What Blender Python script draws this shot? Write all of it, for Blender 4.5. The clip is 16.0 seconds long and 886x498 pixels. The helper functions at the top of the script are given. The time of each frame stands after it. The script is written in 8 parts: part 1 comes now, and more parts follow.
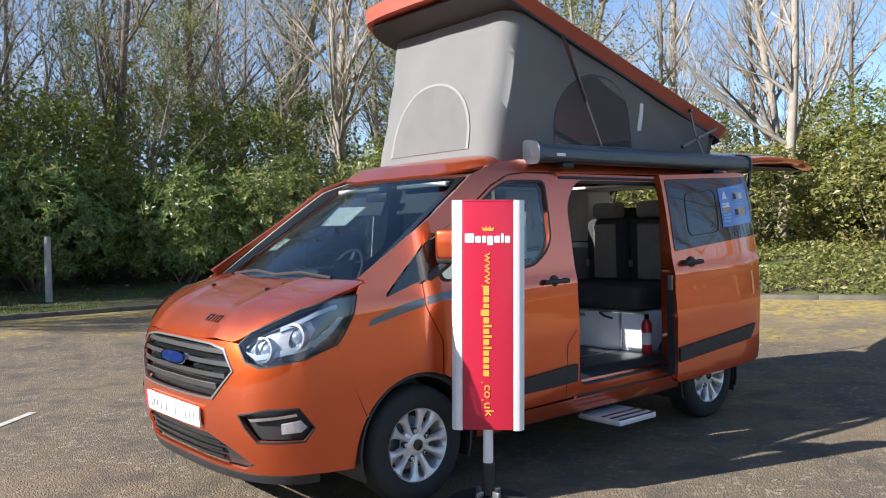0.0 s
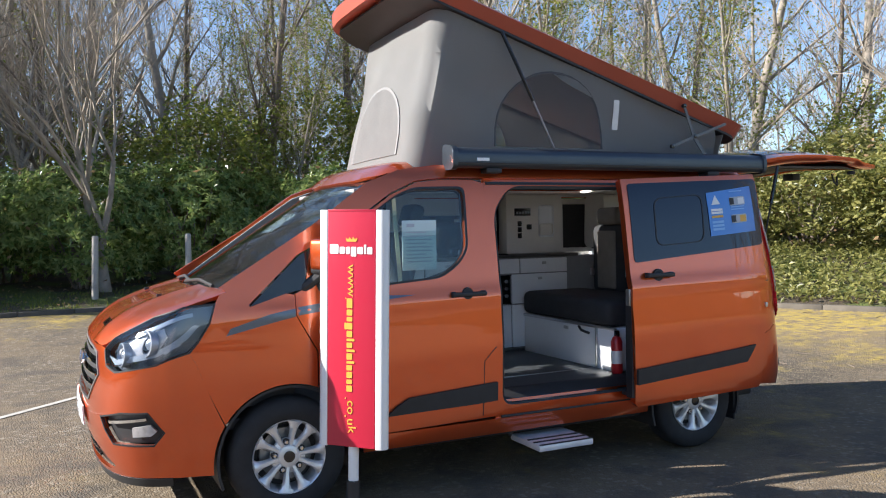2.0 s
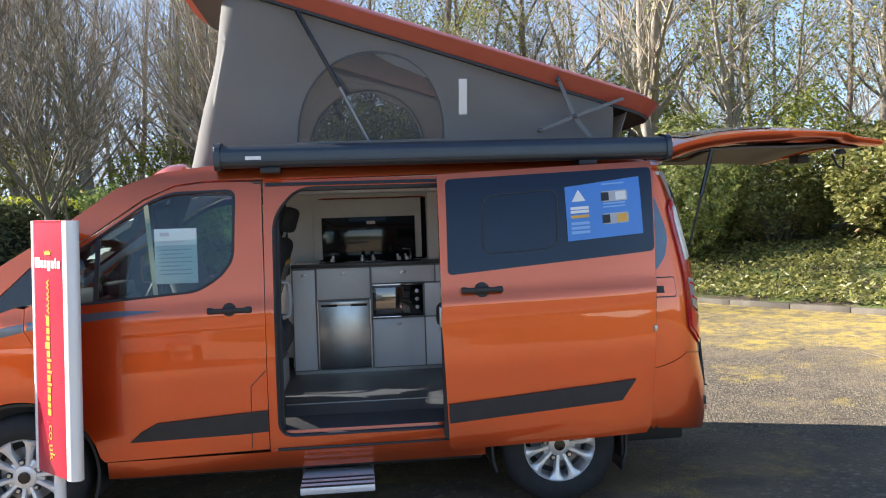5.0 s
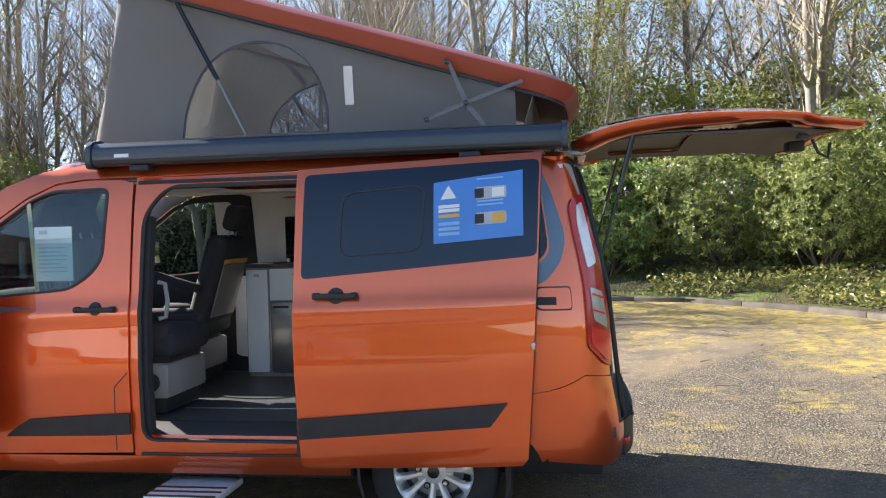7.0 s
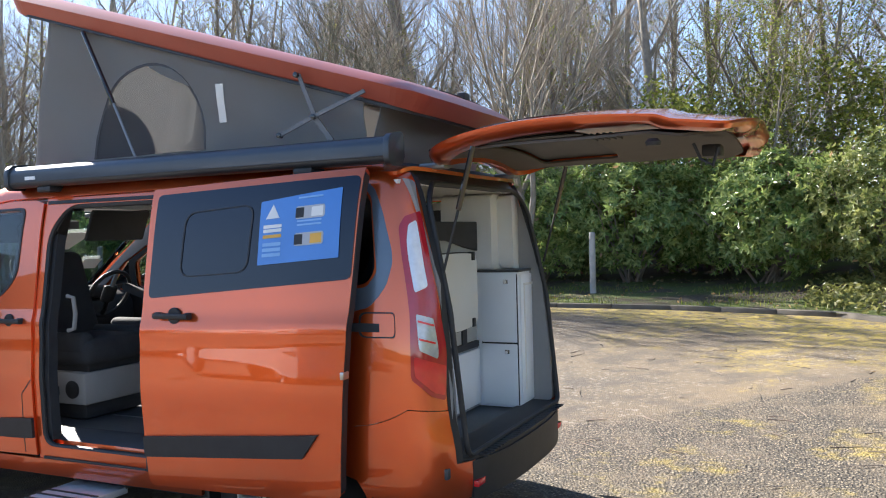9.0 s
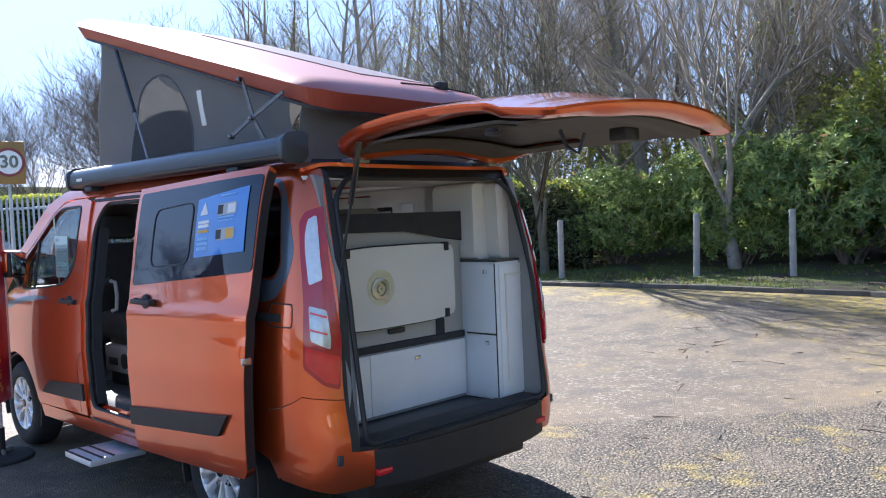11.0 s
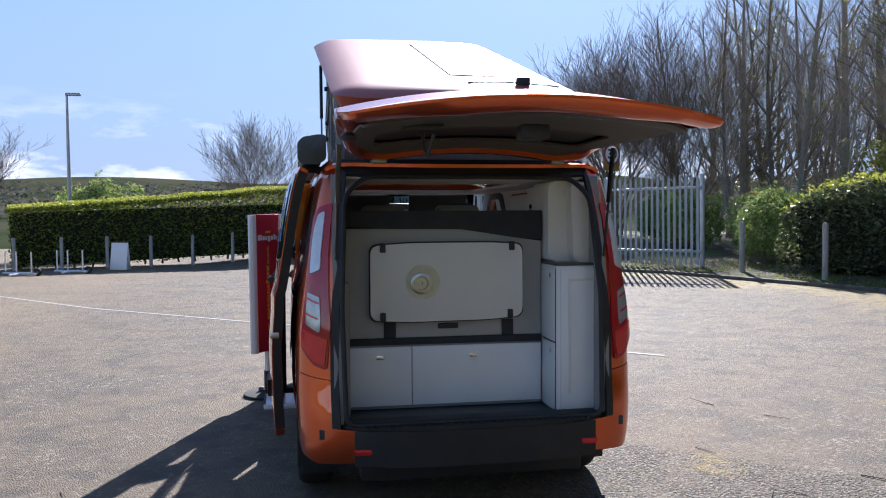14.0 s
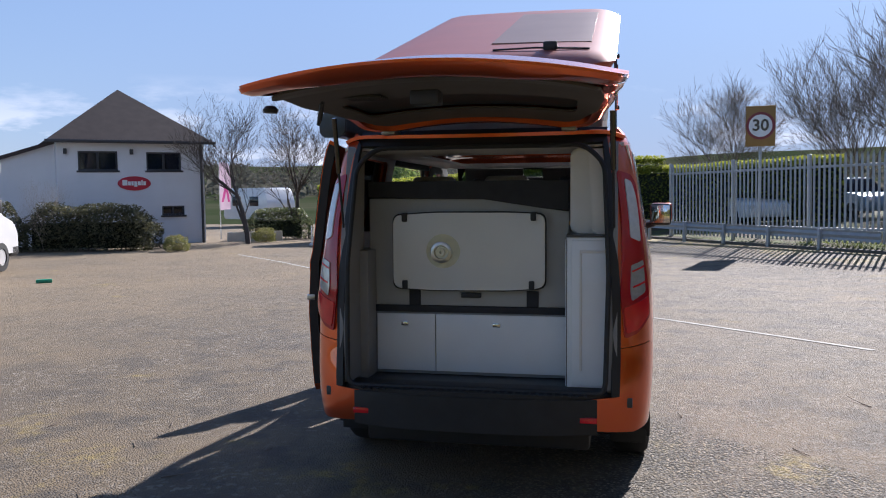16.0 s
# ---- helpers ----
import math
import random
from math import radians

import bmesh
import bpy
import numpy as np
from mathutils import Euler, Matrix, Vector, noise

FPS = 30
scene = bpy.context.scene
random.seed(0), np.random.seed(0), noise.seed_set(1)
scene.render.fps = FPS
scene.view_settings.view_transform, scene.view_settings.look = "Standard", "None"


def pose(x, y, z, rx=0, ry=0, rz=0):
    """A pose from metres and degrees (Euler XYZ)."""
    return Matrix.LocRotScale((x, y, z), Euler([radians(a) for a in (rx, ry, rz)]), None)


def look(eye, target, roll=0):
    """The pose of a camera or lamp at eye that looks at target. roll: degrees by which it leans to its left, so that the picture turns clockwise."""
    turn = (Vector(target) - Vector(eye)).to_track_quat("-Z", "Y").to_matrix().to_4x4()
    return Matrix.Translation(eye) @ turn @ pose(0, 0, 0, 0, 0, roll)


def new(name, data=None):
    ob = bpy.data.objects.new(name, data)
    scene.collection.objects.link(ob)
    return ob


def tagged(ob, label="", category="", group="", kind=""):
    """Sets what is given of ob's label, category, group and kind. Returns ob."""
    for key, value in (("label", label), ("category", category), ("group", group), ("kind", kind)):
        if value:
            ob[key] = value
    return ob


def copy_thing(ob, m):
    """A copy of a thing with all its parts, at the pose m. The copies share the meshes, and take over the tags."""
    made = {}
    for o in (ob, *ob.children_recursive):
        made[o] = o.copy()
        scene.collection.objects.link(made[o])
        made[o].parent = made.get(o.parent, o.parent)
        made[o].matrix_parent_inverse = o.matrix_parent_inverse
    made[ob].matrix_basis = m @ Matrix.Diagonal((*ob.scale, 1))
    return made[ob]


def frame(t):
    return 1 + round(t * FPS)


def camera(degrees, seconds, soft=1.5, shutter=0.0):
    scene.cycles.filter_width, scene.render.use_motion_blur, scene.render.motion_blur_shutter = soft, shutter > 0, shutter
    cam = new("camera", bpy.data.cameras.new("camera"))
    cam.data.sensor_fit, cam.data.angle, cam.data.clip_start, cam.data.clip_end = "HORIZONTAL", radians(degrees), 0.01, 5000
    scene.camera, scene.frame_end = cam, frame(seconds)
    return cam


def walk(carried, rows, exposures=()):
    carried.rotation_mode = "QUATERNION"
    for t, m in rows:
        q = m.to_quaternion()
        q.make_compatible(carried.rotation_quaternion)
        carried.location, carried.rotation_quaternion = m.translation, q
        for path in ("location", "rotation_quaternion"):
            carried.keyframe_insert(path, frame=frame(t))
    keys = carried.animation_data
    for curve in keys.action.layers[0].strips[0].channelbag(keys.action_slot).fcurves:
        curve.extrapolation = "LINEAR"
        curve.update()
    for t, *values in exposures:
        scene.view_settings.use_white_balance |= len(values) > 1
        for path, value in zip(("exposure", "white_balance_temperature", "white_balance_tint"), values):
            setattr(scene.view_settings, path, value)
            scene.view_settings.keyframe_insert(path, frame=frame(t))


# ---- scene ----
# ---- path ----
cam = camera(56.40, 16.0, soft=1.1)
PATH = [
    (0, pose(-2.872, -4.558, 1.509, 89.14, 0.67, -40.00)),
    (0.5, pose(-2.466, -4.786, 1.515, 89.24, 0.70, -35.86)),
    (1, pose(-2.070, -5.067, 1.558, 88.84, 0.33, -32.17)),
    (1.5, pose(-1.657, -5.222, 1.568, 88.87, 0.26, -28.90)),
    (2, pose(-1.193, -5.424, 1.580, 88.93, 0.16, -25.33)),
    (2.5, pose(-0.666, -5.527, 1.590, 88.86, 0.26, -21.63)),
    (3, pose(-0.143, -5.618, 1.600, 88.66, 0.38, -18.06)),
    (3.5, pose(0.324, -5.649, 1.594, 88.63, 0.52, -14.76)),
    (4, pose(0.814, -5.638, 1.614, 88.44, 0.60, -11.54)),
    (4.5, pose(1.259, -5.611, 1.640, 88.28, 0.67, -9.10)),
    (5, pose(1.777, -5.514, 1.652, 88.41, 0.87, -6.14)),
    (5.2, pose(1.930, -5.512, 1.648, 88.29, 0.91, -5.38)),
    (7.5, pose(4.126, -4.833, 1.641, 88.54, 0.41, 13.73)),
    (8, pose(4.583, -4.635, 1.632, 88.72, 0.36, 17.96)),
    (8.2, pose(4.770, -4.551, 1.659, 88.77, 0.36, 19.38)),
    (10.5, pose(6.568, -3.484, 1.764, 87.33, 1.72, 38.93)),
    (11, pose(6.913, -3.205, 1.777, 87.19, 1.66, 44.16)),
    (11.5, pose(7.156, -2.839, 1.773, 87.07, 1.26, 49.74)),
    (12, pose(7.446, -2.471, 1.760, 87.02, 1.06, 56.05)),
    (12.5, pose(7.639, -2.095, 1.754, 86.90, 0.70, 61.84)),
    (13, pose(7.835, -1.725, 1.764, 86.85, 0.41, 67.44)),
    (13.5, pose(8.048, -1.327, 1.796, 86.77, 0.09, 73.61)),
    (14, pose(8.159, -0.920, 1.793, 86.94, 0.21, 79.78)),
    (14.5, pose(8.271, -0.470, 1.792, 86.94, 0.48, 86.30)),
    (15, pose(8.272, -0.057, 1.774, 86.64, 0.39, 91.75)),
    (15.5, pose(8.264, 0.352, 1.745, 86.28, 0.62, 96.65)),
    (16, pose(8.192, 0.790, 1.729, 85.66, 0.63, 101.85)),
]
walk(cam, PATH, [(0, 1.25, 6150, 12), (2, 1.4, 6250, 12), (4, 1.75, 6550, 12), (8.2, 1.97, 6500, 12), (10.5, 1.97, 5750, 14), (11.5, 1.5, 5700, 15), (12.5, 1.25, 5750, 16), (14.5, .95, 5850, 16), (16, .80, 5950, 17)])

# ---- world and sun ----
SUN_AZ, SUN_EL = radians(-71.6), radians(29.2)
world = bpy.data.worlds.new("sky")
scene.world = world
world.use_nodes = True
wn, wl = world.node_tree.nodes, world.node_tree.links
wn.clear()
sky = wn.new("ShaderNodeTexSky")
sky.sky_type, sky.sun_disc = "NISHITA", False
sky.sun_elevation, sky.sun_rotation = SUN_EL, SUN_AZ
sky.air_density, sky.dust_density, sky.ozone_density = 1.0, 0.12, 3.0
coord, noise_c, ramp = wn.new("ShaderNodeTexCoord"), wn.new("ShaderNodeTexNoise"), wn.new("ShaderNodeValToRGB")
mapping = wn.new("ShaderNodeMapping")
mapping.inputs["Scale"].default_value = (3.0, 3.0, 11.0)
noise_c.inputs["Scale"].default_value, noise_c.inputs["Detail"].default_value, noise_c.inputs["Roughness"].default_value = 1.6, 7, .6
ramp.color_ramp.elements[0].position, ramp.color_ramp.elements[1].position = .54, .64
sep, low, mul, mix = wn.new("ShaderNodeSeparateXYZ"), wn.new("ShaderNodeMapRange"), wn.new("ShaderNodeMath"), wn.new("ShaderNodeMixRGB")
low.inputs["From Min"].default_value, low.inputs["From Max"].default_value = .13, .03
low.inputs["To Min"].default_value, low.inputs["To Max"].default_value = 0, 1
mul.operation = "MULTIPLY"
mix.inputs["Color2"].default_value = (7.5, 7.7, 8.2, 1)
back = wn.new("ShaderNodeBackground")
back.inputs["Strength"].default_value = .08
out = wn.new("ShaderNodeOutputWorld")
wl.new(coord.outputs["Generated"], mapping.inputs["Vector"])
wl.new(mapping.outputs["Vector"], noise_c.inputs["Vector"])
wl.new(noise_c.outputs["Fac"], ramp.inputs["Fac"])
wl.new(coord.outputs["Generated"], sep.inputs["Vector"])
wl.new(sep.outputs["Z"], low.inputs["Value"])
wl.new(low.outputs["Result"], mul.inputs[0])
wl.new(ramp.outputs["Color"], mul.inputs[1])
wl.new(mul.outputs[0], mix.inputs["Fac"])
haze, veil = wn.new("ShaderNodeMixRGB"), wn.new("ShaderNodeMapRange")
veil.interpolation_type = "SMOOTHSTEP"
veil.inputs["From Min"].default_value, veil.inputs["From Max"].default_value = .60, .0
veil.inputs["To Min"].default_value, veil.inputs["To Max"].default_value = 0, .90
haze.inputs["Color2"].default_value = (2.5, 3.3, 4.9, 1)
towards, sunward, both_ = wn.new("ShaderNodeVectorMath"), wn.new("ShaderNodeMapRange"), wn.new("ShaderNodeMath")
towards.operation, both_.operation = "DOT_PRODUCT", "MULTIPLY"
towards.inputs[1].default_value = (math.sin(SUN_AZ), math.cos(SUN_AZ), 0)
sunward.inputs["From Min"].default_value, sunward.inputs["From Max"].default_value = -.35, .75
wl.new(coord.outputs["Generated"], towards.inputs[0])
wl.new(towards.outputs["Value"], sunward.inputs["Value"])
wl.new(sep.outputs["Z"], veil.inputs["Value"])
wl.new(veil.outputs["Result"], both_.inputs[0])
wl.new(sunward.outputs["Result"], both_.inputs[1])
wl.new(both_.outputs[0], haze.inputs["Fac"])
wl.new(sky.outputs["Color"], haze.inputs["Color1"])
wl.new(haze.outputs["Color"], mix.inputs["Color1"])
wl.new(mix.outputs["Color"], back.inputs["Color"])
wl.new(back.outputs["Background"], out.inputs["Surface"])
sun = new("sun", bpy.data.lights.new("sun", "SUN"))
sun.data.energy, sun.data.angle, sun.data.color = 5.0, radians(.53), (1.0, .94, .84)
sun.matrix_world = look((40 * math.sin(SUN_AZ), 40 * math.cos(SUN_AZ), 40 * math.tan(SUN_EL)), (0, 0, 0))

# ---- materials ----
def mat(name, col, rough=.5, metal=0.0, var=.12, scale=6.0, bump=0.0, bscale=60.0, coat=0.0, col2=None, rvar=.0, spec=.5, flake=False):
    """A surface with two scales of colour change, roughness change and fine relief."""
    m = bpy.data.materials.new(name)
    m.use_nodes = True
    n, l = m.node_tree.nodes, m.node_tree.links
    b = n["Principled BSDF"]
    b.inputs["Roughness"].default_value, b.inputs["Metallic"].default_value = rough, metal
    b.inputs["Coat Weight"].default_value, b.inputs["Coat Roughness"].default_value = coat, .04
    b.inputs["Specular IOR Level"].default_value = spec
    tc = n.new("ShaderNodeTexCoord")
    a, c = n.new("ShaderNodeTexNoise"), n.new("ShaderNodeTexNoise")
    a.inputs["Scale"].default_value, a.inputs["Detail"].default_value = scale, 4
    c.inputs["Scale"].default_value, c.inputs["Detail"].default_value = bscale, 3
    l.new(tc.outputs["Object"], a.inputs["Vector"])
    l.new(tc.outputs["Object"], c.inputs["Vector"])
    mx, add = n.new("ShaderNodeMixRGB"), n.new("ShaderNodeMath")
    add.operation = "MULTIPLY_ADD"
    add.inputs[1].default_value = .35
    l.new(c.outputs["Fac"], add.inputs[0])
    sub = n.new("ShaderNodeMath")
    sub.operation = "MULTIPLY_ADD"
    sub.inputs[1].default_value, sub.inputs[2].default_value = 1.6, -.48
    l.new(a.outputs["Fac"], sub.inputs[0])
    l.new(sub.outputs[0], add.inputs[2])
    l.new(add.outputs[0], mx.inputs["Fac"])
    lo = col2 or [v * (1 - var) for v in col]
    hi = col if col2 else [min(v * (1 + var), .95) for v in col]
    mx.inputs["Color1"].default_value, mx.inputs["Color2"].default_value = (*lo, 1), (*hi, 1)
    l.new(mx.outputs["Color"], b.inputs["Base Color"])
    if rvar:
        mr = n.new("ShaderNodeMapRange")
        mr.inputs["To Min"].default_value, mr.inputs["To Max"].default_value = max(rough - rvar, .02), min(rough + rvar, 1)
        l.new(a.outputs["Fac"], mr.inputs["Value"])
        l.new(mr.outputs["Result"], b.inputs["Roughness"])
    if bump:
        bp = n.new("ShaderNodeBump")
        bp.inputs["Strength"].default_value, bp.inputs["Distance"].default_value = min(bump * 4, 1), bump * .02
        l.new(c.outputs["Fac"], bp.inputs["Height"])
        l.new(bp.outputs["Normal"], b.inputs["Normal"])
    return m


def glass(name, tint=(.9, .95, .95), rough=.0, alpha_trans=1.0):
    """A thin pane: mostly clear, with mirror-like gloss."""
    m = bpy.data.materials.new(name)
    m.use_nodes = True
    n, l = m.node_tree.nodes, m.node_tree.links
    n.remove(n["Principled BSDF"])
    t, g, mx, fr = n.new("ShaderNodeBsdfTransparent"), n.new("ShaderNodeBsdfGlossy"), n.new("ShaderNodeMixShader"), n.new("ShaderNodeLayerWeight")
    t.inputs["Color"].default_value = (*tint, 1)
    g.inputs["Roughness"].default_value = rough
    fr.inputs["Blend"].default_value = .5
    steep, gloss = n.new("ShaderNodeMath"), n.new("ShaderNodeMath")
    steep.operation, gloss.operation = "POWER", "MULTIPLY_ADD"
    steep.inputs[1].default_value = 5.0
    gloss.inputs[1].default_value, gloss.inputs[2].default_value = .90, .05
    l.new(fr.outputs["Facing"], steep.inputs[0])
    l.new(steep.outputs[0], gloss.inputs[0])
    l.new(gloss.outputs[0], mx.inputs["Fac"])
    l.new(t.outputs["BSDF"], mx.inputs[1])
    l.new(g.outputs["BSDF"], mx.inputs[2])
    l.new(mx.outputs["Shader"], n["Material Output"].inputs["Surface"])
    return m


PAINT = mat("orange_metallic_paint", (.68, .106, .020), .34, .88, .05, 3, 0, 900, 1.0, rvar=.03)
PAINT.node_tree.nodes["Principled BSDF"].inputs["Coat IOR"].default_value = 1.70
PAINT.node_tree.nodes["Principled BSDF"].inputs["Coat Roughness"].default_value = .015
PAINT_ROOF = mat("orange_roof_paint", (.38, .074, .042), .5, .1, .10, 3, 0, 400, .40)
PAINT_ROOF.node_tree.nodes["Principled BSDF"].inputs["Coat Roughness"].default_value = .36
BLACK = mat("black_textured_plastic", (.022, .022, .024), .55, 0, .25, 12, .05, 300)
GLOSS_BLACK = mat("gloss_black", (.01, .011, .013), .12, 0, .1, 10, 0, 50, .5)
RUBBER = mat("tyre_rubber", (.02, .02, .021), .8, 0, .3, 18, .08, 160)
ALLOY = mat("alloy_silver", (.74, .74, .75), .34, .55, .08, 10, 0, 90)
CHROME = mat("chrome", (.75, .75, .76), .08, 1.0, .03, 5)
GREY_MET = mat("grey_metal", (.30, .31, .32), .35, .8, .1, 8)
AWNING = mat("anthracite_awning_case", (.05, .062, .078), .38, .5, .1, 4, 0, 200, .2)
CANVAS = mat("grey_canvas", (.25, .25, .247), .9, 0, .10, 3.5, .12, 420)
CANVAS_DARK = mat("dark_mesh_canvas", (.085, .085, .09), .9, 0, .12, 5, .12, 500)
for cloth_mat in (CANVAS,):
    # thin cloth lets some light through
    n_, l_ = cloth_mat.node_tree.nodes, cloth_mat.node_tree.links
    tr_, ms_ = n_.new("ShaderNodeBsdfTranslucent"), n_.new("ShaderNodeMixShader")
    tr_.inputs["Color"].default_value, ms_.inputs["Fac"].default_value = (.66, .66, .64, 1), .44
    l_.new(n_["Principled BSDF"].outputs["BSDF"], ms_.inputs[1])
    l_.new(tr_.outputs["BSDF"], ms_.inputs[2])
    l_.new(ms_.outputs["Shader"], n_["Material Output"].inputs["Surface"])
CLEAR = glass("clear_glass", (.74, .83, .84))
SCREEN_GLASS = glass("tinted_windscreen", (.44, .53, .56))
PRIVACY = glass("privacy_glass_rear", (.22, .25, .29))
DARK_GLASS = mat("privacy_glass", (.005, .010, .024), .03, 0, .15, 2, 0, 30, .0, spec=.55)
LENS = glass("clear_lens", (.93, .95, .97), .03)
RED_LENS = mat("red_lens", (.72, .02, .028), .1, 0, .12, 20, 0, 60, .6)
RED_DARK = mat("dark_red_lens", (.45, .014, .024), .1, 0, .12, 20, 0, 60, .6)
GREY_LENS = mat("grey_lens", (.48, .46, .47), .12, .3, .2, 40, 0, 60, .8)
WHITE_LENS = mat("white_lens", (.74, .75, .77), .12, .2, .12, 30, 0, 60, .6)
LINING = mat("pale_grey_lining", (.76, .74, .70), .8, 0, .06, 5, .04, 300)
PILLAR_TRIM = mat("grey_pillar_trim", (.22, .22, .21), .8, 0, .06, 5, .04, 300)
CUPBOARD = mat("pale_grey_laminate", (.82, .84, .86), .32, 0, .05, 3, 0, 120, .1)
# Darker than the fronts: shade in their gaps is put into this colour
CARCASS_SHADE = mat("carcass_gap_shade", (.26, .27, .28), .6)
SILVER_REFLECTOR = mat("silver_reflector", (.50, .47, .46), .25, .25, .2, 40)
SEAT_BASE = mat("grey_seat_base", (.30, .29, .28), .6, 0, .06, 8)
WORKTOP = mat("dark_worktop", (.06, .06, .062), .35, 0, .2, 30)
FLOOR_MAT = mat("dark_vinyl_floor", (.045, .05, .055), .42, 0, .25, 24, .04, 200)
SEAT = mat("charcoal_seat_cloth", (.035, .036, .04), .85, 0, .2, 12, .1, 320)
SEAT_GREY = mat("taupe_seat_cloth", (.24, .22, .19), .8, 0, .15, 12, .08, 300)
STEEL = mat("brushed_steel", (.52, .53, .54), .3, .95, .08, 20)
ALU = mat("aluminium_step", (.74, .75, .77), .35, .35, .08, 14)
WHITE = mat("white_laminate", (.74, .74, .70), .4, 0, .03, 4)
PAPER = mat("paper", (.80, .80, .78), .8, 0, .03, 6)
BLUE = mat("blue_poster", (.05, .22, .62), .6, 0, .06, 5, 0, 60, 1.0)
BLUE_LIGHT = mat("pale_blue_print", (.25, .47, .78), .6, 0, .06, 8)
YELLOW_BED = mat("amber_print", (.75, .42, .08), .6, 0, .06, 8)
PRINT_GREY = mat("grey_print", (.45, .47, .50), .6, 0, .1, 8)
SIGN_RED = mat("sign_red", (.48, .012, .040), .38, 0, .05, 3, 0, 60, .2)
SIGN_YELLOW = mat("sign_yellow", (.78, .38, .05), .5, 0, .04, 5)
SIGN_WHITE = mat("sign_white", (.80, .80, .79), .45, .1, .04, 3)
EXT_RED = mat("extinguisher_red", (.5, .015, .02), .3, 0, .06, 6, 0, 60, .4)

# ---- shape of the van body: side, nose and rear corner as one wrap ----
def table(rows):
    xs, ys = [r[0] for r in rows], [r[1] for r in rows]
    def f(v):
        if v <= xs[0]:
            return ys[0]
        if v >= xs[-1]:
            return ys[-1]
        i = max(k for k in range(len(xs)) if xs[k] <= v)
        i = min(i, len(xs) - 2)
        h = xs[i + 1] - xs[i]
        t = (v - xs[i]) / h
        m0 = (ys[i + 1] - ys[i - 1]) / (xs[i + 1] - xs[i - 1]) if i > 0 else (ys[1] - ys[0]) / (xs[1] - xs[0])
        m1 = (ys[i + 2] - ys[i]) / (xs[i + 2] - xs[i]) if i + 2 < len(xs) else (ys[-1] - ys[-2]) / (xs[-1] - xs[-2])
        return ((2 * t**3 - 3 * t**2 + 1) * ys[i] + (t**3 - 2 * t**2 + t) * h * m0
                + (-2 * t**3 + 3 * t**2) * ys[i + 1] + (t**3 - t**2) * h * m1)
    return f


half_width = table([(.15, .88), (.28, .935), (.4, .963), (.55, .977), (.75, .985), (.95, .985), (1.12, .976),
                    (1.3, .953), (1.5, .924), (1.7, .893), (1.85, .862), (1.95, .825), (2.02, .76)])
nose_x = table([(.15, -.86), (.25, -.945), (.35, -.985), (.5, -1.02), (.65, -1.03), (.8, -1.02), (.95, -.985),
                (1.05, -.93), (1.13, -.84), (1.2, -.72), (1.3, -.56)])
tail_x = table([(.2, 3.86), (.4, 3.92), (.6, 3.92), (.8, 3.885), (1.1, 3.87), (1.4, 3.835), (1.7, 3.765), (1.9, 3.70), (2.0, 3.62)])
taper = table([(-.6, .045), (-.4, .025), (0, .008), (.4, 0), (2.7, 0), (3.1, .012), (3.4, .035)])
Q_NOSE, Q_SIDE0, Q_SIDE1, Q_REAR = -1.85, -.5, 3.3, 4.4


def swage(x, z):
    """The pressed lines along the flank."""
    d1 = z - (1.14 + .03 * x)
    d2 = z - (.80 + .05 * x)
    return .010 * math.exp(-(d1 / .05) ** 2) + .004 * math.exp(-(d2 / .09) ** 2)


def side_point(q, z):
    """A point of the van's near flank by its way round the body q (x along the flank) and height z."""
    flip = 1.0
    if q < Q_NOSE:
        q, flip = 2 * Q_NOSE - q, -1.0
    w = half_width(z)
    if q < Q_SIDE0:
        b = w - taper(Q_SIDE0)
        a = Q_SIDE0 - nose_x(z)
        t = min((Q_SIDE0 - q) / (Q_SIDE0 - Q_NOSE), 1.0)
        f = t * math.pi / 2
        e = 2 / 2.9
        y = b * max(math.cos(f), 0) ** e
        x = Q_SIDE0 - a * max(math.sin(f), 0) ** e
    elif q > Q_SIDE1:
        b = w - taper(Q_SIDE1)
        a = tail_x(z) - Q_SIDE1
        t = (q - Q_SIDE1) / (Q_REAR - Q_SIDE1)
        f = t * math.acos(min((.60 / b) ** 2.6, 1))
        e = 2 / 5.2
        y = b * max(math.cos(f), 0) ** e
        x = Q_SIDE1 + a * max(math.sin(f), 0) ** e
    else:
        fade = min(1, max(0, (q + .5) / .5)) * min(1, max(0, (3.3 - q) / .3))
        x, y = q, w - taper(q) + swage(q, z) * fade
    return (x, -flip * y, z)

# ---- mesh tools ----
from mathutils.geometry import delaunay_2d_cdt


def part(name, bm, material, parent=None, label="", smooth=True, m=None):
    me = bpy.data.meshes.new(name)
    bmesh.ops.recalc_face_normals(bm, faces=bm.faces[:])
    bm.to_mesh(me)
    bm.free()
    if smooth:
        for p in me.polygons:
            p.use_smooth = True
        me.set_sharp_from_angle(angle=radians(38))
        fair = me.attributes.get("fair")
        if fair:
            # sheet faces take the exact normal of the curved surface, rims their own
            own = []
            for p in me.polygons:
                for i in p.vertices:
                    f = Vector(fair.data[i].vector)
                    own.append(f if f.length > .5 and f.dot(p.normal) > .8 else p.normal.copy())
            me.attributes.remove(fair)
            me.normals_split_custom_set(own)
    me.materials.append(material)
    ob = new(name, me)
    if parent:
        ob.parent = parent
    if m is not None:
        ob.matrix_local = m
    if label:
        ob["label"] = label
    return ob


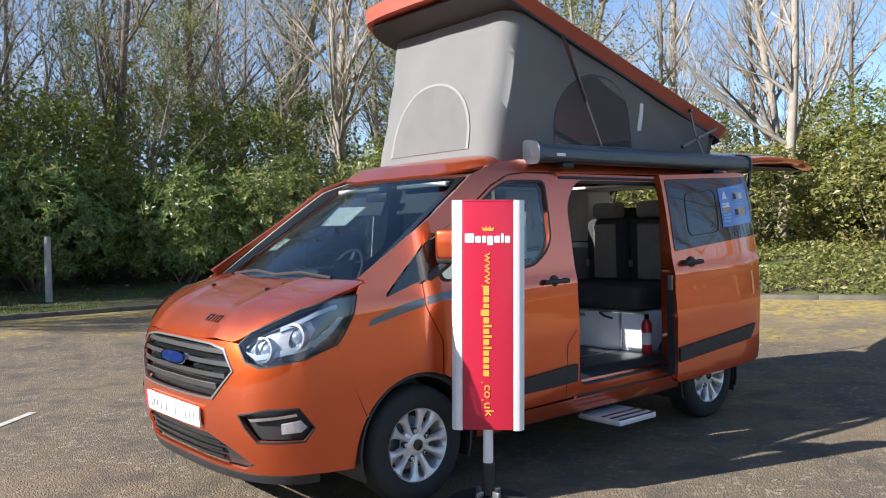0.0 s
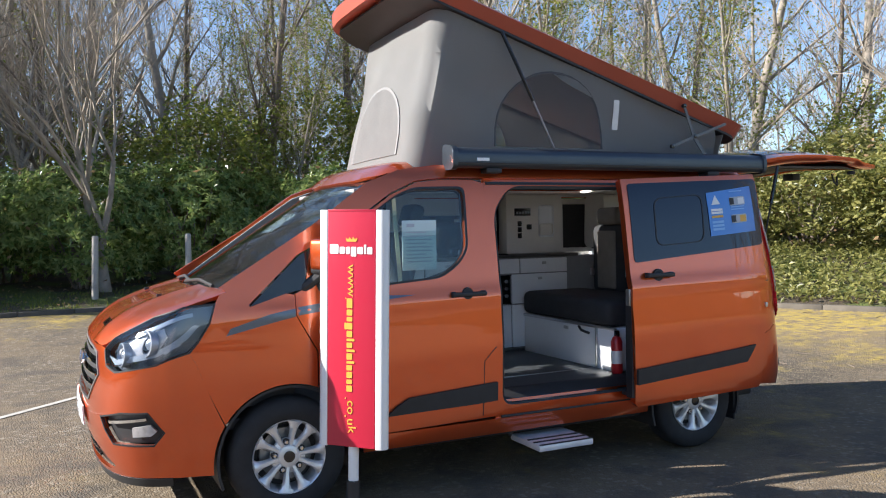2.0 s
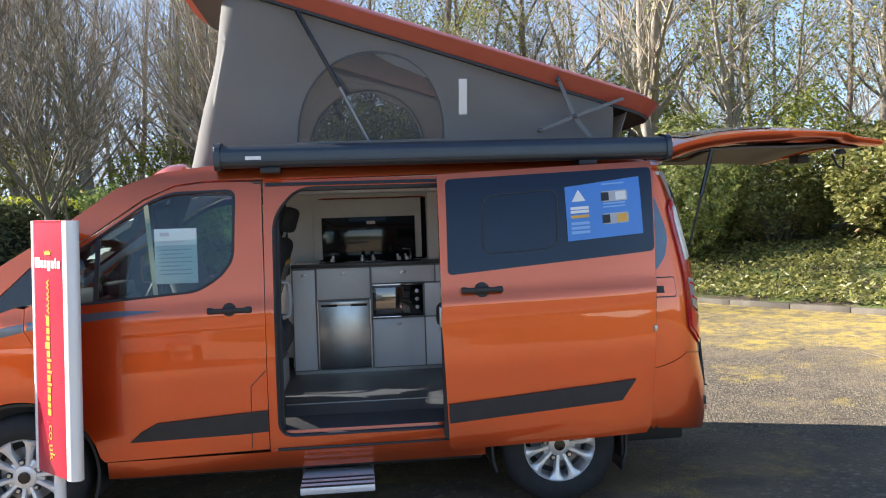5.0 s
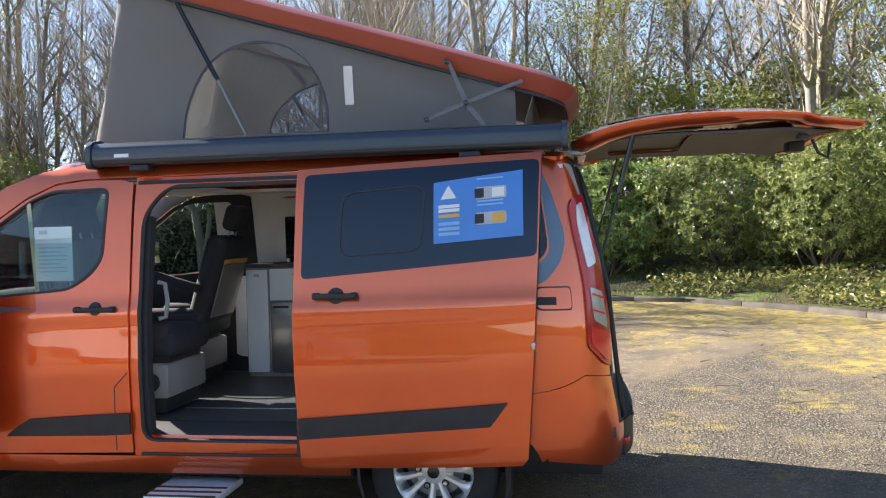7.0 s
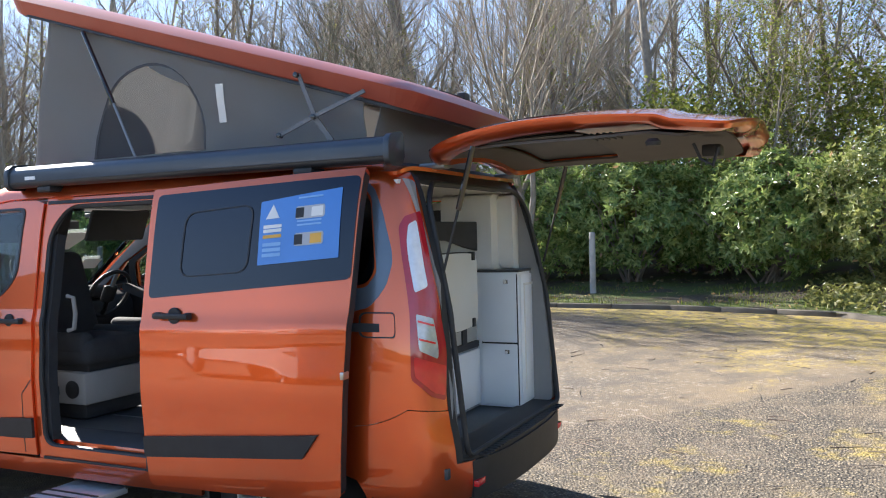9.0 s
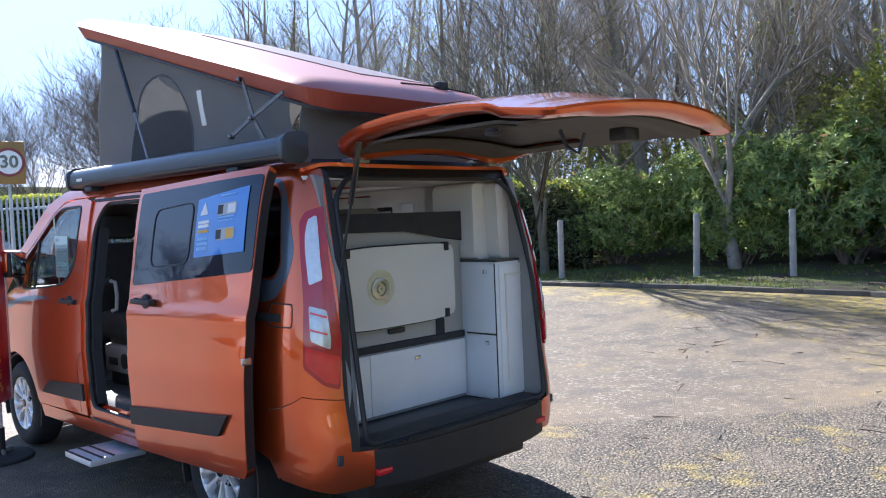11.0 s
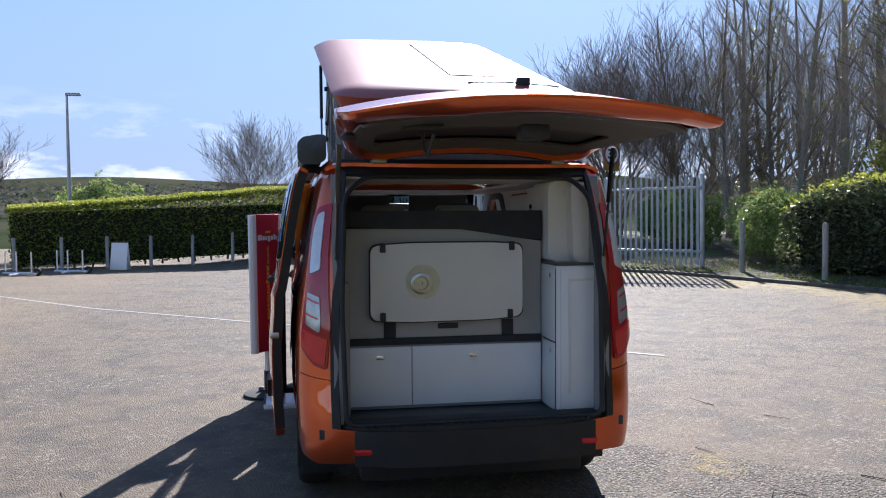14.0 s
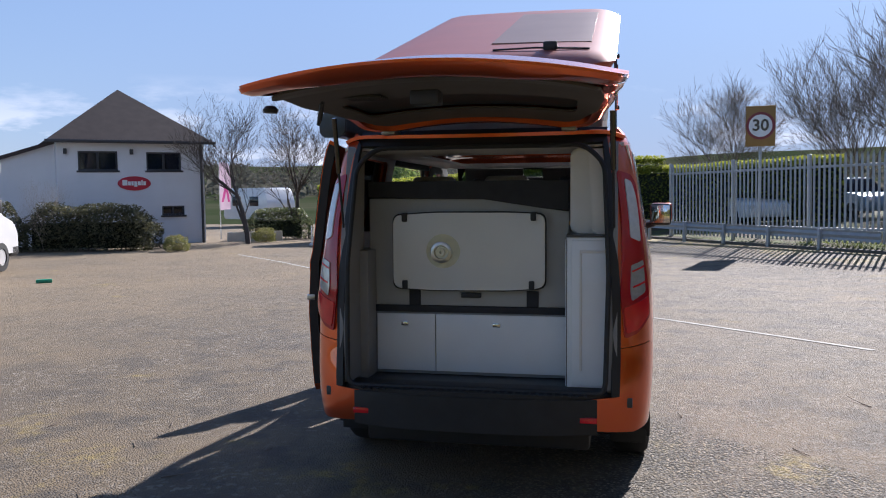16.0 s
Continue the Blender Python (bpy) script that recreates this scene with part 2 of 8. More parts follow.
def inside(p, poly):
    x, y, odd = p[0], p[1], False
    j = len(poly) - 1
    for i in range(len(poly)):
        (xi, yi), (xj, yj) = poly[i], poly[j]
        if (yi > y) != (yj > y) and x < (xj - xi) * (y - yi) / (yj - yi) + xi:
            odd = not odd
        j = i
    return odd


def dense(poly, step):
    res = []
    for i in range(len(poly)):
        a, b = poly[i], poly[(i + 1) % len(poly)]
        k = max(1, int(math.hypot(b[0] - a[0], b[1] - a[1]) / step))
        res += [(a[0] + (b[0] - a[0]) * t / k, a[1] + (b[1] - a[1]) * t / k) for t in range(k)]
    return res


def rounded(poly, r, n=4):
    """The polygon with its corners rounded."""
    res, k = [], len(poly)
    for i in range(k):
        p, a, b = Vector(poly[i]), Vector(poly[i - 1]), Vector(poly[(i + 1) % k])
        d = min(r, (a - p).length * .45, (b - p).length * .45)
        p0, p1 = p + (a - p).normalized() * d, p + (b - p).normalized() * d
        for j in range(n + 1):
            t = j / n
            q = p0 * (1 - t) ** 2 + p * 2 * t * (1 - t) + p1 * t * t
            res.append((q.x, q.y))
    return res


def normal_of(surf, u, v, out):
    h = .004
    p = Vector(surf(u, v))
    nrm = (Vector(surf(u + h, v)) - Vector(surf(u - h, v))).cross(Vector(surf(u, v + h)) - Vector(surf(u, v - h)))
    nrm = nrm.normalized() if nrm.length > 1e-12 else Vector((0, 0, 1))
    return p, (nrm if out(p, nrm) else -nrm)


def outward(p, nrm):
    """Away from the body's middle line."""
    return (p - Vector((1.5, 0, 1.0))).dot(nrm) > 0


def panel(surf, outline, holes=(), step=.06, thick=.012, lift=0.0, out=outward, bm=None):
    """A sheet of given thickness that follows surf(u, v) inside an outline, with real holes."""
    rings = [dense(outline, step)] + [dense(h, step) for h in holes]
    pts, edges = [], []
    for r in rings:
        k = len(pts)
        pts += [Vector(p) for p in r]
        edges += [(k + i, k + (i + 1) % len(r)) for i in range(len(r))]
    edge_pts = np.array([tuple(p) for p in pts])
    us, vs = [p[0] for p in outline], [p[1] for p in outline]
    for u in np.arange(min(us) + step * .5, max(us), step):
        for v in np.arange(min(vs) + step * .5, max(vs), step):
            if inside((u, v), rings[0]) and not any(inside((u, v), h) for h in rings[1:]):
                if np.min((edge_pts[:, 0] - u) ** 2 + (edge_pts[:, 1] - v) ** 2) > (step * .45) ** 2:
                    pts.append(Vector((u, v)))
    vo, _, faces, *_ = delaunay_2d_cdt(pts, edges, [], 0, 1e-6)
    keep = []
    for f in faces:
        c = (sum(vo[i].x for i in f) / len(f), sum(vo[i].y for i in f) / len(f))
        if inside(c, rings[0]) and not any(inside(c, h) for h in rings[1:]):
            keep.append(f)
    bm = bm or bmesh.new()
    top, low = {}, {}
    fair = bm.verts.layers.float_vector.get("fair") or bm.verts.layers.float_vector.new("fair")
    for i in {i for f in keep for i in f}:
        p, nrm = normal_of(surf, vo[i].x, vo[i].y, out)
        top[i] = bm.verts.new(p + nrm * lift)
        low[i] = bm.verts.new(p + nrm * (lift - thick))
        top[i][fair], low[i][fair] = nrm, -nrm
    count = {}
    for f in keep:
        bm.faces.new([top[i] for i in f])
        bm.faces.new([low[i] for i in reversed(f)])
        for a, b in zip(f, (*f[1:], f[0])):
            count[(a, b)] = 1
    for a, b in count:
        if (b, a) not in count:
            bm.faces.new([top[b], top[a], low[a], low[b]])
    return bm


def mirrored(surf):
    return lambda u, v: (lambda p: (p[0], -p[1], p[2]))(surf(u, v))


def box(x0, x1, y0, y1, z0, z1, bevel=.0, seg=2, bm=None):
    b = bmesh.new()
    bmesh.ops.create_cube(b, size=1)
    for v in b.verts:
        v.co = Vector(((x0 + x1) / 2 + v.co.x * (x1 - x0), (y0 + y1) / 2 + v.co.y * (y1 - y0), (z0 + z1) / 2 + v.co.z * (z1 - z0)))
    if bevel:
        bmesh.ops.bevel(b, geom=b.edges[:], offset=bevel, segments=seg, profile=.5, affect="EDGES")
    return join(bm, b) if bm else b


def join(bm, other):
    base = len(bm.verts)
    vs = [bm.verts.new(v.co) for v in other.verts]
    other.verts.index_update()
    for f in other.faces:
        bm.faces.new([vs[v.index] for v in f.verts])
    other.free()
    return bm


def prism(poly, axis, lo, hi, bevel=0.0, bm=None):
    """A flat outline drawn out along an axis (0 x, 1 y, 2 z)."""
    b = bmesh.new()
    def put(p, w):
        c = [p[0], p[1]]
        c.insert(axis, w)
        return b.verts.new(c)
    lo_v, hi_v = [put(p, lo) for p in poly], [put(p, hi) for p in poly]
    k = len(poly)
    b.faces.new(lo_v[::-1])
    b.faces.new(hi_v)
    for i in range(k):
        b.faces.new([lo_v[i], lo_v[(i + 1) % k], hi_v[(i + 1) % k], hi_v[i]])
    if bevel:
        caps = [e for e in b.edges if len({v.co[axis] > (lo + hi) / 2 for v in e.verts}) == 1]
        bmesh.ops.bevel(b, geom=caps, offset=bevel, segments=2, profile=.5, affect="EDGES")
    return join(bm, b) if bm else b


def tube(pts, r, seg=8, bm=None, ends=True):
    """A round bar along points; r one radius or one a point."""
    bm = bm or bmesh.new()
    pts = [Vector(p) for p in pts]
    rs = r if isinstance(r, (list, tuple)) else [r] * len(pts)
    rings, side = [], None
    for i, p in enumerate(pts):
        d = (pts[min(i + 1, len(pts) - 1)] - pts[max(i - 1, 0)]).normalized()
        if side is None:
            side = d.orthogonal().normalized()
        side = (side - d * side.dot(d)).normalized()
        up = d.cross(side)
        rings.append([bm.verts.new(p + (side * math.cos(2 * math.pi * k / seg) + up * math.sin(2 * math.pi * k / seg)) * rs[i]) for k in range(seg)])
    for a, b in zip(rings, rings[1:]):
        for k in range(seg):
            bm.faces.new([a[k], a[(k + 1) % seg], b[(k + 1) % seg], b[k]])
    if ends:
        bm.faces.new(rings[0][::-1])
        bm.faces.new(rings[-1])
    return bm


def lathe(profile, axis=1, seg=32, centre=(0, 0, 0), bm=None, close=False):
    """A profile of (radius, way along the axis), turned round that axis."""
    bm = bm or bmesh.new()
    rings = []
    for r, w in profile:
        ring = []
        for k in range(seg):
            a = 2 * math.pi * k / seg
            c = [r * math.cos(a), r * math.sin(a)]
            c.insert(axis, w)
            ring.append(bm.verts.new(Vector(c) + Vector(centre)))
        rings.append(ring)
    pairs = list(zip(rings, rings[1:])) + ([(rings[-1], rings[0])] if close else [])
    for a, b in pairs:
        for k in range(seg):
            bm.faces.new([a[k], a[(k + 1) % seg], b[(k + 1) % seg], b[k]])
    if not close:
        bm.faces.new(rings[0][::-1])
        bm.faces.new(rings[-1])
    return bm


def text_mesh(body, size, depth=.002, bold=0.0):
    """Letters as a mesh, in the plane x right, y up, centred."""
    cu = bpy.data.curves.new("letters", "FONT")
    cu.body, cu.size, cu.extrude, cu.align_x, cu.align_y = body, size, depth, "CENTER", "CENTER"
    cu.resolution_u, cu.offset = 3, bold
    ob = new("letters", cu)
    bpy.context.view_layer.update()
    me = bpy.data.meshes.new_from_object(ob.evaluated_get(bpy.context.evaluated_depsgraph_get()))
    bpy.data.objects.remove(ob)
    bm = bmesh.new()
    bm.from_mesh(me)
    return bm

# ---- ground, kerb, verge ----
KERB = [(-36, -5.0), (-22, 1.0), (-15.6, 4.9), (-11, 8.1), (-6, 9.5), (0, 10.0), (3, 9.8), (5.5, 9.1), (7.0, 7.4), (8.0, 5.7), (8.9, 4.2), (9.8, 2.6), (11.2, 0), (13.5, -4), (16, -9), (18, -16)]


def kerb_side(x, y):
    """Distance to the kerb line: above 0 on the car park, below 0 on the verge."""
    best, sign = 1e9, 1
    for (ax, ay), (bx, by) in zip(KERB, KERB[1:]):
        dx, dy = bx - ax, by - ay
        t = min(1, max(0, ((x - ax) * dx + (y - ay) * dy) / (dx * dx + dy * dy)))
        d = math.hypot(x - ax - t * dx, y - ay - t * dy)
        if d < best:
            best, sign = d, (1 if dx * (y - ay) - dy * (x - ax) < 0 else -1)
    return best * sign


def kerb_near(x, y):
    """The nearest point of the kerb line."""
    best, spot = 1e9, None
    for (ax, ay), (bx, by) in zip(KERB, KERB[1:]):
        dx, dy = bx - ax, by - ay
        t = min(1, max(0, ((x - ax) * dx + (y - ay) * dy) / (dx * dx + dy * dy)))
        d = math.hypot(x - ax - t * dx, y - ay - t * dy)
        if d < best:
            best, spot = d, (ax + t * dx, ay + t * dy)
    return spot


def smooth01(t):
    t = min(1, max(0, t))
    return t * t * (3 - 2 * t)


def park_z(x, y):
    """Height of the car park: the van's slope, lifted towards the kerb."""
    base = .0171 * max(-45, min(x, 12)) + .0011 * max(-20, min(y, 8))
    return base + .25 * (1 - smooth01(max(kerb_side(x, y), 0) / 5.0))


def verge_z(x, y):
    d = max(-kerb_side(x, y), 0)
    bank = .05 + .10 * smooth01((x - 3) / 5)
    return park_z(x, y) + .065 + bank * min(d, 9) + .05 * noise.noise(Vector((x * .9, y * .9, 0)))


def sheet(name, xs, ys, height, keep, material, label, kind="structure"):
    verts, index, faces = [], {}, []
    for i, x in enumerate(xs):
        for j, y in enumerate(ys):
            index[i, j] = len(verts)
            verts.append((x, y, height(x, y)))
    for i in range(len(xs) - 1):
        for j in range(len(ys) - 1):
            if keep((xs[i] + xs[i + 1]) / 2, (ys[j] + ys[j + 1]) / 2):
                faces.append((index[i, j], index[i + 1, j], index[i + 1, j + 1], index[i, j + 1]))
    me = bpy.data.meshes.new(name)
    me.from_pydata(verts, [], faces)
    me.update()
    for p in me.polygons:
        p.use_smooth = True
    me.materials.append(material)
    return tagged(new(name, me), label, name, kind=kind)


def surface_mat(name, build):
    m = bpy.data.materials.new(name)
    m.use_nodes = True
    n, l = m.node_tree.nodes, m.node_tree.links
    tc = n.new("ShaderNodeTexCoord")
    def noise_node(scale, detail=4, rough=.55):
        t = n.new("ShaderNodeTexNoise")
        t.inputs["Scale"].default_value, t.inputs["Detail"].default_value, t.inputs["Roughness"].default_value = scale, detail, rough
        l.new(tc.outputs["Object"], t.inputs["Vector"])
        return t.outputs["Fac"]
    def step_node(src, lo, hi, a=0.0, b=1.0):
        t = n.new("ShaderNodeMapRange")
        t.inputs["From Min"].default_value, t.inputs["From Max"].default_value = lo, hi
        t.inputs["To Min"].default_value, t.inputs["To Max"].default_value = a, b
        l.new(src, t.inputs["Value"])
        return t.outputs["Result"]
    def blend(fac, c1, c2):
        t = n.new("ShaderNodeMixRGB")
        for src, slot in ((fac, "Fac"), (c1, "Color1"), (c2, "Color2")):
            if isinstance(src, tuple):
                t.inputs[slot].default_value = (*src, 1)
            elif isinstance(src, float):
                t.inputs[slot].default_value = src
            else:
                l.new(src, t.inputs[slot])
        return t.outputs["Color"]
    build(n, l, n["Principled BSDF"], noise_node, step_node, blend)
    return m


def asphalt_nodes(n, l, b, nz, st, mx):
    """Worn tarmac: stones of two sizes in a brown-grey binder, a dusty tone that also adds bounce light, and yellow
    moss by the kerb.
    """
    coord_o = n.new("ShaderNodeTexCoord")
    def stones(scale):
        v = n.new("ShaderNodeTexVoronoi")
        v.inputs["Scale"].default_value = scale
        l.new(coord_o.outputs["Object"], v.inputs["Vector"])
        hue = n.new("ShaderNodeSeparateColor")
        l.new(v.outputs["Color"], hue.inputs["Color"])
        return v.outputs["Distance"], hue.outputs["Red"]
    dist, tone = stones(78)
    dist2, tone2 = stones(34)
    dist3, tone3 = stones(50)
    mid, big, patchy, wear = nz(7, 6, .7), nz(.40, 6, .62), nz(.75, 7, .72), nz(2.2, 5, .65)
    c = mx(st(tone, .15, .95), (.080, .063, .044), (.205, .156, .098))
    c = mx(st(dist, .30, .62, 0, .40), c, (.045, .040, .034))
    c = mx(st(tone2, .82, .92, 0, .5), c, (.40, .36, .30))
    c = mx(st(big, .36, .64, .0, .85), c, (.170, .124, .072))
    c = mx(st(wear, .48, .62, 0, .75), c, (.070, .058, .044))
    att = n.new("ShaderNodeAttribute")
    att.attribute_name = "moss"
    def times(p, q):
        m_ = n.new("ShaderNodeMath")
        m_.operation = "MULTIPLY"
        l.new(p, m_.inputs[0])
        l.new(q, m_.inputs[1])
        return m_.outputs[0]
    sandy_bounce = n.new("ShaderNodeAttribute")
    sandy_bounce.attribute_name = "dust_bounce"
    c = mx(times(sandy_bounce.outputs["Fac"], st(big, .30, .70, .45, 1.0)), c, (.250, .186, .110))
    # older, gravelly surface beyond the seam
    seam = n.new("ShaderNodeAttribute")
    seam.attribute_name = "seam"
    loose = times(st(seam.outputs["Fac"], 0, .05), st(wear, .30, .52, .35, 1.0))
    gravel = mx(st(tone3, .1, .95), (.075, .060, .040), (.34, .275, .185))
    gravel = mx(st(dist3, .26, .52, 0, .85), gravel, (.022, .019, .015))
    c = mx(times(loose, st(mid, .2, .5, .6, 1.0)), c, gravel)
    add = n.new("ShaderNodeMath")
    l.new(patchy, add.inputs[0])
    l.new(att.outputs["Fac"], add.inputs[1])
    c = mx(times(st(add.outputs[0], .52, .70), st(mid, .40, .60, .0, .9)), c, (.41, .30, .05))
    c = mx(times(times(loose, st(patchy, .52, .64)), st(mid, .42, .58, .0, .75)), c, (.30, .23, .05))
    l.new(c, b.inputs["Base Color"])
    l.new(st(tone, 0, 1, .74, .96), b.inputs["Roughness"])
    b.inputs["Specular IOR Level"].default_value = .58
    bp = n.new("ShaderNodeBump")
    bp.inputs["Strength"].default_value, bp.inputs["Distance"].default_value = .8, .009
    bp.invert = True
    l.new(dist, bp.inputs["Height"])
    bg = n.new("ShaderNodeBump")
    bg.inputs["Distance"].default_value = .011
    bg.invert = True
    l.new(loose, bg.inputs["Strength"])
    l.new(dist3, bg.inputs["Height"])
    l.new(bp.outputs["Normal"], bg.inputs["Normal"])
    l.new(bg.outputs["Normal"], b.inputs["Normal"])


def verge_nodes(n, l, b, nz, st, mx):
    a, f = nz(1.1, 5), nz(30, 4)
    c = mx(st(f, .3, .7), (.035, .026, .016), (.10, .075, .045))
    c = mx(st(a, .42, .58), c, (.085, .11, .02))
    l.new(c, b.inputs["Base Color"])
    b.inputs["Roughness"].default_value = .95
    bp = n.new("ShaderNodeBump")
    bp.inputs["Strength"].default_value, bp.inputs["Distance"].default_value = 1.0, .04
    l.new(f, bp.inputs["Height"])
    l.new(bp.outputs["Normal"], b.inputs["Normal"])


def field_nodes(n, l, b, nz, st, mx):
    a = nz(.012, 4)
    c = mx(st(a, .4, .6), (.045, .060, .030), (.085, .085, .055))
    l.new(c, b.inputs["Base Color"])
    b.inputs["Roughness"].default_value = 1.0
    b.inputs["Specular IOR Level"].default_value = 0.0


ASPHALT = surface_mat("worn_asphalt", asphalt_nodes)
VERGE = surface_mat("leaf_litter_and_grass", verge_nodes)
FIELD = surface_mat("far_fields", field_nodes)
KERB_MAT = mat("concrete_kerb", (.11, .095, .075), .85, 0, .3, 5, .15, 90)
LINE_MAT = mat("pale_joint_grit", (.42, .40, .36), .85, 0, .3, 9, .1, 90)
steps_of = lambda lo, a, b, hi: [float(v) for v in list(np.arange(lo, a, .8)) + list(np.arange(a, b, .3)) + list(np.arange(b, hi, .8))]
fine_x = steps_of(-46, -12, 13, 26.1)
fine_y = steps_of(-40, 0, 11, 22.1)
lot = sheet("car_park", fine_x, fine_y, park_z, lambda x, y: kerb_side(x, y) > -.9, ASPHALT, "worn grey asphalt car park with mossy patches")
# Dusty at the right; paled towards -y to bounce light onto the flank
dust_bounce_at = lot.data.attributes.new("dust_bounce", "FLOAT", "POINT")
for v in lot.data.vertices:
    dust_bounce_at.data[v.index].value = max(.35 * smooth01((v.co.x - 2.5) / 5) * smooth01((v.co.y + 4) / 6), .85 * smooth01((-2.5 - v.co.y) / 5))
seam_at = lot.data.attributes.new("seam", "FLOAT", "POINT")
for v in lot.data.vertices:
    seam_at.data[v.index].value = min(max(v.co.x - v.co.y - .9, -2), 2, (v.co.x - .2) * .04, (8 - v.co.x) * .02, (v.co.y + .6) * .03)
moss_at = lot.data.attributes.new("moss", "FLOAT", "POINT")
for v in lot.data.vertices:
    d = max(kerb_side(v.co.x, v.co.y), 0)
    moss_at.data[v.index].value = .62 * math.exp(-d / 1.5) * (.55 + .45 * smooth01((v.co.x - 1) / 3)) + .02 * smooth01((v.co.x - 1) / 5) + .045 * smooth01((v.co.x - v.co.y - .9) / .6) * smooth01((v.co.x - 2) / 2) - .09
vx = [float(v) for v in np.arange(-46, 40.1, .55)]
vy = [float(v) for v in np.arange(-14, 46.1, .55)]
bank = sheet("verge", vx, vy, verge_z, lambda x, y: -26 < kerb_side(x, y) < .26, VERGE, "bank of leaf litter and thin grass behind the kerb")
for v in bank.data.vertices:
    if -.25 < kerb_side(v.co.x, v.co.y) < 1.2:
        kx, ky = kerb_near(v.co.x, v.co.y)
        v.co = (kx, ky, park_z(kx, ky) + .058)


def field_z(x, y):
    d = math.hypot(x, y)
    hill = 40 * smooth01((d - 180) / 650) * (.6 + .6 * noise.noise(Vector((x * .004, y * .004, 3))))
    return -.95 - .012 * max(0, min(d, 150) - 40) + hill


hx = [float(v) for v in np.linspace(-900, 900, 91)]
sheet("ground", hx, hx, field_z, lambda x, y: True, FIELD, "fields and low hills beyond the car park")

# kerb stones
kerb = tagged(new("kerb"), "low grey concrete kerb along the verge", "kerb", kind="structure")
run, pts_k = 0, []
for (ax, ay), (bx, by) in zip(KERB[1:], KERB[2:-2]):
    ln = math.hypot(bx - ax, by - ay)
    k = max(1, round(ln / .915))
    for i in range(k):
        t0, t1 = i / k, (i + 1) / k
        pts_k.append(((ax + (bx - ax) * t0, ay + (by - ay) * t0), (ax + (bx - ax) * t1, ay + (by - ay) * t1)))
sb = box(0, 1, -.065, .065, -.15, .075, .012, 2)
first = part("kerb_stone", sb, KERB_MAT, kerb)
for i, ((ax, ay), (bx, by)) in enumerate(pts_k):
    o = first if i == 0 else first.copy()
    if i:
        scene.collection.objects.link(o)
    ln = math.hypot(bx - ax, by - ay)
    za, zb = park_z(ax, ay), park_z(bx, by)
    o.matrix_local = Matrix.Translation((ax, ay, za)) @ Euler((0, -math.atan2(zb - za, ln), math.atan2(by - ay, bx - ax))).to_matrix().to_4x4() @ Matrix.Diagonal((ln - .008, 1, 1, 1))

# pale joint line across the car park
def strip(name, pts, w, material, label, up_by=.006):
    vs, fs = [], []
    for i, (x, y) in enumerate(pts):
        a, b = pts[max(i - 1, 0)], pts[min(i + 1, len(pts) - 1)]
        d = Vector((b[0] - a[0], b[1] - a[1])).normalized()
        for s in (-1, 1):
            px, py = x - d.y * w * s / 2, y + d.x * w * s / 2
            vs.append((px, py, park_z(px, py) + up_by))
    fs = [(2 * i, 2 * i + 1, 2 * i + 3, 2 * i + 2) for i in range(len(pts) - 1)]
    me = bpy.data.meshes.new(name)
    me.from_pydata(vs, [], fs)
    me.materials.append(material)
    return tagged(new(name, me), label, "road marking", kind="structure")


LINE = [(-.97, 3.40), (-2.9, 1.44), (-5.2, -1.3), (-8.4, -4.75), (-12.2, -7.9), (-14.9, -10.4)]
lp = []
for (ax, ay), (bx, by) in zip(LINE, LINE[1:]):
    k = max(1, int(math.hypot(bx - ax, by - ay) / .25))
    lp += [(ax + (bx - ax) * i / k, ay + (by - ay) * i / k) for i in range(k)]
strip("joint_line", lp + [LINE[-1]], .075, LINE_MAT, "pale narrow gritty joint line in the asphalt")

# ---- the camper van ----
VAN_POSE = pose(0, .035, 0, -.065, -.979, 0)
van = tagged(new("camper_van"), "metallic orange camper van, pop-top raised, side door and tailgate open", "camper van")
van.matrix_world = VAN_POSE
WHEELBASE = 2.933
M = lambda q: 2 * Q_NOSE - q
far_side = mirrored(side_point)


def both_halves(left):
    """A closed outline over the nose from the points of its near half, centre to centre."""
    return left + [(M(q), z) for q, z in reversed(left) if abs(q - Q_NOSE) > 1e-6]


arch = lambda cx, a0, a1, r=.412, n=12: [(cx + r * math.cos(radians(a0 + (a1 - a0) * i / n)), .338 + r * math.sin(radians(a0 + (a1 - a0) * i / n))) for i in range(n + 1)]
GRILLE = [(-1.85, .965), (-1.62, .96), (-1.48, .94), (-1.37, .84), (-1.54, .69), (-1.85, .685)]
LOW_GRILLE = [(-1.85, .500), (-1.58, .490), (-1.38, .425), (-1.20, .352), (-1.30, .322), (-1.85, .335)]
FOG = [(-1.29, .616), (-1.04, .648), (-.78, .651), (-.66, .547), (-.74, .486), (-1.15, .486), (-1.24, .556)]
HEAD = [(-1.351, .974), (-1.281, 1.037), (-.936, 1.150), (-.60, 1.195), (-.391, 1.205), (-.422, 1.104), (-.516, .961), (-.721, .908), (-1.126, .868), (-1.258, .895)]
half = [(-1.85, .985), (-1.45, .985), (-1.36, .978), (-1.255, .893), (-1.126, .866), (-.721, .906), (-.516, .959), (-.44, .75)]
half += arch(0, 149, 188, n=6) + [(-.68, .30), (-1.0, .302), (-1.3, .302), (-1.85, .312)]
bumper = part("front_bumper", panel(side_point, both_halves(half), [both_halves(GRILLE), both_halves(LOW_GRILLE), FOG, [(M(q), z) for q, z in FOG]], .05, .02), PAINT, van, "orange painted front bumper")

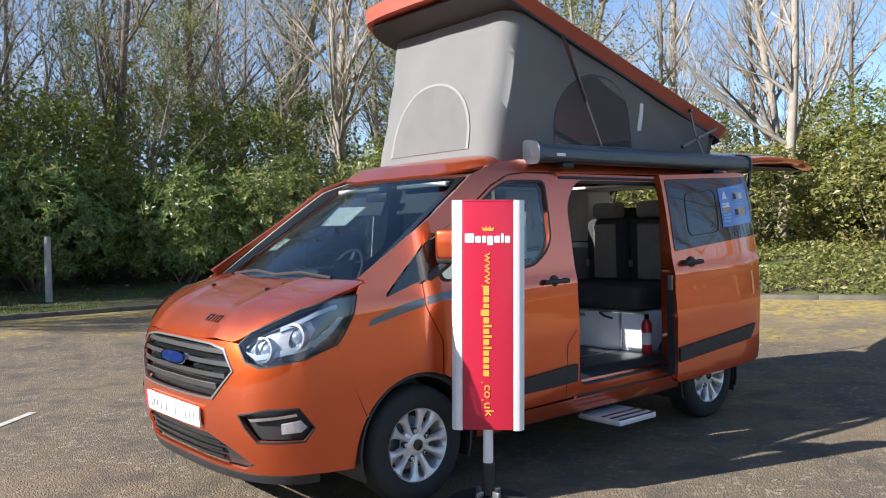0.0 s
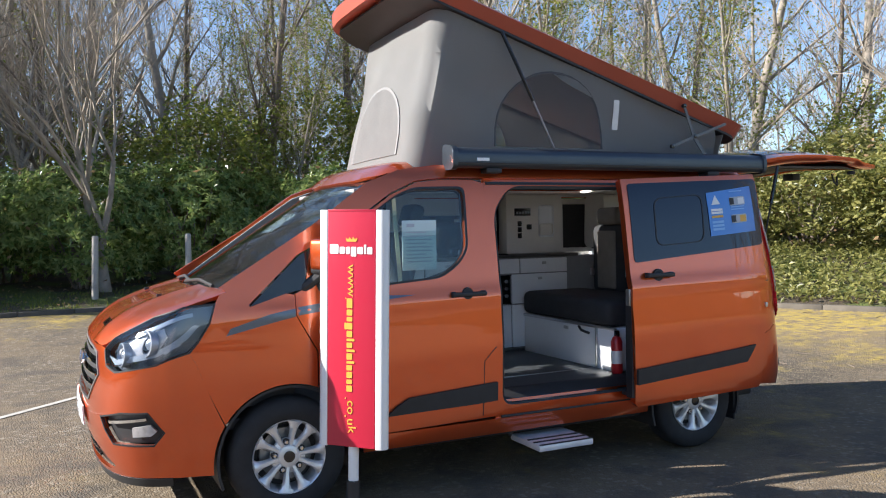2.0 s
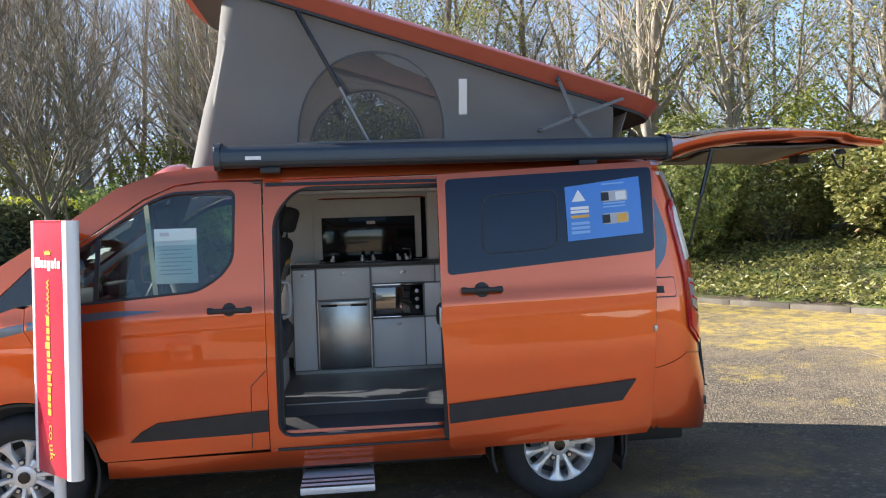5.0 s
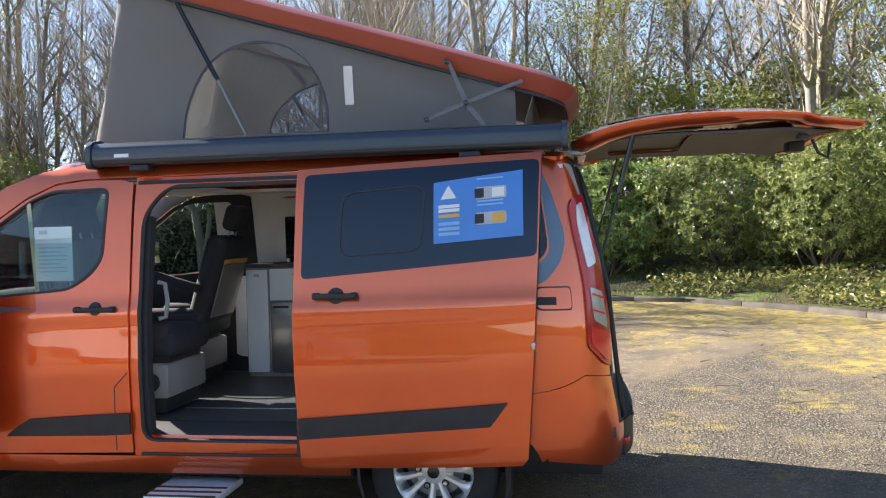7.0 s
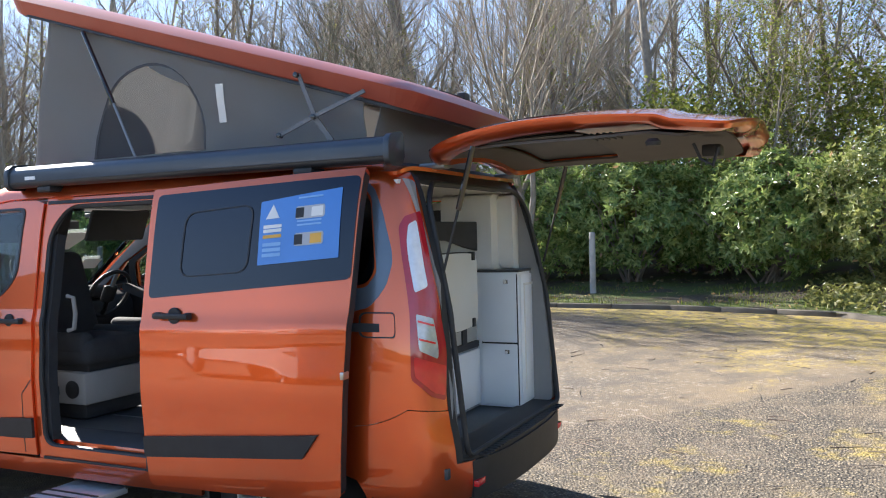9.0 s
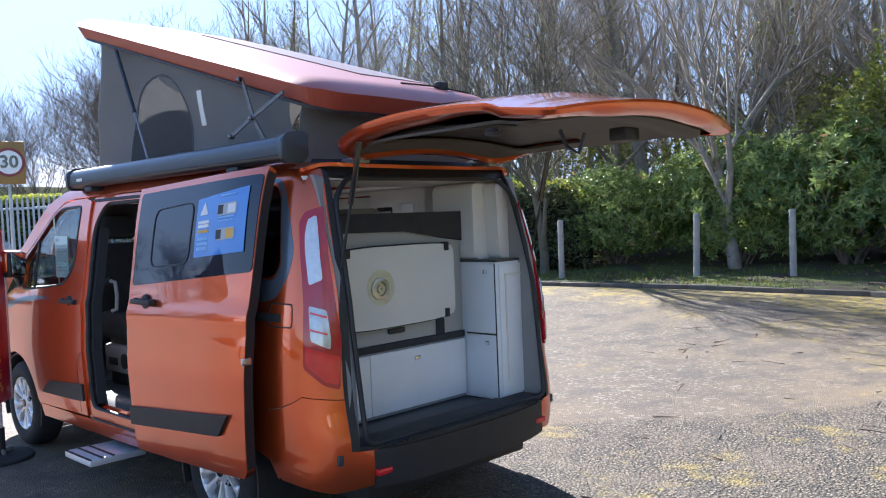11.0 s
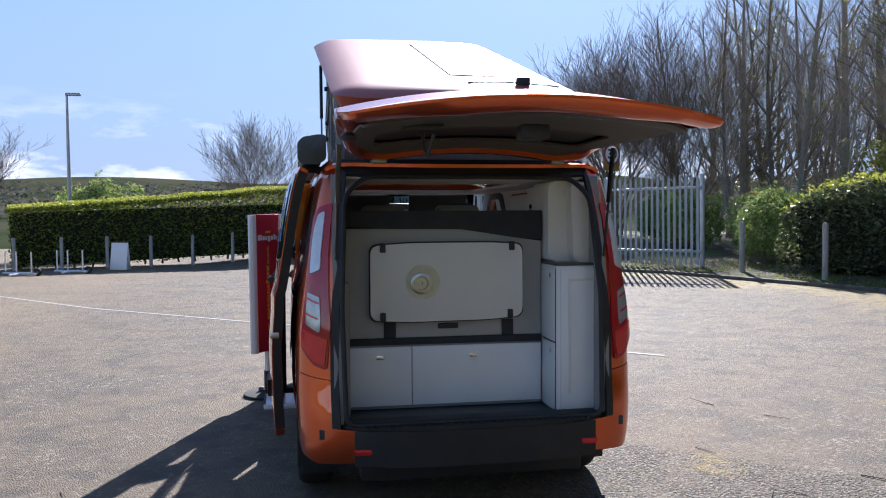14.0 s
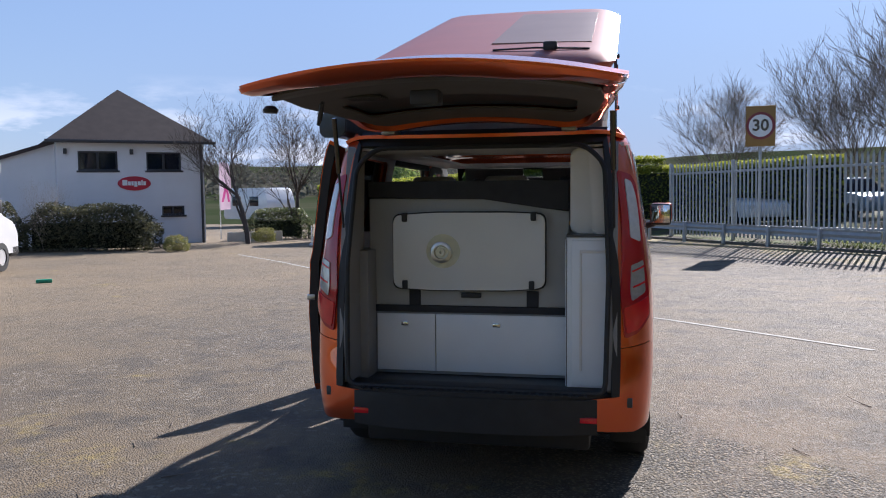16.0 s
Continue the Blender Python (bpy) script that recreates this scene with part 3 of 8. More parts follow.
circle_q = lambda q, z, r: [(q + r * math.cos(a * math.pi / 8), z + r * math.sin(a * math.pi / 8)) for a in range(16)]
DECAL = mat("blue_grey_decal", (.12, .15, .19), .3, .5, .1, 6, 0, 60, .5)
LAMP = mat("lamp_reflector", (.36, .39, .45), .3, .5, .08, 20)
STRIP = mat("light_strip", (.42, .45, .50), .25, .2, .1, 30, 0, 60, .5)
BOWL = mat("headlight_bowl", (.14, .155, .18), .25, .5, .2, 8)
# grille, badge, plate and lower grille
g = part("grille", panel(side_point, both_halves(GRILLE), (), .06, .01, -.035), GLOSS_BLACK, bumper, "black hexagonal grille")
for k in range(4):
    z0 = .735 + .062 * k
    e = (.34, .41, .45, .38)[k]
    part("grille_bar", panel(side_point, [(Q_NOSE - e, z0), (Q_NOSE + e, z0), (Q_NOSE + e, z0 + .026), (Q_NOSE - e, z0 + .026)], (), .05, .02, -.006), BLACK, bumper)
    part("chrome_strip", panel(side_point, [(Q_NOSE - e, z0 + .026), (Q_NOSE + e, z0 + .026), (Q_NOSE + e, z0 + .034), (Q_NOSE - e, z0 + .034)], (), .05, .012, -.001), CHROME, bumper)
ring = both_halves([(-1.85, .975), (-1.62, .97), (-1.47, .95), (-1.355, .84), (-1.53, .68), (-1.85, .675)])
part("grille_surround", panel(side_point, ring, [both_halves(GRILLE)], .05, .02, .006), GREY_MET, bumper, "dark chrome grille surround")
part("badge", panel(side_point, [(Q_NOSE + .062 * math.cos(a * math.pi / 10), .862 + .030 * math.sin(a * math.pi / 10)) for a in range(20)], (), .03, .02, .016), mat("badge_blue", (.012, .03, .14), .2, .3, .1, 8, 0, 60, .8), bumper, "plain blue oval badge with chrome rim")
part("badge_rim", panel(side_point, [(Q_NOSE + .070 * math.cos(a * math.pi / 10), .862 + .036 * math.sin(a * math.pi / 10)) for a in range(20)], [[(Q_NOSE + .062 * math.cos(a * math.pi / 10), .862 + .030 * math.sin(a * math.pi / 10)) for a in range(20)]], .03, .02, .018), CHROME, bumper)
plate = part("show_plate", panel(side_point, both_halves([(-1.85, .632), (-1.63, .628), (-1.63, .522), (-1.85, .524)]), (), .05, .01, .022), PAPER, bumper, "white show plate with grey bars")
for k in range(10):
    if k != 6:
        q0 = Q_NOSE - .160 + .036 * k
        c = side_point(q0, .574)
        p, nrm = normal_of(side_point, q0, .574, outward)
        lm = box(-.014, .014, -.028, .028, 0, .001)
        turn = Matrix((Vector((0, 0, 1)).cross(nrm), Vector((0, 0, 1)), nrm)).transposed().to_4x4()
        part("plate_bar", lm, PRINT_GREY, plate, m=Matrix.Translation(p + nrm * .025) @ turn)
part("plate_band", panel(side_point, [(M(-1.63) - .03, .628), (M(-1.63), .628), (M(-1.63), .522), (M(-1.63) - .03, .522)], (), .05, .004, .025), SIGN_RED, plate)
low = part("lower_grille", panel(side_point, both_halves(LOW_GRILLE), (), .06, .01, -.03), BLACK, bumper, "black lower grille")
for k in range(3):
    z0 = .36 + .04 * k
    part("grille_bar", panel(side_point, both_halves([(-1.85, z0), (-1.50, z0), (-1.50, z0 + .012), (-1.85, z0 + .012)]), (), .05, .015, -.008), GLOSS_BLACK, bumper)
part("chin", panel(side_point, both_halves([(-1.85, .310), (-1.3, .300), (-1.0, .300), (-.62, .297), (-.62, .25), (-1.85, .26)]), (), .06, .02, .004), BLACK, bumper, "black chin spoiler")

for flip, surf in ((1, side_point), (-1, far_side)):
    f = part("fog_surround", panel(surf, FOG, (), .05, .012, -.035), BLACK, bumper, "black fog lamp recess")
    part("fog_rim", panel(surf, [(q * 1.0, z) for q, z in [(-1.31, .622), (-1.04, .657), (-.775, .660), (-.648, .547), (-.735, .477), (-1.15, .477), (-1.25, .55)]], [FOG], .05, .015, .004), BLACK, bumper)
    part("fog_blade", panel(surf, [(-1.22, .60), (-.80, .628), (-.79, .614), (-1.20, .585)], (), .05, .012, -.008), CHROME, bumper)
    part("fog_lamp", panel(surf, [(-.93, .575), (-.76, .59), (-.71, .555), (-.76, .53), (-.93, .525)], (), .05, .02, -.006), SILVER_REFLECTOR, bumper, "clear fog lamp")
    # headlight: dark bowl, lamps and clear cover
    hl = part("headlight", panel(surf, HEAD, (), .05, .006, -.055), BOWL, van, "swept headlight with dark bowl and clear cover")
    for qc, zc, rr in ((-1.13, .958, .055), (-.86, 1.02, .06)):
        p, nrm = normal_of(surf, qc, zc, outward)
        fwd = Vector((-.9, nrm.y * .4, .1)).normalized()
        rot = fwd.to_track_quat("Y", "Z").to_matrix().to_4x4()
        b = lathe([(rr * 1.15, -.03), (rr * 1.2, .012), (rr * 1.05, .014), (rr * .9, -.01), (rr * .55, -.02), (rr * .5, -.005), (rr * .25, .006), (.004, .01)], 1, 24)
        part("lamp", b, LAMP, hl, m=Matrix.Translation(p - nrm * .03) @ rot)
    part("light_strip", panel(surf, [(-1.30, .945), (-1.19, .90), (-.74, .945), (-.55, 1.0), (-.55, 1.03), (-.76, .975), (-1.18, .93)], (), .05, .01, -.02), STRIP, hl, "daytime running light strip")
    part("light_strip", panel(surf, [(-1.05, 1.075), (-.72, 1.145), (-.50, 1.17), (-.50, 1.15), (-.72, 1.115), (-1.03, 1.05)], (), .05, .01, -.02), STRIP, hl)
    part("lamp_bezel", panel(surf, [(-1.22, .985), (-1.12, .905), (-.93, .935), (-.74, .955), (-.66, 1.05), (-.74, 1.10), (-.90, 1.085), (-1.05, 1.045)], [circle_q(-1.13, .958, .05), circle_q(-.86, 1.02, .058)], .04, .008, -.032), SILVER_REFLECTOR, hl, "silver lamp bezel")
    part("light_strip", panel(surf, [(-.66, .955), (-.52, 1.03), (-.47, 1.10), (-.50, 1.105), (-.56, 1.045), (-.68, .985)], (), .05, .01, -.018), STRIP, hl)
    part("headlight_cover", panel(surf, HEAD, (), .05, .004, .0), LENS, hl)
    part("headlight_seal", panel(surf, [((q + .83) * 1.02 - .83, (z - 1.03) * 1.06 + 1.03) for q, z in HEAD], [HEAD], .05, .03, .001), BLACK, hl)
    # wing
    wing = [(-.516, .961), (-.422, 1.104), (-.391, 1.205), (-.36, 1.26), (-.22, 1.30), (-.205, 1.19), (.0, 1.25), (.045, 1.24), (.045, 1.127), (.160, .92), (.160, .728)] + arch(0, 66, 148) + [(-.44, .75)]
    part("wing", panel(surf, wing, (), .05, .015), PAINT, van, "orange front wing")
    part("wing_stripe", panel(surf, [(-.335, 1.035), (-.1, 1.09), (.045, 1.12), (.045, 1.165), (-.1, 1.14), (-.31, 1.075)], (), .05, .003, .002), DECAL, van, "dark grey decal stripe")
    part("quarter_light", panel(surf, [(-.205, 1.185), (.0, 1.25), (.10, 1.27), (.145, 1.49), (.08, 1.455)], (), .05, .01, .004), GLOSS_BLACK, van, "gloss black quarter panel")
    part("arch_liner", prism(arch(0, 200, -20, .40, 20) + arch(0, -20, 200, .385, 20), 1, -.95 if flip > 0 else .62, -.62 if flip > 0 else .95), BLACK, van)
    part("arch_liner", prism([(x + WHEELBASE, z) for x, z in arch(0, 200, -20, .40, 20) + arch(0, -20, 200, .385, 20)], 1, -.95 if flip > 0 else .62, -.62 if flip > 0 else .95), BLACK, van)
    # front door
    door_out = [(.05, 1.245), (.05, 1.127), (.167, .92), (.167, .725)] + arch(0, 64, 12, .417, 6) + [(.43, .40), (1.303, .42), (1.305, 1.155), (1.297, 1.872), (1.22, 1.893), (1.0, 1.893), (.83, 1.872), (.66, 1.797), (.37, 1.60), (.15, 1.49), (.105, 1.27)]
    win = rounded([(.19, 1.256), (.36, 1.262), (.94, 1.306), (1.06, 1.377), (1.13, 1.466), (1.143, 1.838), (.81, 1.832), (.685, 1.783), (.40, 1.588), (.20, 1.47)], .05)
    door = part("front_door", panel(surf, door_out, [win], .035, .03, .002), PAINT, van, "orange front door")
    part("window_seal", panel(surf, [((u - .7) * 1.035 + .7, (v - 1.55) * 1.05 + 1.55) for u, v in win], [win], .05, .012, .006), BLACK, door)
    gl = part("window", panel(surf, win, (), .08, .004, -.008), CLEAR, door, "clear door window")
    gl.visible_shadow = False
    part("window_bar", panel(surf, [(.40, 1.268), (.425, 1.27), (.44, 1.615), (.415, 1.598)], (), .06, .01, .0), BLACK, door)
    part("door_trim", panel(surf, door_out, [win], .07, .012, -.045), BLACK, door, "dark inner door trim")
    part("shut_line", panel(surf, [(1.298, .86), (1.215, .775), (1.207, .43), (1.212, .43), (1.220, .773), (1.300, .853)], (), .06, .001, .0035), BLACK, door)
    part("trim_strip", panel(surf, [(.569, .504), (.63, .555), (.711, .599), (1.156, .630), (1.303, .638), (1.303, .524), (1.15, .516)], (), .06, .022, .020), BLACK, door, "black side rubbing strip")
    part("door_stripe", panel(surf, [(.06, 1.125), (.30, 1.155), (.49, 1.175), (.77, 1.203), (.49, 1.212), (.30, 1.20), (.06, 1.17)], (), .06, .003, .003), DECAL, door, "dark grey fading decal stripe")
    hb = box(1.0, 1.235, -1.012, -.994, 1.178, 1.206, .008)
    join(hb, box(1.0, 1.03, -.998, -.975, 1.175, 1.21, .006))
    join(hb, box(1.20, 1.235, -.998, -.975, 1.175, 1.21, .006))
    # Black disc stands in for the shade inside the orange handle cup
    cup = lathe([(.038, -.972), (.036, -.984), (.030, -.985), (.003, -.983)], 1, 20, (1.115, 0, 1.195))
    if flip < 0:
        for b in (hb, cup):
            for v in b.verts:
                v.co.y *= -1
    part("door_handle", hb, BLACK, door, "black pull handle")
    part("handle_cup_shade", cup, BLACK, door, "black disc as shade in the handle cup")
    # pillar, sill and roof rail
    part("roof_rail", panel(surf, [(-.30, 1.25), (-.205, 1.20), (.075, 1.462), (.37, 1.612), (.66, 1.81), (.83, 1.885), (1.0, 1.905), (1.30, 1.905), (2.5, 1.915), (3.62, 1.93), (3.66, 1.985), (1.0, 1.99), (.74, 1.955), (.52, 1.875), (.16, 1.62), (-.36, 1.30)], (), .06, .02, .0), PAINT, van, "orange windscreen pillar and roof rail")
    part("pillar_lining", panel(surf, [(-.22, 1.24), (.075, 1.47), (.37, 1.62), (.66, 1.815), (.83, 1.885), (1.30, 1.90), (1.30, 1.97), (1.0, 1.97), (.74, 1.935), (.52, 1.855), (.16, 1.60), (-.30, 1.27)], (), .07, .012, -.035), PILLAR_TRIM, van, "grey inner pillar lining")
    part("sill", panel(surf, [(.44, .30), (2.50, .31), (2.50, .41), (.44, .395)], (), .07, .02, .0), PAINT, van, "orange sill")
    # mirror
    mb = box(-.05, .04, -.10, .09, 1.345, 1.545, .03, 3)
    cap = box(-.06, .025, -.105, .085, 1.37, 1.55, .03, 3)
    face = box(.042, .047, -.09, .075, 1.365, 1.53, .002)
    at_m = pose(.215, -1.02, 0, 0, 0, 36) if flip > 0 else pose(.27, -1.15, 0, 0, 0, 8)
    for b in (mb, cap, face):
        b.transform(at_m)
    arm = tube([(.10, -.93, 1.27), (.15, -.97, 1.315), (.20, -1.0 if flip > 0 else -1.1, 1.36)], .030, 8)
    for b in (mb, cap, arm, face):
        if flip < 0:
            for v in b.verts:
                v.co.y *= -1
    mir = part("mirror", mb, BLACK, van, "door mirror with orange cap")
    part("mirror_cap", cap, PAINT, mir)
    part("mirror_arm", arm, BLACK, mir)
    part("mirror_glass", face, CHROME, mir)

# bonnet
bonnet_line = table([(-1.0, .955), (-.97, 1.0), (-.93, 1.05), (-.88, 1.095), (-.8, 1.148), (-.6, 1.225), (-.4, 1.278), (-.2, 1.32), (0, 1.36)])
plan_back = lambda y: .47 * (1 - max(1 - (min(abs(y), .93) / .94) ** 2.9, 0) ** (1 / 2.9))
bonnet_top = lambda x, y: (x, y, bonnet_line(x - plan_back(y) * (.55 + .45 * smooth01((-.6 - x) / .3))) + .012 * math.exp(-((abs(y) - .42) / .08) ** 2))
lamp_edge = [(-.395, -.905), (-.552, -.898), (-.62, -.880), (-.688, -.848), (-.781, -.762), (-.874, -.668), (-.915, -.622)]
edge = lamp_edge + [(-.978 + plan_back(y), y) for y in np.linspace(-.58, .58, 17)] + [(x, -y) for x, y in reversed(lamp_edge)]
bon = part("bonnet", panel(bonnet_top, [(-.30, -.885)] + edge + [(-.30, .885), (-.36, .6), (-.41, .25), (-.42, 0), (-.41, -.25), (-.36, -.6)], (), .055, .02, .0, lambda p, n: n.z > 0), PAINT, van, "orange bonnet with raised creases")
for k, w in enumerate((.052, .010, .050)):
    y0 = -.19 - (0, .078, .112)[k]
    part("bonnet_mark", panel(bonnet_top, [(-.905, y0), (-.905, y0 - w), (-.866, y0 - w), (-.866, y0)], [] if k == 1 else [[(-.897, y0 - .010), (-.897, y0 - w + .010), (-.874, y0 - w + .010), (-.874, y0 - .010)]], .03, .006, .004, lambda p, n: n.z > 0), GLOSS_BLACK, bon, "dark raised mark")
part("washer_jet", box(-.62, -.59, -.36, -.34, 1.215, 1.24, .004), BLACK, bon)
part("washer_jet", box(-.62, -.59, .34, .36, 1.215, 1.24, .004), BLACK, bon)

# windscreen, wipers
screen = lambda y, h: (-.40 + .97 * h + .085 * (abs(y) / .8) ** 2.2, y, 1.262 + .635 * h - .012 * (y / .8) ** 2)
ws_out = [(-.84, 0), (.84, 0), (.70, 1.0), (-.70, 1.0)]
ws_in = [(-.79, .035), (.79, .035), (.665, .965), (-.665, .965)]
ahead = lambda p, n: n.x < 0
part("screen_surround", panel(screen, ws_out, [rounded(ws_in, .08)], .07, .012, .002, ahead), GLOSS_BLACK, van, "black windscreen surround")
wsg = part("windscreen", panel(screen, rounded(ws_in, .08), (), .09, .005, .0, ahead), SCREEN_GLASS, van, "clear raked windscreen")
wsg.visible_shadow = False
# Unseen visors added behind the windscreen to block sun from the bench front
SUN_BLOCK = mat("dark_grey_sun_block", (.07, .07, .072), .85, 0, .1, 8, .05, 300)
for s in (-1, 1):
    sun_block_line = rounded([(.615, 1.872), (.635, 1.872), (.553, 1.655), (.538, 1.648), (.525, 1.660)], .006)
    part("added_sun_visor", prism(sun_block_line, 1, s * .36 - .27, s * .36 + .27, .004), SUN_BLOCK, van, "dark grey visor, unseen, added to keep sun off the bench")
part("price_card", panel(screen, [(-.05, .54), (.267, .547), (.347, .745), (-.028, .73)], (), .08, .002, -.02, ahead), PAPER, wsg, "white price card behind the windscreen")
part("tax_card", panel(screen, [(.52, .30), (.68, .30), (.66, .42), (.51, .42)], (), .08, .002, -.02, ahead), PAPER, wsg)
for y0, y1 in ((.50, -.08), (-.05, -.62)):
    w = tube([Vector(screen(y0, .02)) + Vector((-.03, 0, .02)), Vector(screen((y0 + y1) / 2, .045)) + Vector((-.025, 0, .025)), Vector(screen(y1, .03)) + Vector((-.02, 0, .015))], .010, 6)
    part("wiper", w, RUBBER, van, "black wiper blade")
part("scuttle", panel(lambda y, h: (-.42 + .085 * (abs(y) / .8) ** 2.2 + .10 * h, y, 1.245 + .03 * h), [(-.86, 0), (.86, 0), (.84, 1), (-.84, 1)], (), .15, .02, .0, lambda p, n: n.z > 0), BLACK, van, "black plastic scuttle")

# fixed roof with cowl
ROOF_HOLE = rounded([(1.30, -.52), (2.95, -.52), (2.95, .52), (1.30, .52)], .08)
roof_line = table([(.50, 1.865), (.58, 1.925), (.66, 1.985), (.72, 2.015), (.79, 2.025), (.82, 2.022), (.86, 1.985), (.92, 1.972), (1.2, 1.975), (3.2, 1.99), (3.5, 1.98), (3.68, 1.955)])
cowl = table([(0, .0), (.55, .002), (.68, .010), (.74, .032), (.82, .10)])
roof_top = lambda x, y: (x, y, roof_line(x - .05 * (abs(y) / .75) ** 2) - cowl(abs(y)) * (1 if x < 1.15 else .55))
part("fixed_roof", panel(roof_top, rounded([(.57, -.45), (.64, -.72), (.80, -.80), (3.62, -.80), (3.68, -.5), (3.68, .5), (3.62, .80), (.80, .80), (.64, .72), (.57, .45), (.55, 0)], .05), [ROOF_HOLE], .045, .02, .0, lambda p, n: n.z > 0), PAINT, van, "orange fixed roof with front cowl")

# rear quarters, with the side opening on the near side
quarter_rear = [(4.13, .81), (4.13, 1.93), (3.62, 1.945)]
near_q = [(2.46, 1.93), (2.46, .42)] + arch(WHEELBASE, 168, 8) + [(3.36, .42), (3.318, .746), (3.653, .834)] + quarter_rear
q_win = rounded([(2.60, 1.37), (3.42, 1.40), (3.50, 1.50), (3.50, 1.80), (3.42, 1.86), (2.60, 1.85)], .06)
near_win = rounded([(2.60, 1.37), (3.36, 1.40), (3.42, 1.47), (3.42, 1.80), (3.36, 1.86), (2.60, 1.85)], .06)
near_quarter = part("rear_quarter", panel(side_point, near_q, [near_win], .04, .02), PAINT, van, "orange rear quarter panel")
part("quarter_window", panel(side_point, near_win, (), .06, .006, .002), PRIVACY, near_quarter, "dark privacy glass")
part("quarter_decal", panel(side_point, rounded([(3.30, 1.27), (3.38, 1.30), (3.50, 1.40), (3.575, 1.50), (3.585, 1.56), (3.53, 1.74), (3.47, 1.85), (3.40, 1.89), (3.30, 1.89)], .02), [rounded([(3.31, 1.385), (3.365, 1.39), (3.43, 1.46), (3.43, 1.81), (3.365, 1.87), (3.31, 1.87)], .02)], .04, .002, .0015), DECAL, near_quarter, "blue-grey decal round the rear quarter window")
side_win = rounded([(1.50, 1.36), (2.40, 1.36), (2.40, 1.85), (1.50, 1.85)], .08)
far_q = [(1.315, 1.90), (1.315, .42), (2.50, .42)] + arch(WHEELBASE, 168, 8) + [(3.36, .42), (3.318, .746), (3.653, .834)] + quarter_rear
far_quarter = part("rear_quarter", panel(far_side, far_q, [q_win, side_win], .06, .02), PAINT, van, "orange rear quarter panel")
part("quarter_window", panel(far_side, q_win, (), .08, .005, .002), CLEAR, far_quarter).visible_shadow = False
part("kitchen_window", panel(far_side, side_win, (), .08, .01, .002), DARK_GLASS, far_quarter)
part("fuel_flap", panel(side_point, rounded([(3.345, 1.165), (3.56, 1.165), (3.56, 1.27), (3.345, 1.27)], .03), (), .05, .006, .003), PAINT, near_quarter, "orange fuel flap")
part("flap_gap", panel(side_point, rounded([(3.338, 1.158), (3.567, 1.158), (3.567, 1.277), (3.338, 1.277)], .03), [rounded([(3.345, 1.165), (3.56, 1.165), (3.56, 1.27), (3.345, 1.27)], .03)], .05, .004, .0015), BLACK, near_quarter)
part("slide_rail", panel(side_point, [(2.46, 1.185), (3.44, 1.185), (3.44, 1.225), (2.46, 1.225)], (), .07, .004, .004), BLACK, near_quarter, "black slide rail of the side door")
TAIL = [(3.70, 1.667), (3.80, 1.715), (4.06, 1.740), (4.05, 1.47), (4.09, 1.25), (4.13, 1.10), (4.09, .86), (3.93, .885), (3.70, .972), (3.72, 1.26), (3.69, 1.53)]
shrink = lambda poly, k, c: [(c[0] + (u - c[0]) * k, c[1] + (v - c[1]) * k) for u, v in poly]
for surf in (side_point, far_side):
    tl = part("tail_light", panel(surf, rounded(TAIL, .03), (), .05, .03, .014), RED_DARK, van, "tall red and clear tail light")
    part("upper_lens", panel(surf, rounded([(3.775, 1.60), (3.83, 1.675), (3.955, 1.695), (3.945, 1.47), (3.96, 1.385), (3.79, 1.36), (3.765, 1.52)], .025), (), .05, .02, .020), WHITE_LENS, tl, "clear upper lens")
    part("middle_lens", panel(surf, rounded([(3.785, 1.265), (3.985, 1.24), (4.02, 1.11), (4.01, 1.055), (3.80, 1.10)], .02), (), .05, .02, .020), GREY_LENS, tl, "clear middle lens")
    for zz in (1.135, 1.215):
        part("reflector", panel(surf, [(3.80, zz + .012), (3.985, zz - .012), (3.985, zz - .003), (3.80, zz + .022)], (), .05, .008, .0235), RED_LENS, tl)
    part("lower_lens", panel(surf, rounded([(3.74, 1.075), (4.105, 1.02), (4.07, .885), (3.94, .905), (3.74, .985)], .02), (), .05, .02, .020), RED_LENS, tl, "red lower lens")
    part("pillar_trim", panel(surf, [(4.125, .56), (4.205, .56), (4.205, 1.90), (4.125, 1.93)], (), .06, .02, .003), BLACK, van, "black trim beside the rear opening")
    rb = [(3.36, .40), (3.318, .742), (3.653, .830), (4.13, .806), (4.13, .56), (4.42, .545), (4.40, .38), (3.9, .365)]
    rbp = part("rear_bumper", panel(surf, rb, (), .05, .02, .002), PAINT, van, "orange rear bumper corner")
    ys = -1 if surf is side_point else 1
    part("reflector", box(3.905, 3.936, min(ys * .57, ys * .66), max(ys * .57, ys * .66), .425, .455, .004), RED_LENS, rbp, "red reflector")
back_edge = [(3.985 - .075 * (abs(y) / .66) ** 3, y) for y in np.linspace(-.66, .66, 13)]
wide_edge = [(3.975 - .075 * (abs(y) / .66) ** 3 - .10 * max(0, (abs(y) - .66) / .2) ** 1.5, y) for y in np.linspace(-.84, .84, 19)]
lb = prism([(3.80, -.66)] + back_edge + [(3.80, .66)], 2, .36, .548, .006)
join(lb, prism([(3.70, -.84)] + wide_edge + [(3.70, .84)], 2, .546, .570, .006))
ledge = part("rear_ledge", lb, BLACK, van, "black ribbed bumper ledge")
for k in range(30):
    y = -.60 + k * 1.2 / 29
    part("rib", box(3.88, 3.965, y - .008, y + .008, .564, .572), BLACK, ledge, smooth=False)
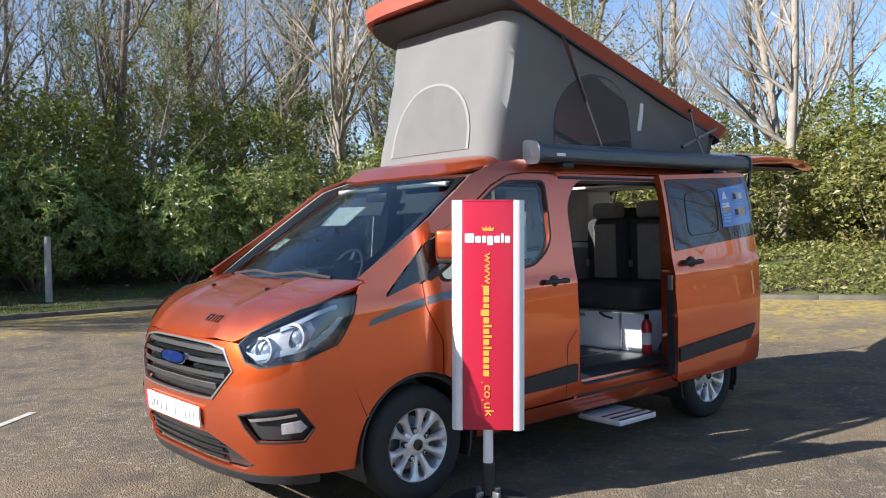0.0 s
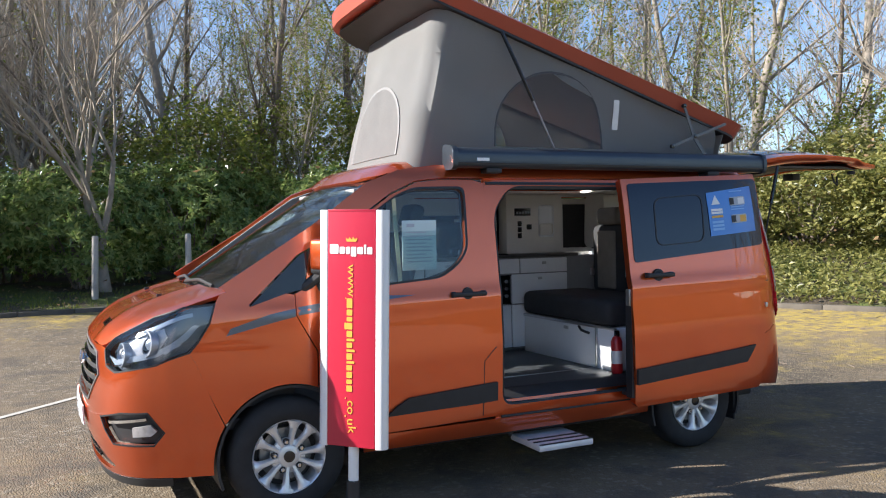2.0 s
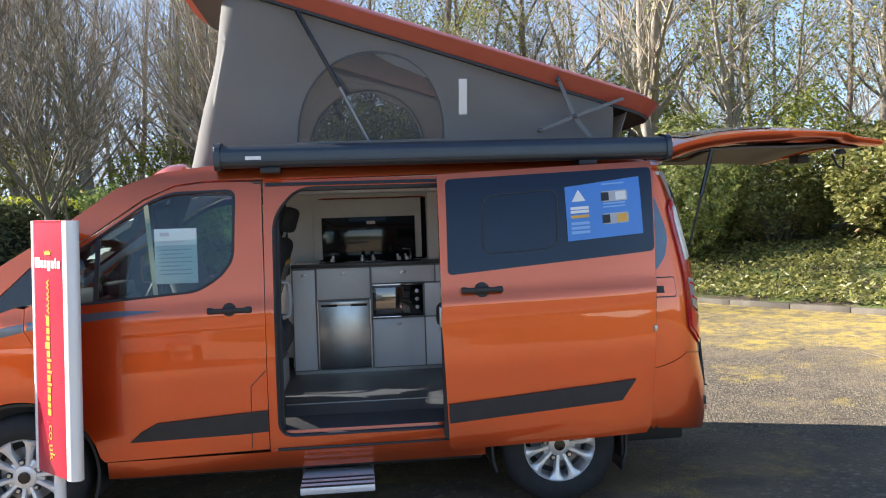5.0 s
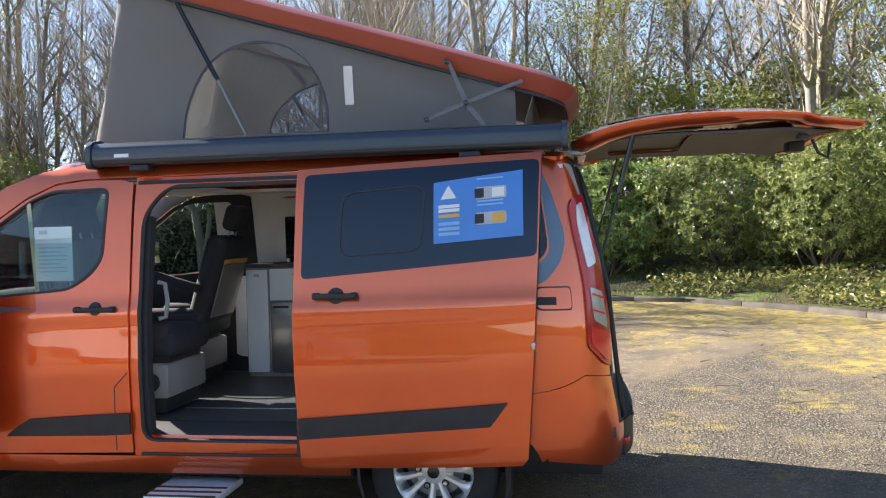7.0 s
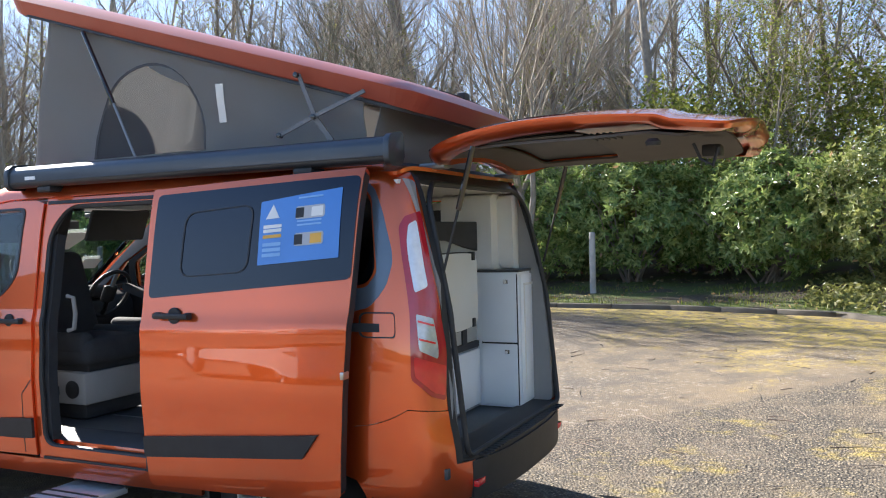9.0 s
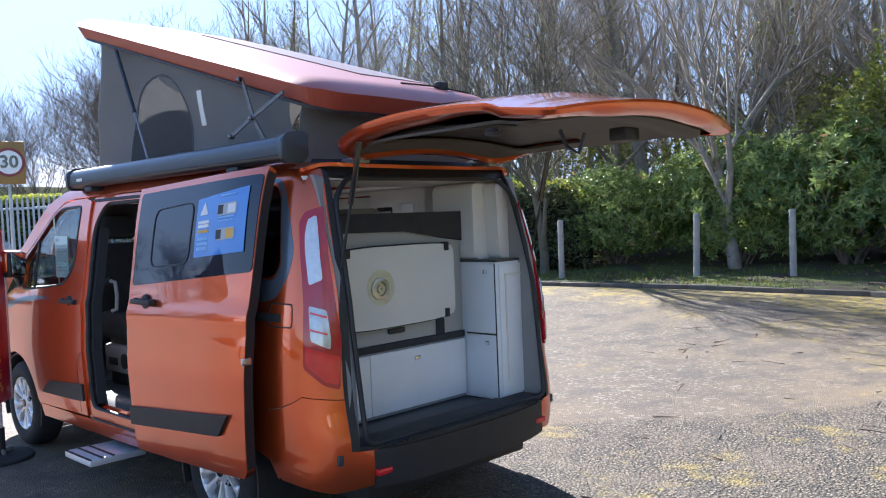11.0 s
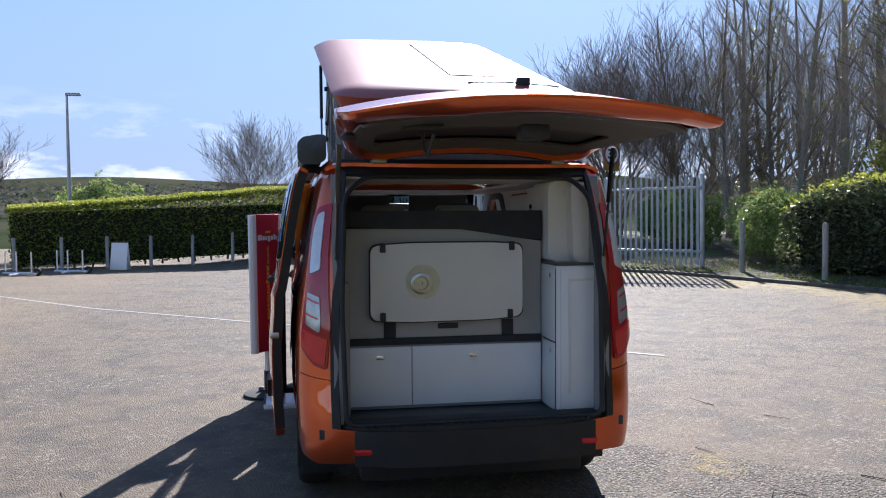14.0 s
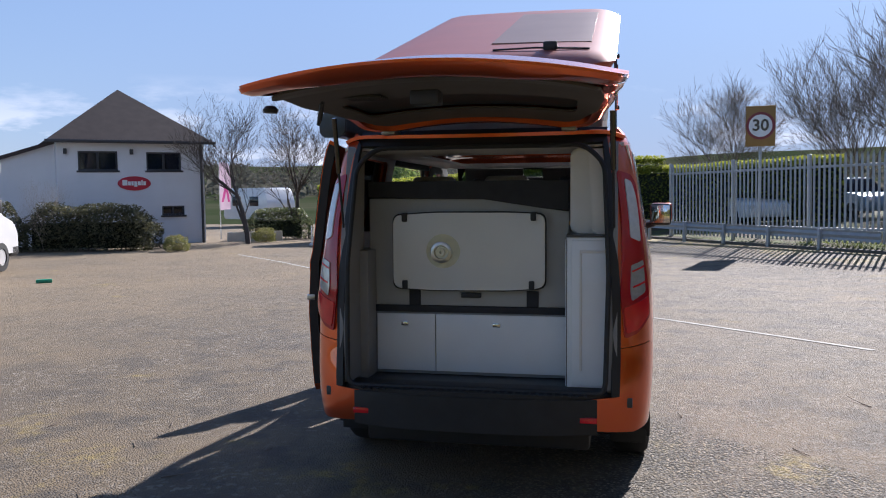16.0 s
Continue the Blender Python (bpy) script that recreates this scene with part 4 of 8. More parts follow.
head = panel(lambda y, z: (tail_x(z) - .012 - .05 * (y / .7) ** 2, y, z), [(-.70, 1.90), (.70, 1.90), (.70, 1.985), (-.70, 1.985)], (), .1, .06, .0, lambda p, n: n.x > 0)
part("rear_header", head, BLACK, van, "dark rear roof header")
seal = [(tail_x(z) - .02, y, z) for y, z in rounded([(-.70, .575), (.70, .575), (.715, 1.2), (.69, 1.78), (.58, 1.885), (-.58, 1.885), (-.69, 1.78), (-.715, 1.2)], .06)]
part("tailgate_seal", tube(seal + [seal[0]], .014, 8, ends=False), BLACK, van, "black rubber seal round the rear opening")
for s in (-1, 1):
    part("rear_pillar", prism(rounded([(3.58, .57), (3.86, .57), (3.85, .9), (3.80, 1.4), (3.66, 1.9), (3.5, 1.9)], .03), 1, min(s * .71, s * .76), max(s * .71, s * .76)), SEAT_BASE, van, "grey inner rear pillar trim")

# undertray, floor and linings
part("undertray", box(-.75, 3.8, -.62, .62, .24, .50, .02), BLACK, van, "black undertray")
part("undertray", box(.45, 2.5, -.88, .88, .27, .44, .02), BLACK, van)
part("cabin_floor", box(.70, 3.86, -.84, .84, .50, .55, .004), FLOOR_MAT, van, "dark vinyl floor")
part("floor_joint", box(1.36, 2.45, -.47, -.463, .55, .554), STEEL, van, "pale floor joint strip")
part("threshold", prism([(-.90, .50), (-.84, .552), (-.80, .556), (-.80, .50)], 0, 1.345, 2.46), BLACK, van, "black ribbed entrance threshold")
part("step_sill", prism([(-.955, .395), (-.955, .425), (-.90, .44), (-.885, .50), (-.84, .50), (-.84, .395)], 0, 1.335, 2.5), PAINT, van, "orange inner sill of the side opening")
part("sill_strip", box(1.345, 2.45, -.964, -.956, .402, .418, .003), BLACK, van)
inner = lambda x, z: (x, -(half_width(z) - .055), z)
inner_far = mirrored(inner)
part("wall_lining", panel(inner, [(2.46, .55), (3.55, .55), (3.55, 1.88), (2.46, 1.88)], [q_win], .12, .01, .0, lambda p, n: n.y > 0), LINING, van, "pale grey wall lining")
part("wall_lining", panel(inner_far, [(1.0, .55), (3.60, .55), (3.60, 1.88), (1.0, 1.88)], [q_win, side_win], .12, .01, .0, lambda p, n: n.y < 0), LINING, van, "pale grey wall lining")
part("headlining", panel(lambda x, y: (x, y, 1.875), [(.75, -.79), (3.62, -.79), (3.62, .79), (.75, .79)], [ROOF_HOLE], .3, .02, .02, lambda p, n: n.z > 0), LINING, van, "pale headlining")
OPENING = rounded([(1.352, .475), (2.445, .475), (2.445, 1.862), (1.49, 1.862), (1.352, 1.70)], .09, 6)
part("opening_frame", panel(side_point, [(1.306, .40), (2.47, .40), (2.47, 1.905), (1.306, 1.905)], [OPENING], .05, .03, -.012), PAINT, van, "orange painted frame of the side opening")
opening_edge = [Vector(side_point(x, z)) + Vector((0, .03, 0)) for x, z in dense(OPENING, .06)]
part("opening_seal", tube(opening_edge + [opening_edge[0]], .017, 8, ends=False), BLACK, van, "black rubber seal of the side opening")
part("opening_pillar", panel(side_point, [(1.345, .50), (1.385, .50), (1.385, 1.70), (1.345, 1.68)], (), .08, .06, -.05), SEAT, van, "dark door pillar trim")
part("opening_pillar", prism([(2.46, -.95), (2.46, -.84), (2.52, -.84), (2.52, -.95)], 2, .43, 1.90), PAINT, van)
part("opening_header", box(1.40, 2.46, -.845, -.79, 1.835, 1.885, .01), BLACK, van, "black header trim above the side opening")
part("door_track", panel(side_point, [(1.32, 1.868), (2.46, 1.868), (2.46, 1.886), (1.32, 1.886)], (), .08, .006, -.006), BLACK, van, "dark upper door track")
for z in (.72, .95):
    part("striker", box(1.337, 1.352, -.962 + .1 * max(0, z - 1.2), -.935 + .1 * max(0, z - 1.2), z, z + .06, .003), BLACK, van)
part("grab_handle", tube([(1.385, -.80, 1.12), (1.42, -.785, 1.13), (1.43, -.78, 1.22), (1.42, -.785, 1.315), (1.385, -.80, 1.325)], .013, 8), SEAT_BASE, van, "grey grab handle on the door pillar")

# sliding door, slid open
slid = lambda q, z: (q, -(half_width(z) + .125 + swage(q - .95, z) - .03 * max(0, (q - 3.1) / .4) ** 2), z)
sd_out = [(2.27, 1.90), (2.262, 1.05), (2.285, .41), (2.31, .385), (3.40, .415), (3.428, .45), (3.462, .9), (3.495, 1.44), (3.520, 1.95)]
sdoor = part("side_door", panel(slid, sd_out, (), .035, .05), PAINT, van, "orange sliding side door, slid open")
sd_win = rounded([(2.315, 1.868), (2.305, 1.341), (3.488, 1.436), (3.508, 1.912)], .03)
part("window", panel(slid, sd_win, (), .08, .006, .005), DARK_GLASS, sdoor, "dark privacy glass")
pop = rounded([(2.515, 1.770), (2.50, 1.445), (2.925, 1.47), (2.945, 1.80)], .07, 6)
part("opening_window", panel(slid, pop, [shrink(pop, .965, (2.72, 1.62))], .05, .004, .009), BLACK, sdoor, "black edge of the hinged window")
part("trim_strip", panel(slid, [(2.285, .642), (2.288, .540), (3.25, .615), (3.335, .728)], (), .06, .022, .020), BLACK, sdoor, "black side rubbing strip")
hb = box(2.375, 2.60, -1.132, -1.112, 1.243, 1.272, .008)
join(hb, box(2.375, 2.405, -1.117, -1.087, 1.24, 1.275, .006))
join(hb, box(2.57, 2.60, -1.117, -1.087, 1.24, 1.275, .006))
part("door_handle", hb, BLACK, sdoor, "black pull handle")
# Same painted shade behind the sliding door's handle
part("handle_cup_shade", lathe([(.042, -1.085), (.040, -1.098), (.033, -1.099), (.003, -1.097)], 1, 20, (2.488, 0, 1.257)), BLACK, sdoor, "black disc as shade in the handle cup")
part("door_lining", panel(lambda q, z: (q, -(half_width(z) + .067), z), [(2.33, 1.30), (2.33, .46), (3.38, .48), (3.44, 1.35)], (), .1, .01, .0, lambda p, n: n.y > 0), BLACK, sdoor, "dark inner door trim")
# Black strip over the orange rear rim paints the deep shade there
rear_rim = [(3.428, .46), (3.462, .9), (3.495, 1.44), (3.519, 1.93)]
part("door_edge_trim_shade", panel(slid, [(x + .004, z) for x, z in rear_rim] + [(x - .02, z) for x, z in reversed(rear_rim)], (), .05, .05, -.005), BLACK, sdoor)
part("door_edge_trim_shade", prism([(2.262, -1.087), (2.262, -1.027), (2.30, -1.022), (2.30, -1.087)], 2, .45, 1.15), BLACK, sdoor)
part("door_latch", box(2.252, 2.268, -1.082, -1.042, 1.06, 1.17, .004), STEEL, sdoor)
part("door_latch", box(3.455, 3.475, -1.097, -1.047, .985, 1.02, .004), STEEL, sdoor, "pale door catch")
part("door_roller_arm", prism([(2.26, -1.04), (2.40, -1.04), (2.40, -.84), (2.30, -.84)], 2, .455, .485, .004), BLACK, sdoor, "black roller arm")
poster = part("poster", panel(slid, [(2.985, 1.805), (2.985, 1.502), (3.425, 1.535), (3.425, 1.858)], (), .1, .002, .010), BLUE, sdoor, "blue information poster with layout drawings")
part("poster_print", panel(slid, [(3.06, 1.79), (3.02, 1.72), (3.10, 1.726)], (), .05, .001, .012), PAPER, poster)
for z0, c in ((1.675, PAPER), (1.655, PAPER), (1.628, YELLOW_BED), (1.59, BLUE_LIGHT), (1.565, BLUE_LIGHT), (1.54, BLUE_LIGHT)):
    part("poster_print", panel(slid, [(3.01, z0), (3.115, z0 + .006), (3.115, z0 + .022), (3.01, z0 + .016)], (), .05, .001, .012), c, poster)
for z0, c in ((1.715, PRINT_GREY), (1.59, PRINT_GREY)):
    part("layout_drawing", panel(slid, rounded([(3.19, z0), (3.345, z0 + .01), (3.345, z0 + .07), (3.19, z0 + .06)], .015), (), .05, .001, .012), c, poster)
    part("layout_drawing", panel(slid, [(3.19, z0 + .006), (3.235, z0 + .01), (3.235, z0 + .056), (3.19, z0 + .054)], (), .05, .001, .0125), BLACK, poster)
    part("layout_drawing", panel(slid, [(3.275, z0 + .012), (3.335, z0 + .017), (3.335, z0 + .062), (3.275, z0 + .057)], (), .05, .001, .0125), PAPER if z0 > 1.65 else YELLOW_BED, poster)
for z0 in (1.80, 1.69, 1.672):
    part("poster_print", panel(slid, [(3.20, z0 + .012), (3.33, z0 + .02), (3.33, z0 + .028), (3.20, z0 + .02)], (), .05, .001, .012), BLUE_LIGHT, poster)

# wheels
def wheel(cx, side):
    """A wheel with a bevelled tyre and a ten-spoke alloy rim, on its outer face."""
    o = -.955 if side < 0 else .955
    s = 1 if side < 0 else -1
    t = lathe([(.205, o + s * .02), (.222, o + s * .004), (.262, o - s * .0), (.305, o + s * .008), (.328, o + s * .03), (.335, o + s * .06), (.335, o + s * .16), (.328, o + s * .19), (.30, o + s * .215), (.205, o + s * .20)], 1, 40, (cx, 0, .335), close=True)
    w = part("front_wheel" if cx == 0 else "rear_wheel", lathe([(.208, o + s * .012), (.200, o + s * .02), (.192, o + s * .05), (.185, o + s * .19), (.208, o + s * .195)], 1, 40, (cx, 0, .335), close=True), ALLOY, van, "silver alloy wheel with black tyre")
    part("tyre", t, RUBBER, w)
    part("brake_disc", lathe([(.15, o + s * .10), (.15, o + s * .12), (.02, o + s * .12), (.02, o + s * .10)], 1, 32, (cx, 0, .335), close=True), GREY_MET, w)
    part("wheel_back", lathe([(.186, o + s * .135), (.186, o + s * .145), (.01, o + s * .145), (.01, o + s * .135)], 1, 32, (cx, 0, .335), close=True), BLACK, w)
    for k in range(10):
        a = radians(36 * k + (2.5 if k % 2 else -2.5) + 9)
        ca, sa = math.cos(a), math.sin(a)
        b = bmesh.new()
        rows = []
        for r, wd, d in ((.045, .017, .030), (.10, .0155, .024), (.15, .019, .014), (.178, .027, .010), (.199, .046, .009)):
            rows.append([b.verts.new((cx + r * ca + e * -sa * wd, o + s * (d + dd), .335 + r * sa + e * ca * wd)) for e, dd in ((-1, .012), (-.5, 0), (.5, 0), (1, .012), (1, .035), (-1, .035))])
        for r0, r1 in zip(rows, rows[1:]):
            for i in range(6):
                b.faces.new([r0[i], r0[(i + 1) % 6], r1[(i + 1) % 6], r1[i]])
        b.faces.new(rows[0])
        b.faces.new(rows[-1][::-1])
        part("spoke", b, ALLOY, w)
    part("hub", lathe([(.102, o + s * .060), (.098, o + s * .042), (.066, o + s * .034), (.060, o + s * .025), (.040, o + s * .020), (.034, o + s * .020), (.003, o + s * .020)], 1, 24, (cx, 0, .335)), ALLOY, w)
    part("hub_cap", lathe([(.032, o + s * .03), (.032, o + s * .014), (.02, o + s * .012), (.002, o + s * .012)], 1, 20, (cx, 0, .335)), GLOSS_BLACK, w, "dark hub cap")
    for k in range(5):
        a = radians(72 * k + 27)
        part("nut_recess", lathe([(.019, o + s * .045), (.019, o + s * .032), (.014, o + s * .034), (.003, o + s * .036)], 1, 14, (cx + .082 * math.cos(a), 0, .335 + .082 * math.sin(a))), BLACK, w)
        part("wheel_nut", lathe([(.012, o + s * .05), (.012, o + s * .022), (.009, o + s * .018), (.003, o + s * .018)], 1, 6, (cx + .082 * math.cos(a), 0, .335 + .082 * math.sin(a))), CHROME, w)


for cx in (0, WHEELBASE):
    for side in (-1, 1):
        wheel(cx, side)
part("mud_flap", box(3.30, 3.32, -.93, -.72, .16, .42, .006), BLACK, van, "black mud flap")
part("mud_flap", box(3.30, 3.32, .72, .93, .16, .42, .006), BLACK, van)
# folding entrance step
st = part("entrance_step", box(1.475, 1.868, -1.20, -.84, .222, .262, .008), ALU, van, "aluminium slide-out entrance step")
for y in (-1.195, -1.12, -1.05):
    part("step_strip", box(1.478, 1.865, y - .008, y + .008, .262, .268, .002), BLACK, st)
for x in (1.475, 1.86):
    part("step_bracket", box(x - .012, x + .012, -.86, -.45, .25, .30, .004), BLACK, st)

# ---- pop-top roof, awning, tailgate ----
lid_line = lambda x: 3.145 - .312 * (x - .8)
lid_edge = table([(0, 0), (.55, -.008), (.66, -.022), (.73, -.05), (.80, -.10)])
lid_top = lambda x, y: (x, y, lid_line(x) + .125 + lid_edge(abs(y)) - .10 * max(0, (1.05 - x) / .3) ** 2 * .6 - .05 * max(0, (x - 3.5) / .2) ** 2)
lid_out = rounded([(.76, -.35), (.80, -.62), (.96, -.775), (3.60, -.745), (3.70, -.62), (3.72, 0), (3.70, .62), (3.60, .745), (.96, .775), (.80, .62), (.76, .35)], .08)
up = lambda p, n: n.z > 0
lid = part("pop_top_roof", panel(lid_top, lid_out, (), .07, .10, .0, up), PAINT_ROOF, van, "orange lifting roof shell, raised at the front")
under = lambda x, y: (x, y, lid_line(x) - .028)
part("roof_lining", panel(under, rounded([(.84, -.58), (1.0, -.725), (3.56, -.70), (3.64, -.58), (3.64, .58), (3.56, .70), (1.0, .725), (.84, .58)], .08), (), .15, .016, .0, up), BLACK, lid, "dark underside of the lifting roof")
part("inner_lining", panel(lambda x, y: (x, y, lid_line(x) - .052), [(1.15, -.58), (3.3, -.58), (3.3, .58), (1.15, .58)], (), .3, .008, .0, up), LINING, lid, "pale lining inside the lifting roof")
part("solar_panel", panel(lid_top, [(1.35, .0), (3.15, .0), (3.15, .60), (1.35, .60)], (), .2, .006, .006, up), mat("solar_cell", (.30, .19, .15), .42, .1, .1, 3, 0, 80), lid, "flat panel on the roof")
part("roof_catch", box(3.42, 3.48, .34, .42, lid_line(3.45) + .11, lid_line(3.45) + .165, .012), BLACK, lid, "black roof catch")
part("roof_wire", tube([(3.45, .05, lid_line(3.45) + .13), (3.46, .30, lid_line(3.46) + .135), (3.47, .60, lid_line(3.47) + .12)], .006, 6), BLACK, lid)

def canvas_point(u, v):
    """The cloth wall: u along its foot (x on the near side, then round the front), v from foot to top."""
    s = 1
    if u < .26:
        u, s = .52 - u, -1
    if u >= 1.0:
        x, y = u, -.665
    elif u >= .78:
        a = (1.0 - u) / .22 * math.pi / 2
        x, y = 1.0 - .14 * math.sin(a), -.525 - .14 * math.cos(a)
    else:
        x, y = .86, -.525 + (.78 - u)
    lean = .24 * max(0, 1 - (x - .86) / 2.4)
    xt = x + lean
    zt = lid_line(xt) + .02
    sag = .018 * math.sin(math.pi * v) * math.sin(5.2 * u) + .010 * math.sin(9 * v + 7 * u) * math.sin(math.pi * v)
    bow = 1 + .035 * v - .02 * math.sin(math.pi * v)
    return (x + (xt - x) * v - (sag if u < .9 else 0), s * (y * bow + (sag if u > .9 else 0)), 1.985 + (zt - 1.985) * v)


def cloth_v(x, z):
    return (z - 1.985) / (lid_line(x + .2 * max(0, 1 - (x - .86) / 2.4)) + .02 - 1.985)


def arch_poly(x0, x1, z0, z1, n=18):
    return [(x0 + (x1 - x0) * i / 2, z0) for i in range(3)] + [((x0 + x1) / 2 + (x1 - x0) / 2 * math.cos(math.pi * i / n), z0 + (z1 - z0) * (max(0, math.sin(math.pi * i / n)) ** .8)) for i in range(1, n)]


to_cloth = lambda poly: [(x - .2 * max(0, 1 - (x - .86) / 2.4) * cloth_v(x, z), cloth_v(x, z)) for x, z in poly]
side_arch = to_cloth(arch_poly(1.50, 2.34, 2.13, 2.62))
far_u = lambda poly: [(.52 - u, v) for u, v in poly]
front_arch = [(u, v) for u, v in ((-.15, .09), (.67, .09))] + [(.26 + .41 * math.cos(math.pi * i / 16), .10 + .44 * math.sin(math.pi * i / 16) ** .8) for i in range(1, 16)]
cloth_out = [(3.38, .0), (3.38, 1.0), (2.0, 1.0), (1.0, 1.0), (.78, 1.0), (.26, 1.0), (-.26, 1.0), (-.48, 1.0), (-2.0, 1.0), (-2.86, 1.0), (-2.86, 0), (-2, 0), (-.48, 0), (-.26, 0), (.26, 0), (.78, 0), (1.0, 0), (2, 0)]
facing = lambda p, n: (p - Vector((2.0, 0, 2.4))).dot(n) > 0
def mesh_cloth(name, col, clear):
    """Fine insect mesh: dark threads with gaps that let the view through."""
    m = mat(name, col, .9, 0, .12, 5, .1, 500)
    n, l = m.node_tree.nodes, m.node_tree.links
    t, ms = n.new("ShaderNodeBsdfTransparent"), n.new("ShaderNodeMixShader")
    ms.inputs["Fac"].default_value = clear
    l.new(n["Principled BSDF"].outputs["BSDF"], ms.inputs[1])
    l.new(t.outputs["BSDF"], ms.inputs[2])
    l.new(ms.outputs["Shader"], n["Material Output"].inputs["Surface"])
    return m


MESH_WINDOW = mesh_cloth("dark_insect_mesh", (.085, .085, .09), .50)
MESH_OPEN = mesh_cloth("thin_insect_mesh", (.20, .20, .20), .93)
cloth = part("canvas", panel(canvas_point, cloth_out, [side_arch, far_u(side_arch)], .06, .004, .0, facing), CANVAS, van, "grey canvas walls of the raised roof")
flap = to_cloth([(1.93, 2.617), (2.03, 2.608), (2.12, 2.58), (2.20, 2.53), (2.255, 2.475), (2.15, 2.515), (2.05, 2.555)])
for side in (1, -1):
    flip_u = (lambda poly: poly) if side > 0 else far_u
    mw_ = part("mesh_window", panel(canvas_point, flip_u(side_arch), (), .06, .002, -.001, facing), MESH_WINDOW if side > 0 else MESH_OPEN, cloth, "dark arched mesh window")
    part("window_flap", panel(canvas_point, flip_u(flap), (), .05, .002, .004, facing), CANVAS, mw_, "grey edge of the rolled window flap")
    rim_ = [(1.92 + (x - 1.92) * 1.03, 2.13 + (z - 2.13) * 1.03) for x, z in arch_poly(1.50, 2.34, 2.13, 2.62)]
    part("window_hem", panel(canvas_point, flip_u(to_cloth(rim_)), [flip_u(side_arch)], .05, .003, .002, facing), CANVAS_DARK, mw_, "dark stitched hem")
part("front_window", panel(canvas_point, front_arch, (), .06, .003, .006, facing), mat("mesh_grey", (.13, .13, .128), .9, 0, .1, 5, .15, 700), cloth, "grey arched mesh window in the front canvas")
part("window_piping", panel(canvas_point, [(.26 + (u - .26) * 1.06, .09 + (v - .09) * 1.035) for u, v in front_arch], [front_arch], .05, .004, .007, facing), mat("grey_piping", (.20, .20, .20), .8), cloth, "grey piping")
back_wall = lambda y, v: (3.38 + .12 * v, y, 1.985 + (lid_line(3.42) + .02 - 1.985) * v)
part("rear_canvas", panel(back_wall, [(-.665, 0), (.665, 0), (.68, 1), (-.68, 1)], (), .12, .004, .0, lambda p, n: n.x > 0), CANVAS, cloth)
part("reflector_patch", panel(canvas_point, to_cloth([(2.44, 2.27), (2.49, 2.27), (2.485, 2.47), (2.435, 2.47)]), (), .05, .002, .005, facing), LINING, cloth, "pale patch on the canvas")
ARM_A = [(3.02, 2.47), (3.045, 2.46), (3.14, 2.24), (3.235, 2.115), (3.21, 2.105), (3.115, 2.225)]
ARM_B = [(2.905, 2.165), (2.92, 2.148), (3.135, 2.228), (3.43, 2.328), (3.42, 2.345), (3.12, 2.246)]
ARM_MAT = mat("dull_grey_arm", (.15, .15, .155), .5, .3, .1, 9)
ARM_PINS = [(3.028, 2.455), (3.126, 2.236), (2.914, 2.157)]
for s in (-1, 1):
    part("gas_strut", tube([(1.52, s * .735, 2.87), (1.75, s * .74, 2.43)], .013, 8), GLOSS_BLACK, van, "black gas strut of the lifting roof")
    part("gas_strut_rod", tube([(1.75, s * .74, 2.43), (1.91, s * .745, 2.11)], .007, 8), GREY_MET, van)
    part("scissor_arm", prism(ARM_A, 1, s * .742 - .004, s * .742 + .004), ARM_MAT, van, "grey flat scissor arm")
    part("scissor_arm", prism(ARM_B, 1, s * .752 - .004, s * .752 + .004), ARM_MAT, van, "grey flat scissor arm")
    for px_, pz_ in ARM_PINS:
        part("arm_pivot", lathe([(.014, s * .738), (.014, s * .764), (.003, s * .766)], 1, 12, (px_, 0, pz_)), GLOSS_BLACK, van)

# awning case
aw = [(-.925, 1.985), (-.925, 2.06), (-.90, 2.088), (-.83, 2.10), (-.79, 2.095), (-.79, 1.99), (-.82, 1.968), (-.90, 1.965)]
awning = part("awning_case", prism(rounded(aw, .015), 0, 1.09, 3.62), AWNING, van, "anthracite wind-out awning case")
part("awning_end", prism(rounded([(y * 1.0, z) for y, z in [(-.935, 1.975), (-.935, 2.07), (-.905, 2.10), (-.82, 2.115), (-.78, 2.11), (-.78, 1.98), (-.82, 1.955), (-.905, 1.953)]], .015), 0, 1.055, 1.09, .006), AWNING, awning)
part("awning_end", prism(rounded([(y * 1.0, z) for y, z in [(-.935, 1.975), (-.935, 2.07), (-.905, 2.10), (-.82, 2.115), (-.78, 2.11), (-.78, 1.98), (-.82, 1.955), (-.905, 1.953)]], .015), 0, 3.62, 3.65, .006), AWNING, awning)
part("awning_groove", box(1.09, 3.62, -.929, -.922, 1.992, 1.998, .001), BLACK, awning)
part("awning_mark", box(1.225, 1.31, -.9275, -.924, 2.008, 2.028, .001), SIGN_WHITE, awning, "small pale maker's mark")
for x in (1.30, 3.1):
    part("awning_bracket", box(x, x + .11, -.91, -.78, 1.935, 1.968, .008), BLACK, awning, "black awning bracket")

# raised tailgate
gate_line = table([(3.62, 1.955), (3.72, 2.01), (3.82, 2.055), (4.0, 2.095), (4.26, 2.120), (4.6, 2.118), (4.80, 2.104), (4.83, 2.099), (4.88, 2.078), (5.0, 2.060), (5.12, 2.04), (5.22, 2.02)])
gate_top = lambda x, y: (x, y, gate_line(x) + .092 * (1 - (abs(y) / .78) ** 2))
